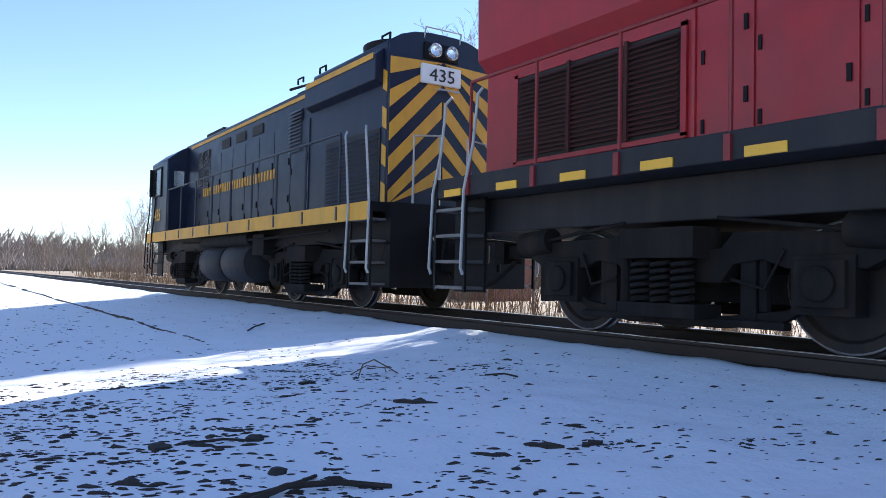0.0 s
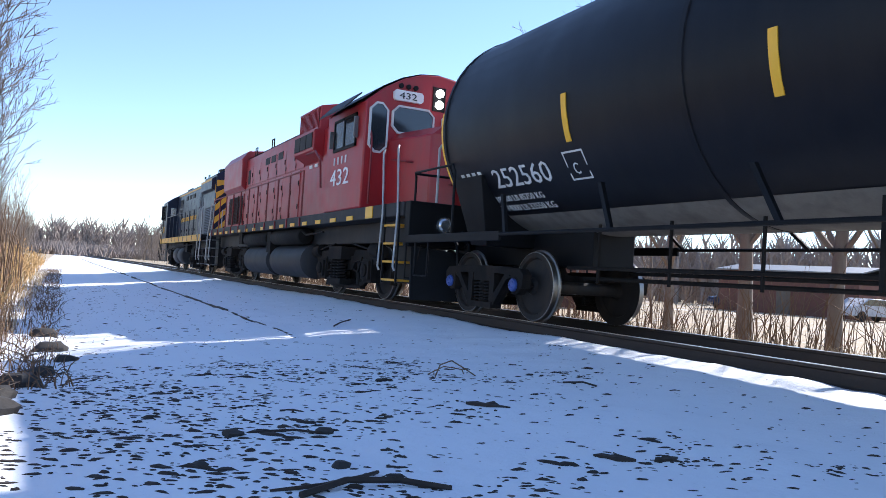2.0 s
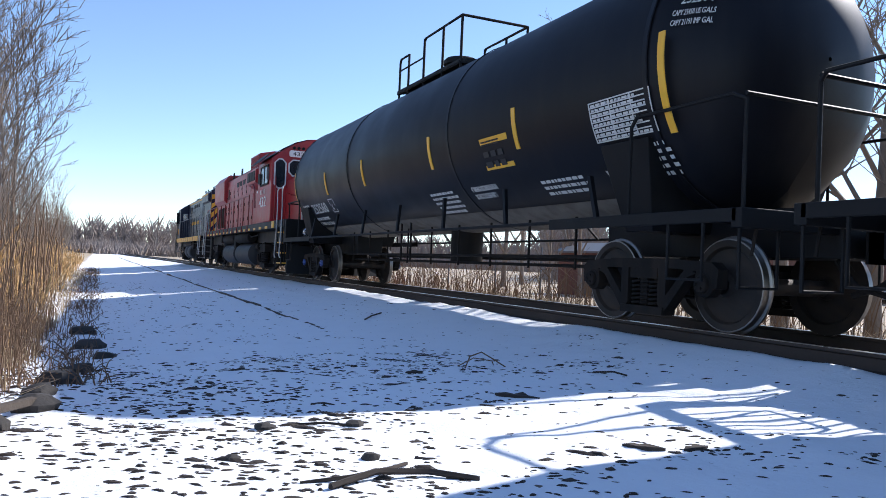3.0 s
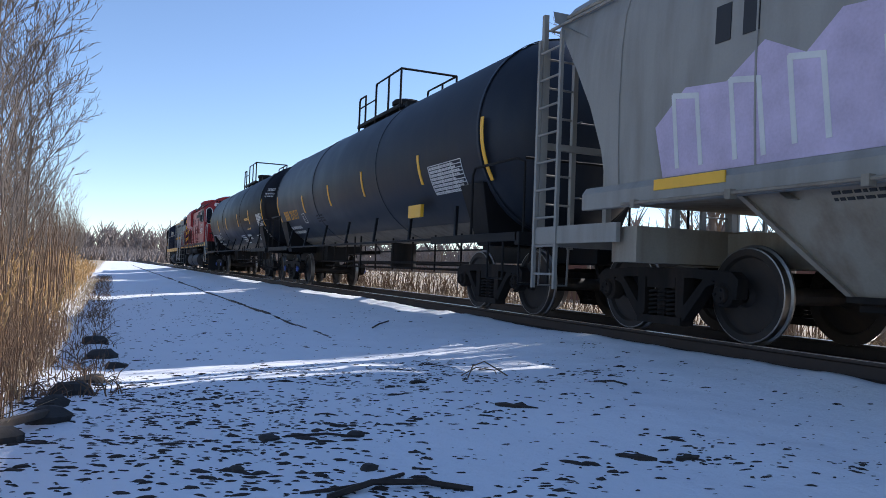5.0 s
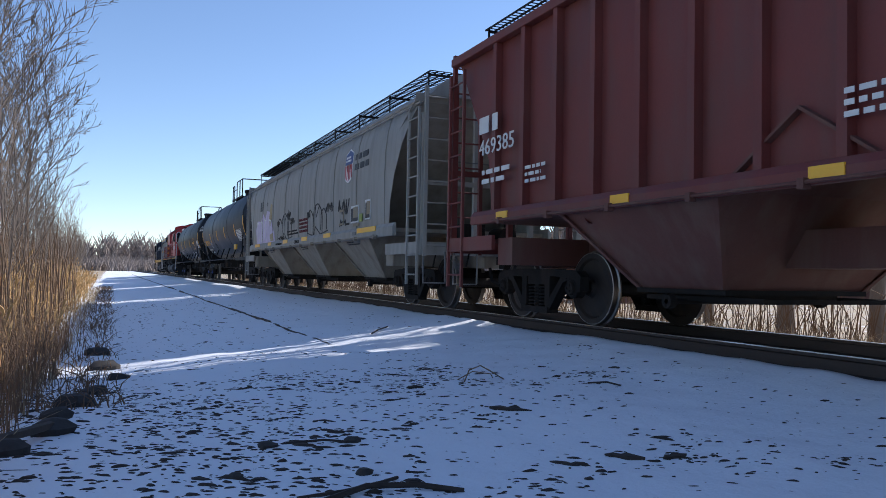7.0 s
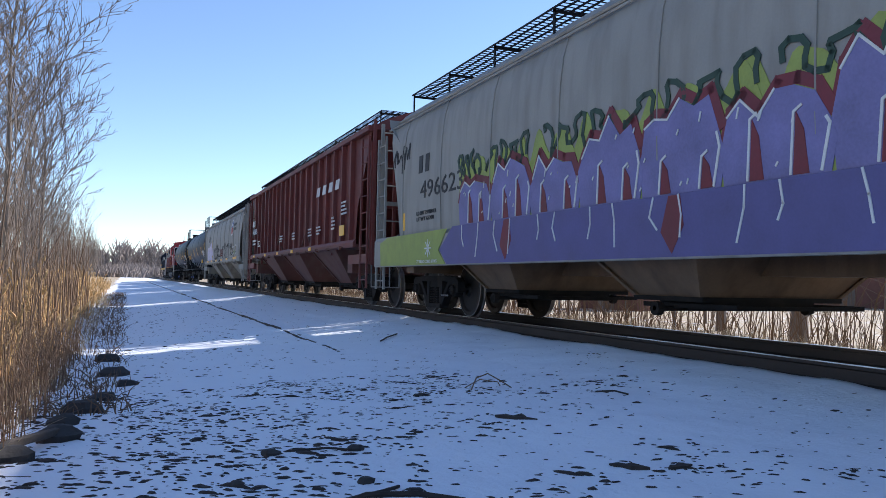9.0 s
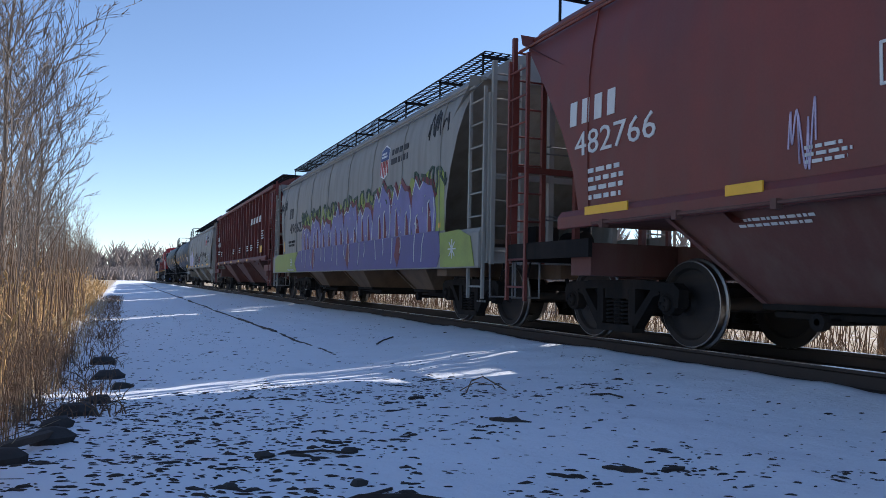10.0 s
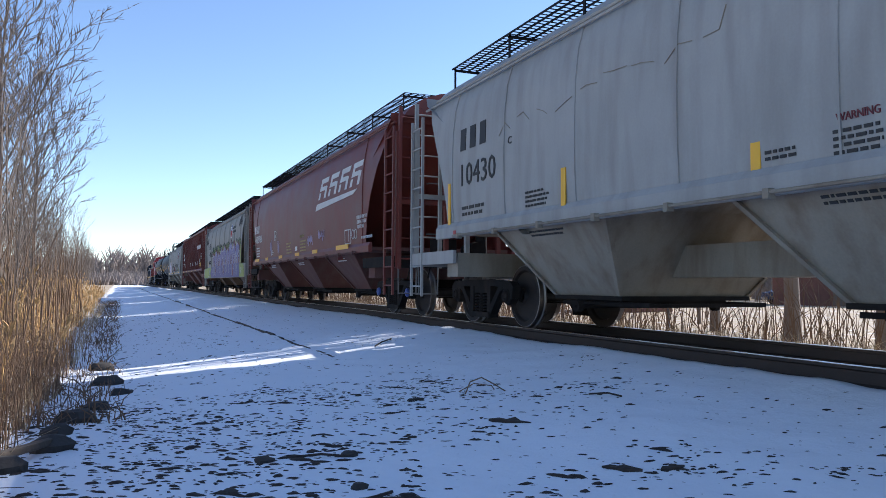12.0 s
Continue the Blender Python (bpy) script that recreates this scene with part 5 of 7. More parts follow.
    m.pipe([(-1.0, -9.45, 1.67), (-1.0, -9.45, 2.55), (-0.95, -9.45, 2.62), (0.95, -9.45, 2.62), (1.0, -9.45, 2.55), (1.0, -9.45, 1.67)], 0.022, 8)
    part("end_railing", m, M_HANDRAIL, car, "white end railing")
    part("railing_post", Mesh().pipe([(-0.35, -9.5, 0.8), (-0.35, -9.5, 2.65)], 0.025).pipe([(0.35, -9.5, 0.8), (0.35, -9.5, 2.65)], 0.025), M_BLACK, car)
    # pilot and plow
    m = Mesh().box(-1.45, 1.45, -9.45, -9.25, 0.95, 1.67)
    m.box(-0.45, 0.45, -9.6, -9.2, 0.6, 1.15)
    part("pilot", m, M_BLACK, car, smooth=0, bevel=0.015)
    m = Mesh()
    for s in (-1, 1):
        m.hexa([(0, -9.95, 0.12), (0, -9.90, 0.12), (0, -9.70, 0.85), (0, -9.75, 0.85)], [(s * 1.4, -9.55, 0.12), (s * 1.4, -9.5, 0.12), (s * 1.4, -9.42, 0.95), (s * 1.4, -9.47, 0.95)])
    part("snow_plow", m, M_BLACK, car, "black V-shaped pilot plow", smooth=0)
    for s in (-1, 1):
        m = Mesh().lathe([(0.0, -0.03), (0.08, -0.03), (0.11, 0.0), (0.13, 0.0), (0.13, 0.14)], "y", (s * 0.85, -9.5, 1.32), 18)
        part("ditch_light", m, M_LIGHT, car, "round ditch light")
    m = Mesh()
    for x in (-0.7, -0.5, 0.5, 0.7):
        m.pipe([(x, -9.45, 1.25), (x * 1.05, -9.75, 1.0), (x * 1.02, -9.8, 0.55)], 0.028)
    pieces("air_hose", m, M_BLACK, car)
    corner_steps(car, -8.75, -1, 1.67, M_HANDRAIL, M_YELLOW), corner_steps(car, 8.35, 1, 1.67, M_HANDRAIL, M_GALV)
    coupler(car, -9.75, -1), coupler(car, 9.0, 1)
    side_railing(car, -3.3, 8.0, 1.62, 11, M_REDRAIL, top=2.72)
    part("cab_handrail", Mesh().pipe([(-1.52, -4.9, 2.2), (-1.52, -4.75, 2.8), (-1.5, -4.3, 3.05), (-1.5, -3.6, 3.05)], 0.022), M_REDRAIL, car)
    for i in range(17):  # yellow reflector blocks along the frame
        yy = 8.3 - i * 1.0
        part("reflector", Mesh().box(-1.475, -1.455, yy - 0.17, yy + 0.17, 1.45, 1.53 if i < 16 else 1.66), M_REFL, car, "yellow reflector block", smooth=0)
    m = Mesh()
    for s in (-1, 1):
        for a, b in ((-0.15, 2.75), (-3.4, -0.4)):
            m.lathe([(0.0, a), (0.33, a + 0.01), (0.40, a + 0.07), (0.40, b - 0.07), (0.33, b - 0.01), (0.0, b)], "y", (s * 1.0, 0, 0.66), 24)
    pieces("fuel_tank", m, M_GREYSILL, car, "long cylindrical fuel tanks")
    part("fuel_tank_core", Mesh().box(-0.9, 0.9, -3.2, 2.6, 0.28, 1.05), M_UNDER, car, smooth=0)
    m = Mesh()
    for s in (-1, 1):
        for a, b in ((-3.0, -0.3), (0.2, 3.0)):
            m.lathe([(0.0, a), (0.18, a + 0.02), (0.20, a + 0.06), (0.20, b - 0.06), (0.18, b - 0.02), (0.0, b)], "y", (s * 1.2, 0, 1.24), 16)
        m.box(min(s * 0.9, s * 1.35), max(s * 0.9, s * 1.35), -0.25, 0.15, 0.8, 1.4)
        m.pipe([(s * 1.3, -4.6, 1.3), (s * 1.35, -3.5, 1.25), (s * 1.3, -3.0, 1.35)], 0.025)
        m.box(min(s * 1.0, s * 1.4), max(s * 1.0, s * 1.4), 3.1, 3.5, 1.1, 1.44)
    pieces("air_reservoir", m, M_UNDER, car, "pair of long air reservoirs")
    m = Mesh()
    m.lathe([(0.7, 0.0), (0.72, 0.12), (0.6, 0.16), (0.0, 0.16)], "z", (0, 6.9, 4.26), 24)
    m.box(-0.4, 0.4, 3.5, 4.4, 4.0, 4.2), m.box(-0.3, 0.3, 0.2, 0.9, 4.0, 4.22)
    for yy in (8.0, 6.0, 5.0, 2.8):
        m.pipe([(-0.75, yy, 4.0), (-0.75, yy, 4.33), (-0.75, yy - 0.25, 4.33), (-0.75, yy - 0.25, 4.0)], 0.02)
    pieces("roof_gear", m, M_BLACK, car, "fan, exhaust stack and lifting lugs on the roof", smooth=30)
    loco_truck(car, 5.46), loco_truck(car, -5.46)
    return car


# ---- the ground, one sheet to the horizon ----
def ground_height(x, y):
    h = 0.035 * noise.noise((x * 0.5, y * 0.5, 0)) + 0.018 * noise.noise((x * 2.1, y * 2.1, 3)) + 0.008 * noise.noise((x * 6, y * 6, 7))
    if x < 4.2:  # the path falls away a little towards the weeds, further on
        h -= 0.32 * max(0.0, min(1.0, (y - 4.0) / 6.0)) * min(1.0, (4.2 - x) / 4.2)
    if x < -0.9:
        h += min(0.22, (-0.9 - x) * 0.10)
    if x > 3.9:
        h += 0.155 * max(0.0, min(1.0, (x - 3.9) / 1.35)) ** 1.5
    if x > 5.36:
        h -= min(0.32, (x - 5.36) * 3)
    if x > 9.0:
        h -= min(0.25, (x - 9.0) * 0.08)
    d = math.hypot(x, y)
    return h * max(0.0, 1 - max(0, d - 90) / 90)


def line(lo, hi, near0, near1, fine, coarse_n):
    a = np.arange(near0, near1 + fine, fine)
    left = near0 - np.geomspace(fine, near0 - lo, coarse_n)[::-1]
    right = near1 + np.geomspace(fine * 2, hi - near1, coarse_n)
    return [float(q) for q in (*left, *a, *right)]


xs, ys = line(-1500, 1500, -2.0, 5.6, 0.09, 45), line(-1500, 2500, 2.0, 16.0, 0.09, 60)
gv = [(x, y, ground_height(x, y)) for y in ys for x in xs]
nx = len(xs)
gf = [(j * nx + i, j * nx + i + 1, (j + 1) * nx + i + 1, (j + 1) * nx + i) for j in range(len(ys) - 1) for i in range(nx - 1)]
gm = bpy.data.meshes.new("ground")
gm.from_pydata(gv, [], gf)
gm.materials.append(M_GROUND)
gm.polygons.foreach_set("use_smooth", [True] * len(gm.polygons))
tagged(new("ground", gm), "snow-covered ground with straw at its edges", "ground", kind="structure")

# ---- the track ----
Y0, Y1 = -45.0, 232.0
bed = Mesh()
nb = 220
for i in range(nb + 1):
    y = Y0 + (Y1 - Y0) * i / nb
    j = 0.05 * noise.noise((y * 0.7, 1, 1))
    bed.v += [(5.2 + j, y, -0.16), (5.4 + 0.3 * j, y, 0.07), (5.75, y, 0.085), (6.7, y, 0.085), (7.15 + j, y, 0.06), (8.3 + j, y, -0.2)]
bed.f = [(i * 6 + k, i * 6 + k + 1, i * 6 + k + 7, i * 6 + k + 6) for i in range(nb) for k in range(5)]
track_bed = tagged(new("track_bed", bed.data("track_bed", M_BALLAST, 60)), "dark stone ballast under the rails", "ballast", kind="structure")
RAIL_PROFILE = [(-0.07, 0.0), (0.07, 0.0), (0.07, 0.012), (0.012, 0.03), (0.010, 0.125), (0.036, 0.14), (0.037, 0.165), (-0.037, 0.165), (-0.036, 0.14), (-0.010, 0.125), (-0.012, 0.03), (-0.07, 0.012)]
for s in (-1, 1):
    r = tagged(new("rail", Mesh().extrude([(CX + s * 0.755 + x, 0.108 + z) for x, z in RAIL_PROFILE], "y", Y0, Y1).data("rail", M_RAIL, 30)), "rusty steel rail of the running track", "rail", "rails", "structure")
    part("rail_head", Mesh().box(CX + s * 0.755 - 0.026, CX + s * 0.755 + 0.03, Y0, Y1, 0.2725, 0.2775), M_RAILTOP, r, "polished rail head", smooth=0)
tie_me = Mesh().box(-1.0, 1.22, -0.11, 0.11, -0.09, 0.09).data("tie", M_TIE, 0)
for i in range(150):
    ob = part("tie", tie_me, None, track_bed, "", pose(CX, -2 + i * 0.52, 0.02, 0, 0, random.uniform(-1, 1)))
# snow lying between and beside the rails in thin drifts
m = Mesh()
for x0, x1, seed in ((5.52, 5.66, 1), (6.35, 6.75, 2)):
    n = 700
    k = len(m.v)
    for i in range(n + 1):
        y = -3 + 123 * i / n
        w = 0.5 + 0.5 * noise.noise((y * 1.3, seed, 0))
        m.v += [(x0, y, 0.10), (x0 + (x1 - x0) * 0.5, y, 0.115 + 0.05 * w), (x0 + (x1 - x0) * (0.5 + 0.5 * w), y, 0.10)]
    m.f += [(k + i * 3 + c, k + i * 3 + c + 1, k + i * 3 + c + 4, k + i * 3 + c + 3) for i in range(n) for c in range(2)]
M_SNOW = mat("drifted_snow", (0.86, 0.88, 0.91), 0.75, var=0.05, bump=0.2, spec=0.25)
tagged(new("snow_drift", m.data("snow_drift", M_SNOW, 60)), "thin snow drifts left along the rails", "snow", kind="stuff")
# ballast stones along the near edge
rnd = random.Random(5)
m = Mesh()
for i in range(2600):
    y = rnd.uniform(-2, 40) if i % 2 else rnd.uniform(1, 18)
    x = rnd.choice((rnd.uniform(5.37, 5.42), rnd.uniform(5.58, 6.9), rnd.uniform(7.1, 8.0)))
    r = rnd.uniform(0.015, 0.04)
    z = 0.06 if x < 5.42 else 0.09 if x < 7.1 else 0.0
    a = [Vector((rnd.uniform(-1, 1), rnd.uniform(-1, 1), rnd.uniform(-1, 1))).normalized() * r for _ in range(4)]
    p = Vector((x, y, z))
    m.add([p + Vector((r, 0, 0)), p + Vector((-r * 0.8, r * 0.7, 0)), p + Vector((-r * 0.5, -r * 0.9, 0)), p + Vector((a[0].x * 0.4, a[0].y * 0.4, r)), p + Vector((a[1].x * .3, a[1].y * .3, -r))],
          [(0, 1, 3), (1, 2, 3), (2, 0, 3), (1, 0, 4), (2, 1, 4), (0, 2, 4)])
tagged(new("ballast_stones", m.data("ballast_stones", M_BALLAST, 0)), "loose grey ballast stones", "stones", kind="stuff")

# the head of an old siding rail, half buried in the snow
m = Mesh()
for i in range(60):
    a, b = 10.4 + 110 * (i / 60) ** 1.6, 10.4 + 110 * ((i + 1) / 60) ** 1.6
    h = 0.03 + 0.02 * noise.noise((a * 0.4, 0, 9)) - (0.02 if i < 6 else 0)
    g = ground_height(2.75, a)
    m.box(2.735, 2.775, a, b + 0.01, g - 0.05, g + h * 0.7)
tagged(new("old_rail", m.data("old_rail", M_RAIL, 0)), "rusty rail of a disused siding half buried in snow", "rail", kind="structure")

# ---- the train: cars from the head end to the tail ----
SPEED = 10.7
TRAIN = []


def in_train(car):
    TRAIN.append((car, car.matrix_basis.translation.y))
    return car


in_train(blue_locomotive())
in_train(red_locomotive())
tank1, bulge1 = tank_car("black tank car with white stencils and yellow reflector strips", -18.52, 13.55, M_TANKBLK,
                         [(7.3, 1.85, 2.85, 0.09), (4.36, 2.08, 2.6, 0.09), (1.6, 2.08, 2.6, 0.09), (-1.87, 2.08, 2.6, 0.09), (-4.65, 2.08, 2.6, 0.09), (-7.5, 1.9, 2.85, 0.09)], 0.2)
in_train(tank1)
tank2, bulge2 = tank_car("blue-grey tank car with yellow road number and reflector strips", -36.15, 13.6, M_TANKGREY,
                         [(7.2, 1.8, 2.7, 0.09), (3.85, 2.03, 2.5, 0.09), (1.1, 2.05, 2.55, 0.09), (-1.64, 2.08, 2.6, 0.09), (-4.9, 2.05, 2.55, 0.09), (-7.4, 1.9, 2.8, 0.09)], -0.2)
in_train(tank2)
up, lean_up = hopper("grey covered hopper car with sprayed graffiti", -54.14, 14.4, 8.9, M_GREY, M_GREY, M_BLACK, 9, arc=(7.4, 8.7))
bn, lean_bn = hopper("oxide-red rib-sided covered hopper car", -72.6, 13.4, 8.4, M_OXIDE, M_OXIDE, M_BLACK, 19, arc=(7.1, 8.3), ribbed=True, top=3.86, sill=(1.30, 1.46))
sp, lean_sp = hopper("grey covered hopper car with purple and green graffiti", -89.5, 12.35, 7.95, M_GREY, M_GREY, M_BLACK, 8, sill=(0.85, 1.40), arc=(6.5, 7.4))
bnsf, lean_bs = hopper("brown-red curved-side covered hopper car with white lettering", -106.6, 13.8, 8.55, M_BROWN, M_BROWN, M_BLACK, 2, arc=(6.8, 8.35), top=3.8, sill=(1.26, 1.44), caps=CAP_BLUE)
cmo, lean_cm = hopper("pale grey covered hopper car with black road number", -124.6, 14.0, 8.6, M_GREYB, M_GREYB, M_BLACK, 9, arc=(6.95, 8.05), sill=(1.32, 1.53))
for c in (up, bn, sp, bnsf, cmo):
    in_train(c)

# ---- markings ----
X1 = -1.504
blocks(X1, 7.0, 1.72, 0.62, 0.23, 4, M_LETTER, tank1, bulge1)
side_words("252560", X1, 6.2, 1.72, 1.3, 0.23, M_LETTER, tank1, bulge1, "road_number")
side_words("LD LMT 189000 LB 85750 KG", X1, 6.9, 1.56, 1.6, 0.07, M_LETTER, tank1, bulge1, "stencil")
side_words("LT WT 74000 LB 33550 KG", X1, 6.8, 1.45, 1.6, 0.07, M_LETTER, tank1, bulge1, "stencil")
side_words("C", X1, 4.45, 1.75, 0.1, 0.12, M_LETTER, tank1, bulge1, "stencil")
side_bars(X1, -1.3, 1.42, 1.05, 0.34, 5, M_LETTER, tank1, 11, bulge1)
side_words("4\" FIBERGLASS INSULATION", X1, -2.85, 1.66, 0.8, 0.07, M_LETTER, tank1, bulge1, "stencil")
side_words("DO NOT EXCEED 450\u00b0 F", X1, -2.85, 1.56, 0.65, 0.07, M_LETTER, tank1, bulge1, "stencil")
side_bars(X1, -4.8, 1.5, 1.1, 0.2, 3, M_LETTER, tank1, 12, bulge1)
side_bars(X1, -7.08, 1.55, 0.3, 0.34, 5, M_LETTER, tank1, 14, bulge1)


def head_words(text, y0, z, length, height, car):
    """Lettering that wraps round the domed head of a tank."""
    w = words(text, height, 0.002)
    k = length / max(v[0] for v in w.v)
    dome = [(7.24, 1.5), (7.36, 1.46), (7.69, 1.24), (7.94, 0.90), (8.10, 0.45), (8.14, 0.02)]
    pts = []
    for v in w.v:
        y = y0 + v[0] * k
        r = next((ra + (rb - ra) * (y - ya) / (yb - ya) for (ya, ra), (yb, rb) in zip(dome, dome[1:]) if ya <= y <= yb), 0.5)
        h = z + v[2] - 2.66
        pts.append((-math.sqrt(max(0.01, r * r - h * h)) - 0.02 + v[1], -y - 0.02, z + v[2]))
    w.v = pts
    tagged(part("stencil", w, M_LETTER, car, smooth=0), kind="stuff")


head_words("CAPY 25450 US GALS", 7.46, 3.02, 0.3, 0.06, tank1)
head_words("CAPY 21191 IMP GAL", 7.46, 2.92, 0.3, 0.06, tank1)
head_words("252560", 7.5, 3.14, 0.24, 0.11, tank1)


def data_table(car, bulge, y0, y1, z0, z1, rows):
    """A stencilled table: a frame, ruled lines and bars for its entries."""
    m = Mesh()
    for i in range(rows + 1):
        z = z0 + (z1 - z0) * i / rows
        stroke(m, [(y0, z), (y1, z)], X1, 0.012, bulge)
    for y in (y0, y0 + (y1 - y0) * 0.35, y0 + (y1 - y0) * 0.7, y1):
        stroke(m, [(y, z0 + (z1 - z0) * k / 8) for k in range(9)], X1, 0.012, bulge)
    t = part("data_table", m, M_LETTER, car, "stencilled white data table", smooth=0)
    side_bars(X1, y0 - 0.03, z0 + 0.01, (y0 - y1) * 0.95, z1 - z0, rows, M_LETTER, t, 13, bulge, fill=0.42)


data_table(tank1, bulge1, -6.3, -7.3, 1.95, 2.36, 8)
plate = Mesh()
panel(plate, X1, -4.42, -3.64, 1.9, 2.32, bulge1)
sign = part("notice_plate", plate, M_REFL, tank1, "yellow emergency notice plate", smooth=0)
side_bars(X1 - 0.004, -3.69, 2.22, 0.5, 0.08, 2, M_BLACKL, sign, 15, bulge1)
side_bars(X1 - 0.004, -3.69, 1.93, 0.68, 0.27, 2, M_BLACKL, sign, 16, bulge1, fill=0.55)


def box_outline(car, bulge, y0, y1, z0, z1, material, extra=()):
    m = Mesh()
    for a, b in (((y0, z0), (y1, z0)), ((y1, z0), (y1, z1)), ((y1, z1), (y0, z1)), ((y0, z1), (y0, z0)), *extra):
        stroke(m, [a, b], X1, 0.018, bulge)
    part("stencil_frame", m, material, car, smooth=0)


box_outline(tank1, bulge1, -6.2, -6.75, 1.42, 1.66, M_LETTER, (((-6.4, 1.42), (-6.4, 1.66)), ((-6.55, 1.42), (-6.55, 1.66))))
box_outline(tank1, bulge1, 4.55, 4.2, 1.70, 1.98, M_LETTER)

blocks(X1, 6.5, 1.92, 0.62, 0.26, 4, M_YELLOW, tank2, bulge2)
side_words("251517", X1, 5.75, 1.92, 1.0, 0.26, M_YELLOW, tank2, bulge2, "road_number")
side_words("LD LMT 208700 LB 95120 KG", X1, 6.6, 1.66, 1.5, 0.08, M_LETTER, tank2, bulge2, "stencil")
side_words("LT WT 76300 LB 34600 KG", X1, 6.5, 1.53, 1.5, 0.08, M_LETTER, tank2, bulge2, "stencil")
side_words("C", X1, 4.3, 1.86, 0.1, 0.1, M_LETTER, tank2, bulge2, "stencil")
box_outline(tank2, bulge2, 4.36, 4.06, 1.78, 2.02, M_LETTER)
data_table(tank2, bulge2, -5.3, -6.6, 1.85, 2.3, 8)
side_bars(X1, 2.9, 1.75, 0.7, 0.2, 3, M_GREYSILL, tank2, 24, bulge2)
part("notice_plate", Mesh().box(-1.36, -1.30, -4.8, -4.2, 1.5, 1.72), M_REFL, tank2, "yellow notice plate", smooth=0)

XH = -1.626
XS = -1.665
blocks(XH, 5.85, 2.6, 0.62, 0.32, 2, M_BLACKL, up, lean_up)
side_words("C", XH, 4.72, 2.72, 0.1, 0.12, M_BLACKL, up, lean_up, "stencil")
side_words("CAUTION", XS, 0.32, 1.36, 0.6, 0.09, M_BLACKL, up, None, "stencil")
side_words("WARNING DO NOT APPLY", XH, -0.12, 1.94, 1.0, 0.07, M_MAROON, up, lean_up, "stencil")
side_words("TO ANY PART OF CAR BODY", XH, -0.12, 1.84, 1.0, 0.07, M_MAROON, up, lean_up, "stencil")
side_words("EXCEPT VIBRATOR BRACKETS", XH, -0.12, 1.74, 1.0, 0.07, M_MAROON, up, lean_up, "stencil")
side_words("USE ON LOADED CAR ONLY", XH, -0.12, 1.64, 1.0, 0.07, M_MAROON, up, lean_up, "stencil")
side_words("THREE COMPARTMENTS", XS, 2.9, 1.38, 0.9, 0.06, M_BLACKL, up, None, "stencil")
side_words("CLOSE LOCK AND CARSEAL HATCH", XH, 1.46, 1.71, 1.25, 0.045, M_BLACKL, up, lean_up, "stencil")
side_words("COVERS AND OUTLETS BEFORE MOVING CAR", XH, 1.46, 1.63, 1.4, 0.045, M_BLACKL, up, lean_up, "stencil")


def shield(car, yc, zc, h, lean):
    """The railroad's shield emblem as plain shapes."""
    w = h * 0.38
    out = [(yc + w, zc + 0.36 * h), (yc + w * 0.55, zc + 0.42 * h), (yc, zc + 0.5 * h), (yc - w * 0.55, zc + 0.42 * h), (yc - w, zc + 0.36 * h), (yc - w * 0.95, zc - 0.2 * h), (yc - w * 0.7, zc - 0.42 * h), (yc, zc - 0.5 * h), (yc + w * 0.7, zc - 0.42 * h), (yc + w * 0.95, zc - 0.2 * h)]
    m = Mesh()
    blob(m, out, XH, lean)
    e = part("shield_emblem", m, M_WHITE, car, "shield emblem of red stripes under blue", smooth=0)
    m = Mesh()
    blob(m, [(yc + w * 0.92, zc + 0.04 * h), (yc + w * 0.92, zc + 0.34 * h), (yc, zc + 0.46 * h), (yc - w * 0.92, zc + 0.34 * h), (yc - w * 0.92, zc + 0.04 * h)], XH - 0.004, lean)
    part("shield_field", m, M_EMBLUE, e, smooth=0)
    m = Mesh()
    for i in range(5):
        y = yc + w * (0.8 - 0.4 * i)
        blob(m, [(y + 0.09 * w, zc + 0.02 * h), (y - 0.09 * w, zc + 0.02 * h), (y - 0.09 * w, zc - (0.36 + 0.05 * (2 - abs(i - 2))) * h), (y + 0.09 * w, zc - (0.36 + 0.05 * (2 - abs(i - 2))) * h)], XH - 0.004, lean)
    part("shield_stripe", m, M_EMRED, e, smooth=0)
    side_bars(XH - 0.008, yc + w * 0.7, zc + 0.12 * h, w * 1.4, 0.2 * h, 2, M_WHITE, e, 3, lean, fill=0.6)


shield(up, -4.75, 2.9, 0.74, lean_up)
side_bars(XH, -5.2, 2.75, 1.1, 0.42, 2, M_BLACKL, up, 41, lean_up, "slogan", 0.6)
shield(sp, -3.45, 2.94, 0.66, lean_sp)
side_bars(XH, -3.85, 2.83, 1.0, 0.36, 2, M_BLACKL, sp, 42, lean_sp, "slogan", 0.6)


def tags(car, lean, specs, material, width=0.03):
    for y, z, w, h, loops, seed in specs:
        m = Mesh()
        stroke(m, scribble(y, z, w, h, loops, seed), XH, width, lean)
        part("spray_tag", m, material, car, "sprayed looping scrawl", smooth=0)


tags(up, lean_up, [(2.9, 1.95, 0.35, 0.2, 3, 1), (1.55, 2.05, 0.55, 0.3, 4, 2), (1.0, 1.9, 0.6, 0.2, 4, 12), (-1.0, 1.95, 0.35, 0.2, 3, 3), (-2.9, 2.0, 0.7, 0.22, 5, 4), (-4.0, 1.85, 0.85, 0.35, 5, 5), (2.7, 1.52, 1.0, 0.12, 3, 6), (-4.1, 1.6, 0.5, 0.2, 3, 7)], M_BLACKL)
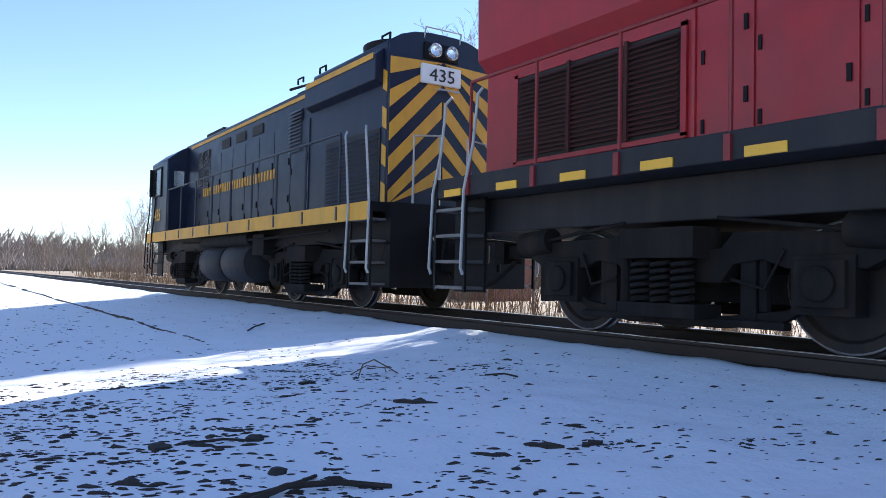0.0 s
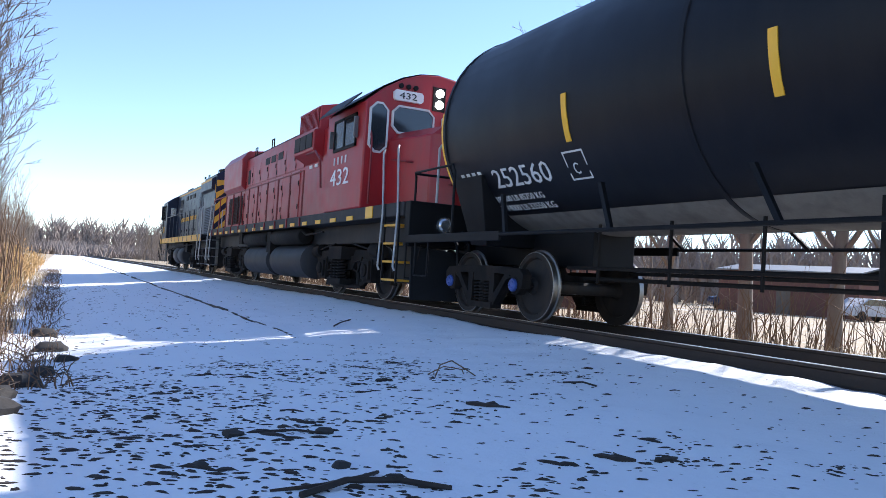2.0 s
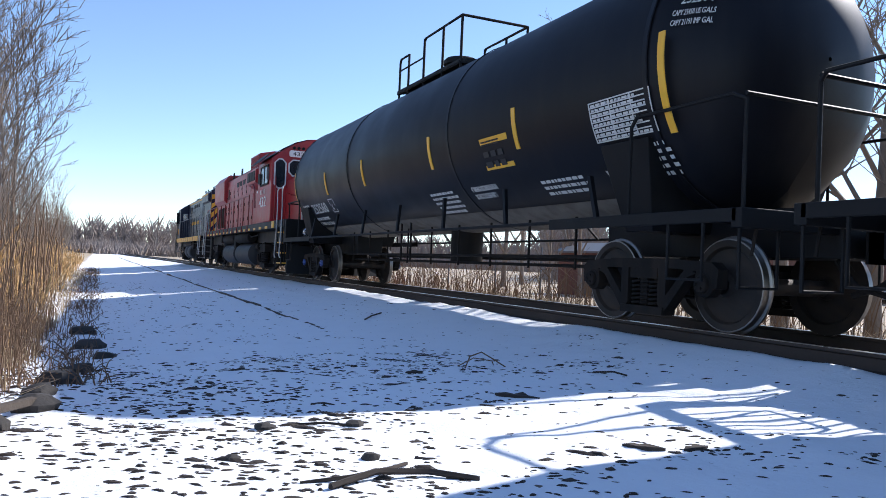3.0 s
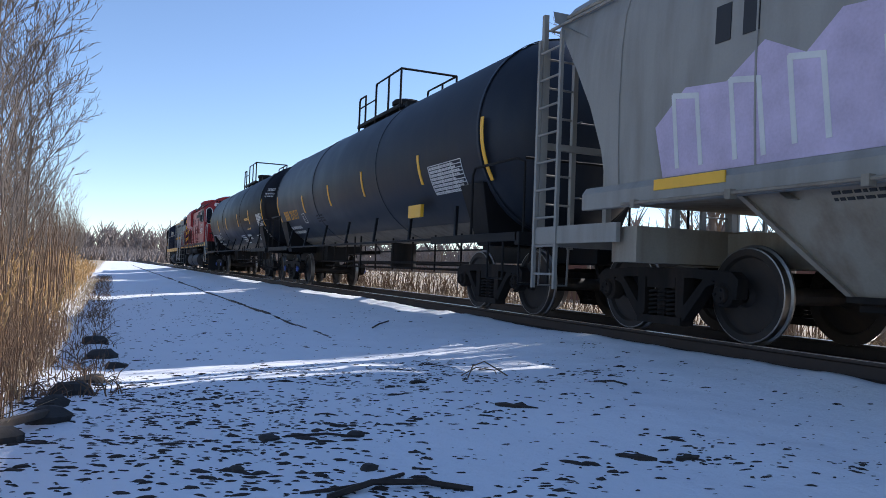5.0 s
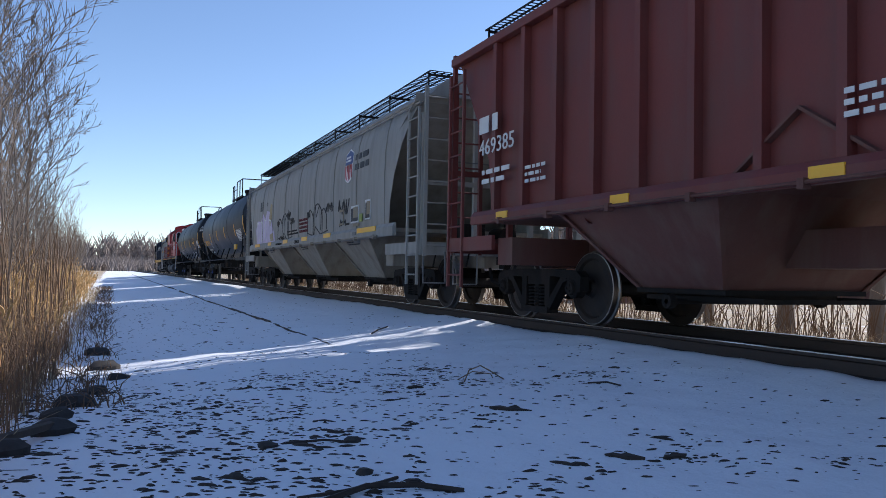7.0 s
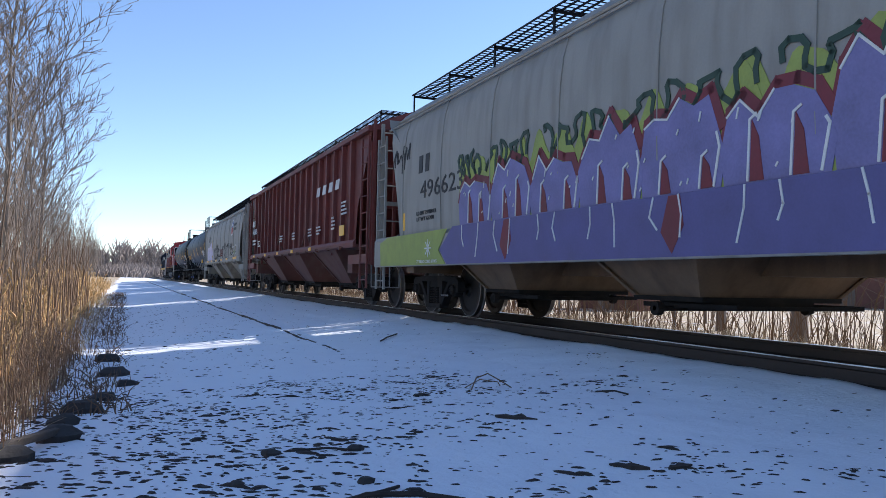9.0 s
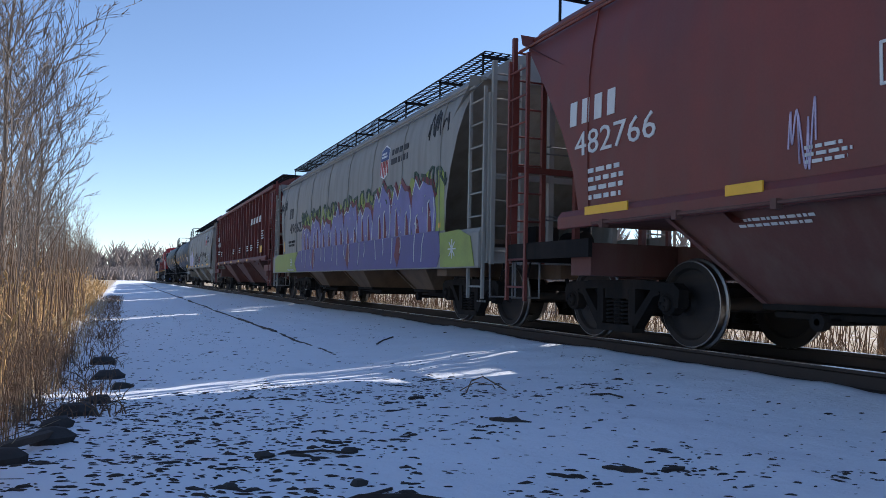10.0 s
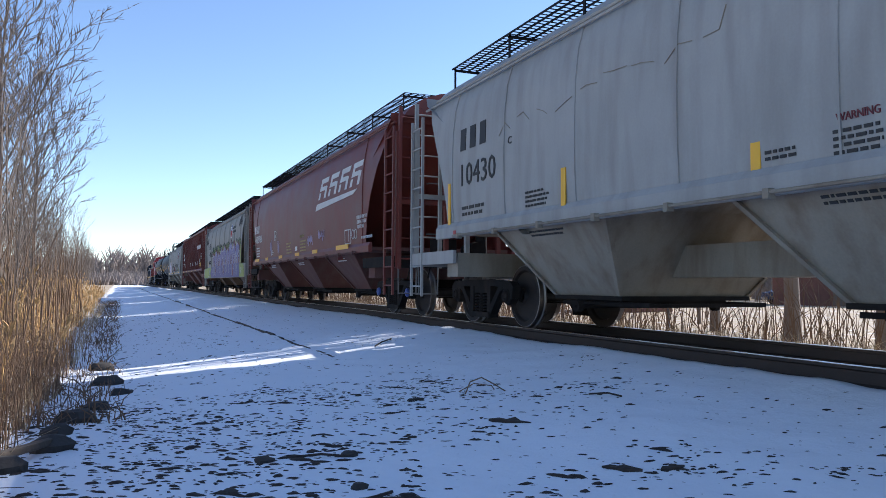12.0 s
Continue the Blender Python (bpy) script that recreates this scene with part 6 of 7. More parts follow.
# two large bubble outlines of rounded humps
for y0 in (2.5, -1.35):
    m = Mesh()
    for c, w, h, base in ((0.0, 0.35, 0.62, 1.55), (0.75, 0.5, 0.78, 1.5), (1.35, 0.3, 0.5, 1.62)):
        stroke(m, [(y0 - c + w * math.cos(math.pi * i / 14) * (1 - 0.15 * math.sin(i)), base + h * math.sin(math.pi * i / 14) ** 0.8) for i in range(15)], XH, 0.032, lean_up)
    stroke(m, [(y0 + 0.35, 1.6), (y0 - 0.3, 1.5), (y0 - 0.55, 1.72), (y0 - 1.0, 1.52), (y0 - 1.7, 1.58)], XH, 0.028, lean_up)
    stroke(m, [(y0 - 0.3, 2.0), (y0 - 0.55, 2.25), (y0 - 0.62, 1.95), (y0 - 0.9, 2.2)], XH, 0.025, lean_up)
    part("spray_tag", m, M_BLACKL, up, "sprayed bubble outline", smooth=0)
# pale violet and ochre letters near its front end
rnd = random.Random(12)
m = Mesh()
blob(m, [(6.5, 1.52), (6.6, 2.0), (6.2, 2.3), (5.7, 2.25), (5.3, 2.5), (4.9, 2.3), (4.6, 2.55), (4.1, 2.5), (3.7, 2.0), (3.4, 1.8), (3.3, 1.52)], XH, lean_up)
g = part("spray_field", m, M_PALEVIO, up, "faded violet sprayed letters", smooth=0)
m = Mesh()
for y, z in ((6.3, 1.7), (5.6, 1.7), (5.0, 1.75), (4.2, 1.7)):
    stroke(m, [(y, z - 0.1), (y + 0.05, z + 0.55), (y - 0.25, z + 0.5), (y - 0.3, z - 0.1)], XH - 0.004, 0.05, lean_up)
part("spray_outline", m, M_LETTER, g, smooth=0)
m = Mesh()
blob(m, [(4.2, 2.3), (4.0, 2.75), (3.75, 2.7), (3.8, 2.25), (4.05, 2.0)], XH - 0.004, lean_up)
blob(m, [(4.0, 1.55), (4.1, 1.75), (3.6, 1.8), (3.5, 1.55)], XH - 0.004, lean_up)
part("spray_patch", m, M_OCHRE, g, smooth=0)
for y, z, w, h in ((-5.03, 1.64, 0.54, 0.36), (-6.02, 1.66, 0.34, 0.40)):
    card = part("placard", Mesh().box(XH - 0.008, XH + 0.004, y - w, y, z, z + h), M_LETTER, up, "worn white-edged black placard", smooth=0)
    part("placard_face", Mesh().box(XH - 0.012, XH - 0.007, y - w + 0.03, y - 0.03, z + 0.03, z + h * 0.86), M_BLACKL, card, smooth=0)
    part("placard_tape", Mesh().box(XH - 0.014, XH - 0.011, y - w * 0.95, y - w * 0.35, z + 0.1, z + h * 0.9), M_TAPE, card, "tan torn tape", smooth=0)
m = Mesh()
m.box(XH - 0.006, XH + 0.002, -4.46, -4.12, 1.64, 1.68), m.box(XH - 0.006, XH + 0.002, -4.46, -4.4, 1.68, 1.98), m.box(XH - 0.006, XH + 0.002, -4.4, -4.15, 1.93, 1.98)
m.box(XH - 0.006, XH + 0.002, -5.6, -5.2, 1.56, 1.62)
pieces("tape_patch", m, M_TAPE, up, "tan tape left on the paint", smooth=0)
part("green_label", Mesh().box(XH - 0.014, XH, -5.83, -5.64, 1.64, 1.80), M_LIME, up, "green label", smooth=0)
side_words("BLT 6-2014", XH, -4.55, 1.62, 0.3, 0.05, M_BLACKL, up, lean_up, "stencil")
part("roller_bearing_plate", Mesh().box(XS - 0.006, XS + 0.004, -5.52, -5.28, 1.37, 1.44), M_GALV, up, "small dull grey plate", smooth=0)
reflectors(up, XS, [(6.1, 1.40, 0.9, 0.1), (3.9, 1.40, 0.5, 0.1), (1.5, 1.40, 0.6, 0.1), (-0.9, 1.40, 0.6, 0.1), (-3.2, 1.40, 0.6, 0.1), (-6.2, 1.40, 1.2, 0.1)])

# the red ribbed car
XR = -1.61
side_bars(XR, 7.3, 2.55, 0.7, 0.24, 1, M_LETTER, bn, 51, None, "company_mark", 0.95)
side_words("469385", XR, 7.3, 2.25, 1.0, 0.22, M_LETTER, bn, None, "road_number")
side_bars(XR, 7.2, 1.85, 0.8, 0.25, 2, M_LETTER, bn, 52)
for i, yy in enumerate((-3.6, -4.25, -4.9, -5.55)):
    m = Mesh()
    m.hexa([(XR, yy, 2.75), (XR, yy - 0.36, 2.75), (XR + 0.01, yy - 0.36, 2.75), (XR + 0.01, yy, 2.75)], [(XR, yy - 0.12, 2.98), (XR, yy - 0.44, 2.98), (XR + 0.01, yy - 0.44, 2.98), (XR + 0.01, yy - 0.12, 2.98)])
    part("company_mark", m, M_LETTER, bn, "slanted white mark", smooth=0)
for yy in (6.0, 1.5, -0.5, -2.7, -3.7):
    side_bars(XR, yy, 1.75, 0.5, 0.25, 3, M_LETTER, bn, int(yy * 10) + 90)
side_bars(XR, -5.3, 1.8, 0.35, 0.35, 4, M_LETTER, bn, 57), side_bars(XR, -6.2, 2.1, 0.5, 0.35, 4, M_LETTER, bn, 58)
reflectors(bn, XS, [(yy, 1.34, 0.3, 0.09) for yy in (6.5, 4, 1.6, -0.8, -3.2)] + [(-6.5, 1.6, 0.4, 0.24)])

# the graffiti car
blocks(XH, 5.5, 2.44, 0.6, 0.3, 2, M_BLACKL, sp, lean_sp)
side_words("496623", XH, 5.42, 2.0, 1.8, 0.3, M_BLACKL, sp, lean_sp, "road_number")
side_words("LD LMT 197800 LB", XH, 5.6, 1.72, 0.9, 0.07, M_BLACKL, sp, lean_sp, "stencil")
side_words("LT WT 65200", XH, 5.6, 1.62, 0.8, 0.07, M_BLACKL, sp, lean_sp, "stencil")
tags(sp, lean_sp, [(6.9, 2.55, 0.9, 0.6, 5, 11), (-5.7, 2.9, 0.9, 0.55, 5, 12)], M_BLACKL)
rnd = random.Random(4)


m = Mesh()
for a, b in ((3.75, 3.0), (3.2, 1.6), (1.8, -0.2), (0.0, -2.2), (-2.0, -4.2), (-4.0, -6.5)):
    blob(m, [(a, 1.45)] + [(a + (b - a) * i / 40, 2.1 + 0.34 * abs(math.sin(i * 0.31 + a)) + 0.05 * math.sin(i * 0.9)) for i in range(41)] + [(b, 1.45)], XH - 0.001, lean_sp)
base = part("spray_cloud", m, M_LIME, sp, "lime-green sprayed cloud with dark rim", smooth=0)
m = Mesh()
for a, b in ((3.75, 3.0), (2.8, 1.6), (1.2, -0.2), (-0.4, -2.2), (-2.4, -4.2), (-5.2, -6.6)):
    o = [(a + (b - a) * i / 40 + 0.06 * math.sin(i * 1.3), 2.12 + 0.34 * abs(math.sin(i * 0.31 + a)) + 0.05 * math.sin(i * 0.9)) for i in range(41)]
    stroke(m, o, XH - 0.005, 0.055, lean_sp)
tagged(part("spray_rim", m, M_DKGREEN, base, smooth=0), kind="stuff")
letters = [(3.7 - 1.1 * i, 2.65 - 1.1 * i) for i in range(9)]
g = None
shade, hl = Mesh(), Mesh()
for i, (a, b) in enumerate(letters):
    w = a - b
    top = 2.06 + 0.035 * i + 0.1 * math.sin(i * 2.3)
    crest = [(a + 0.06, 1.8 + rnd.uniform(-0.1, 0.1)), (a - 0.02 * w, top - rnd.uniform(0.1, 0.25)), (a - 0.16 * w, top + rnd.uniform(-0.05, 0.12)), (a - 0.34 * w, top - rnd.uniform(0.05, 0.2)),
             (a - 0.5 * w, top + rnd.uniform(-0.02, 0.14)), (a - 0.68 * w, top - rnd.uniform(0.0, 0.12)), (a - 0.86 * w, top - rnd.uniform(-0.05, 0.1)), (b + 0.02, top - 0.3)]
    m = Mesh()
    blob(m, [(a + 0.03, 1.45)] + crest + [(b - 0.04, 1.7), (b + 0.02, 1.45)], XH - 0.008 - 0.001 * (i % 2), lean_sp)
    letter = part("spray_letter", m, M_PURPLE, sp, "jagged violet sprayed letter", smooth=0)
    g = g or letter
    stroke(shade, [(p[0] - 0.03, p[1] + 0.05) for p in crest], XH - 0.005, 0.1, lean_sp)
    for u in (0.28, 0.72):
        y = a - (u + rnd.uniform(-0.08, 0.08)) * w
        h = rnd.uniform(0.25, 0.5)
        blob(shade, [(y + 0.05, 1.46), (y + 0.01, 1.46 + h), (y - 0.06, 1.46 + h * 0.7), (y - 0.1, 1.46)], XH - 0.012, lean_sp)
        stroke(hl, [(y + 0.07, 1.47), (y + 0.03, 1.46 + h), (y - 0.04, 1.5 + h)], XH - 0.015, 0.022, lean_sp)
    stroke(hl, crest[1:5], XH - 0.014, 0.02, lean_sp)
    stroke(hl, [(b + 0.05, top - 0.3), (b + 0.02, 1.8), (b + 0.1, 1.47)], XH - 0.014, 0.025, lean_sp)
    for _ in range(5):
        y, z = rnd.uniform(b, a), rnd.uniform(1.5, top - 0.1)
        stroke(hl, [(y, z), (y - 0.02, z + rnd.uniform(0.01, 0.09))], XH - 0.017, 0.016, lean_sp)
tagged(part("spray_highlight", hl, M_LETTER, g, "pale sprayed outline", smooth=0), kind="stuff")
tagged(part("spray_shade", shade, M_MAROON, g, smooth=0), kind="stuff")
m = Mesh()
blob(m, [(4.1, 0.87), (4.4, 1.1), (3.9, 1.44), (0, 1.44), (-6.4, 1.44), (-6.5, 1.1), (-6.35, 0.87)], XS - 0.002)
part("spray_base", m, M_PURPLE2, sp, "deep purple painted sill", smooth=0)
m = Mesh()
blob(m, [(7.4, 0.87), (7.45, 1.3), (7.0, 1.4), (4.1, 1.42), (4.45, 1.1), (4.15, 0.87)], XS - 0.003)
blob(m, [(-6.5, 0.87), (-6.45, 1.4), (-7.2, 1.42), (-7.6, 1.3), (-7.75, 0.87)], XS - 0.003)
pieces("spray_end", m, M_LIME, sp, "lime painted sill end", smooth=0)
m = Mesh()
for cy in (4.9, -6.95):
    for k in range(4):
        a = k * math.pi / 4
        stroke(m, [(cy - 0.14 * math.cos(a), 1.14 - 0.14 * math.sin(a)), (cy + 0.14 * math.cos(a), 1.14 + 0.14 * math.sin(a))], XS - 0.007, 0.02)
pieces("spray_star", m, M_LETTER, sp, smooth=0)
m = Mesh()
rnd2 = random.Random(9)
for i, (a, b) in enumerate(letters):
    w = a - b
    for u in (0.15, 0.6):
        y = a - u * w + rnd2.uniform(-0.1, 0.1)
        stroke(m, [(y, 1.43), (y + rnd2.uniform(-0.05, 0.08), 1.25), (y + rnd2.uniform(-0.1, 0.1), rnd2.uniform(0.95, 1.15))], XS - 0.008, 0.02)
    if i % 3 == 1:
        wedge = Mesh()
        blob(wedge, [(a - 0.4 * w, 1.43), (a - 0.3 * w, 1.1), (a - 0.45 * w, 0.9), (a - 0.6 * w, 1.15), (a - 0.55 * w, 1.43)], XS - 0.006)
        part("spray_wedge", wedge, M_MAROON, g, "maroon sprayed wedge", smooth=0)
tagged(part("spray_drip", m, M_LETTER, g, smooth=0), kind="stuff")
reflectors(sp, XH, [(6.25, 1.5, 0.09, 0.7), (-6.3, 1.5, 0.09, 0.75)], lean_sp)
side_words("2\" TREAD COND SHOES", XS - 0.008, 5.4, 0.9, 0.9, 0.05, M_LETTER, sp, None, "stencil")

# the brown-red car
blocks(XH, 6.95, 2.40, 0.95, 0.27, 4, M_LETTER, bnsf, lean_bs)
side_words("482766", XH, 6.85, 2.05, 1.4, 0.27, M_LETTER, bnsf, lean_bs, "road_number")
side_bars(XH, 6.6, 1.55, 0.7, 0.38, 4, M_LETTER, bnsf, 61, lean_bs)
m = Mesh()
for i in range(4):
    a = -2.75 - i * 0.95
    blob(m, [(a, 2.72), (a - 0.16, 2.72), (a - 0.40, 3.22), (a - 0.24, 3.22)], XH, lean_bs)
    blob(m, [(a - 0.28, 3.1), (a - 0.88, 3.1), (a - 0.95, 3.22), (a - 0.34, 3.22)], XH, lean_bs)
    blob(m, [(a - 0.12, 2.92), (a - 0.70, 2.92), (a - 0.75, 3.02), (a - 0.17, 3.02)], XH, lean_bs)
    blob(m, [(a - 0.55, 2.72), (a - 0.72, 2.72), (a - 0.85, 3.0), (a - 0.68, 3.0)], XH, lean_bs)
blob(m, [(-2.5, 2.46), (-5.9, 2.55), (-6.2, 2.64), (-2.62, 2.62)], XH, lean_bs)
part("company_mark", m, M_LETTER, bnsf, "large slanted white company mark", smooth=0)
side_words("WARNING", XH, -0.68, 1.88, 0.5, 0.08, M_OCHRE, bnsf, lean_bs, "stencil")
side_bars(XH, -0.65, 1.5, 0.8, 0.34, 4, M_OCHRE, bnsf, 62, lean_bs), side_bars(XH, 1.2, 1.5, 0.75, 0.36, 4, M_OCHRE, bnsf, 63, lean_bs)
side_words("EXW 10-8 H 9-8", XH, -6.2, 1.98, 0.7, 0.08, M_LETTER, bnsf, lean_bs, "stencil")
side_words("EW 8-6 H 15-0", XH, -6.22, 1.88, 0.66, 0.08, M_LETTER, bnsf, lean_bs, "stencil")
side_words("CU FT 5161", XH, -6.25, 1.78, 0.45, 0.08, M_LETTER, bnsf, lean_bs, "stencil")
side_words("2 INCH HF COMP SHOES", XH, -6.5, 1.55, 0.75, 0.06, M_LETTER, bnsf, lean_bs, "stencil")
side_words("PLATE C", XH, 3.08, 2.08, 0.16, 0.08, M_LETTER, bnsf, lean_bs, "stencil")
m = Mesh()
for a, b in (((-5.27, 1.5), (-5.73, 1.5)), ((-5.73, 1.5), (-5.73, 1.8)), ((-5.73, 1.8), (-5.27, 1.8)), ((-5.27, 1.8), (-5.27, 1.5)), ((-5.58, 1.54), (-5.58, 1.78)), ((3.12, 2.0), (2.86, 2.0)), ((2.86, 2.0), (2.86, 2.28)), ((2.86, 2.28), (3.12, 2.28)), ((3.12, 2.28), (3.12, 2.0))):
    stroke(m, [a, b], XH, 0.022, lean_bs)
for cy in (-5.9, -6.1):
    stroke(m, [(cy + 0.1 * math.cos(i * 0.7), 1.68 + 0.1 * math.sin(i * 0.7)) for i in range(10)], XH, 0.018, lean_bs)
part("stencil_frame", m, M_LETTER, bnsf, smooth=0)
tags(bnsf, lean_bs, [(3.9, 1.5, 0.25, 0.6, 3, 21), (2.6, 1.55, 0.25, 0.4, 3, 22), (-1.55, 1.6, 0.6, 0.35, 6, 23), (-2.8, 1.65, 0.6, 0.3, 6, 24)], M_PALEVIO, 0.012)
side_bars(XH, 3.75, 1.55, 0.4, 0.16, 3, M_LETTER, bnsf, 64, lean_bs)
part("paper_placard", Mesh().box(XH - 0.01, XH, -0.35, -0.1, 1.54, 1.66), M_WHITE, bnsf, "small white placard", smooth=0)
reflectors(bnsf, XS, [(6.2, 1.38, 0.75, 0.09), (4.3, 1.38, 0.4, 0.09), (1.9, 1.38, 0.5, 0.09), (-0.5, 1.38, 0.5, 0.09), (-2.6, 1.38, 0.5, 0.09), (-5.2, 1.38, 1.0, 0.1)])

# the pale grey car
blocks(XH, 6.45, 2.58, 0.98, 0.32, 3, M_BLACKL, cmo, lean_cm)
side_words("10430", XH, 6.5, 2.06, 1.2, 0.33, M_BLACKL, cmo, lean_cm, "road_number")
side_words("C", XH, 4.95, 2.44, 0.1, 0.1, M_BLACKL, cmo, lean_cm, "stencil")
side_bars(XH, 6.4, 1.62, 0.9, 0.18, 2, M_BLACKL, cmo, 71, lean_cm), side_bars(XH, 4.5, 1.58, 0.6, 0.22, 4, M_BLACKL, cmo, 72, lean_cm)
side_words("WARNING", XH, 0.03, 1.78, 0.34, 0.06, M_MAROON, cmo, lean_cm, "stencil")
side_bars(XH, 0.06, 1.55, 0.46, 0.2, 4, M_BLACKL, cmo, 73, lean_cm), side_bars(XH, 0.68, 1.6, 0.3, 0.1, 2, M_BLACKL, cmo, 74, lean_cm)
reflectors(cmo, XH, [(3.6, 1.5, 0.09, 0.45), (0.78, 1.53, 0.1, 0.43), (6.85, 1.45, 0.08, 0.7)], lean_cm)
m = Mesh()
p = [(5.2 - 0.16 * i + rnd.uniform(-0.05, 0.05), 2.62 + 0.1 * math.sin(i * 0.5) + 0.01 * i + rnd.uniform(-0.08, 0.08)) for i in range(34)]
for a in range(0, 34, 3):
    stroke(m, p[a:a + 3], XH, 0.007, lean_cm)
part("paint_crack", m, M_BAY, cmo, "ragged line of flaking paint", smooth=0)
side_bars(XS, 6.6, 1.36, 0.1, 0.12, 1, M_EMRED, cmo, 75)


# ---- litter on the snow ----
rnd = random.Random(21)


def chip(m, x, y, r, h, turn, long=1.0, rr=rnd):
    """A crumpled leaf, clod or stone that breaks through the snow: a low uneven dome."""
    n = rr.choice((5, 6, 7))
    z = ground_height(x, y)
    c, s = math.cos(turn), math.sin(turn)
    ring = []
    for i in range(n):
        a = 2 * math.pi * i / n
        q = r * rr.uniform(0.55, 1.15)
        px, py = q * long * math.cos(a), q * math.sin(a)
        ring.append((x + px * c - py * s, y + px * s + py * c, z - 0.004))
    mid = [(x + (p[0] - x) * 0.45 + rr.uniform(-0.2, 0.2) * r, y + (p[1] - y) * 0.45, z + h * rr.uniform(0.6, 1.1)) for p in ring]
    m.add(ring + mid, [(i, (i + 1) % n, n + (i + 1) % n, n + i) for i in range(n)] + [tuple(range(n, 2 * n))])


m = Mesh()
for i in range(13500):
    near = i < 8000
    x = rnd.uniform(-0.9, 5.0)
    y = rnd.uniform(2.2, 7.5) if near else -3.0 + 33 * rnd.random() ** 1.6
    # litter lies thick on the camera's side and thins out towards the track
    patch = noise.noise((x * 0.9, y * 0.9, 4)) + 0.5 * noise.noise((x * 2.7, y * 2.7, 8))
    if rnd.random() > max(0.05, min(1.0, 0.9 - 0.24 * x + 1.3 * patch)):
        continue
    r = rnd.uniform(0.006, 0.021) * (1.8 if rnd.random() < 0.08 else 1)
    chip(m, x, y, r, r * rnd.uniform(0.12, 0.4), rnd.uniform(-0.5, 0.5) - 0.4, rnd.uniform(1.0, 3.0))
tagged(new("leaf_litter", m.data("leaf_litter", M_LEAFLIT, 0)), "dark dead leaves and clods breaking through the snow", "leaf litter", kind="stuff")


def leaf(x, y, size, turn):
    m = Mesh()
    z = ground_height(x, y)
    out = [(-1, 0), (-0.6, 0.28), (-0.2, 0.2), (0.1, 0.42), (0.45, 0.2), (1.0, 0.05), (0.5, -0.2), (0.1, -0.35), (-0.3, -0.22), (-0.7, -0.25)]
    c, s = math.cos(turn), math.sin(turn)
    v = [(x + size * (a * c - b * s), y + size * (a * s + b * c), z + 0.005 + size * 0.12 * abs(b) * 2 + rnd.uniform(0, 0.06) * size) for a, b in out]
    v2 = [(p[0], p[1], z - 0.01) for p in v]
    n = len(v)
    m.add(v + v2, [tuple(range(n))] + [(i, (i + 1) % n, n + (i + 1) % n, n + i) for i in range(n)])
    tagged(new("dead_leaf", m.data("dead_leaf", M_LEAFLIT, 0)), "curled dark dead leaf lying on snow", "leaf", "dead leaves")


for x, y, size, turn in ((2.38, 4.5, 0.15, -0.9), (2.34, 3.22, 0.10, -0.7), (2.6, 3.15, 0.085, 0.1), (2.95, 4.3, 0.03, 0.3), (2.78, 3.7, 0.02, 0), (1.95, 5.7, 0.06, 0.5), (2.3, 6.0, 0.09, 0.2)):
    leaf(x, y, size, turn)


def stone(x, y, r, mat_=M_STONE, squash=0.6):
    m = Mesh()
    z = ground_height(x, y)
    for a in range(6):
        for b in range(9):
            th, ph = math.pi * (a / 5) * 0.98, 2 * math.pi * b / 9
            k = r * (1 + 0.35 * noise.noise((math.cos(ph) * math.sin(th) * 1.3 + x * 7, math.sin(ph) * math.sin(th) * 1.3, math.cos(th) * 1.3 + y)))
            m.v.append((x + k * math.sin(th) * math.cos(ph) * 1.2, y + k * math.sin(th) * math.sin(ph), z + k * squash * math.cos(th) + r * 0.15))
    m.f = [(a * 9 + b, a * 9 + (b + 1) % 9, (a + 1) * 9 + (b + 1) % 9, (a + 1) * 9 + b) for a in range(5) for b in range(9)]
    tagged(new("stone", m.data("stone", mat_, 30)), "dark rough stone half sunk in snow", "stone", "stones beside the path")


for x, y, r in ((0.7, 3.98, 0.045), (1.15, 3.98, 0.04), (0.04, 8.6, 0.09), (-0.27, 6.25, 0.13), (-0.15, 7.1, 0.1), (-0.33, 4.85, 0.11), (-0.51, 4.25, 0.10), (0.45, 3.35, 0.03), (1.0, 3.3, 0.035), (-0.1, 9.9, 0.16), (-0.2, 11.5, 0.14), (-0.35, 5.5, 0.09)):
    stone(x, y, r)


def twig(pts, r, label, name="twig", material=M_STALK):
    m = Mesh().pipe([(x, y, ground_height(x, y) + z) for x, y, z in pts], r, 5)
    tagged(new(name, m.data(name, material, 50)), label, "twig" if name == "twig" else "log", "fallen twigs and logs")


twig([(2.75, 6.0, 0.01), (2.85, 6.12, 0.10), (3.0, 6.2, 0.13), (3.12, 6.18, 0.06), (3.2, 6.12, 0.0)], 0.006, "thin looping dry weed stem standing out of the snow")
twig([(2.8, 6.25, 0.0), (2.9, 6.15, 0.08), (3.05, 6.1, 0.06), (3.15, 6.25, 0.0)], 0.005, "thin looping dry weed stem standing out of the snow")
twig([(3.6, 5.4, 0.01), (3.68, 5.25, 0.03), (3.78, 5.2, 0.005)], 0.008, "short forked dark twig lying on snow", material=M_LEAFLIT)
twig([(3.55, 11.0, 0.01), (3.75, 11.3, 0.03), (4.05, 11.7, 0.02)], 0.012, "thin dark stick lying on snow", material=M_LEAFLIT)
twig([(0.7, 2.85, 0.01), (0.9, 2.95, 0.03), (1.12, 2.97, 0.02), (1.3, 2.9, 0.005)], 0.013, "dark broken branch lying on snow", material=M_LEAFLIT)
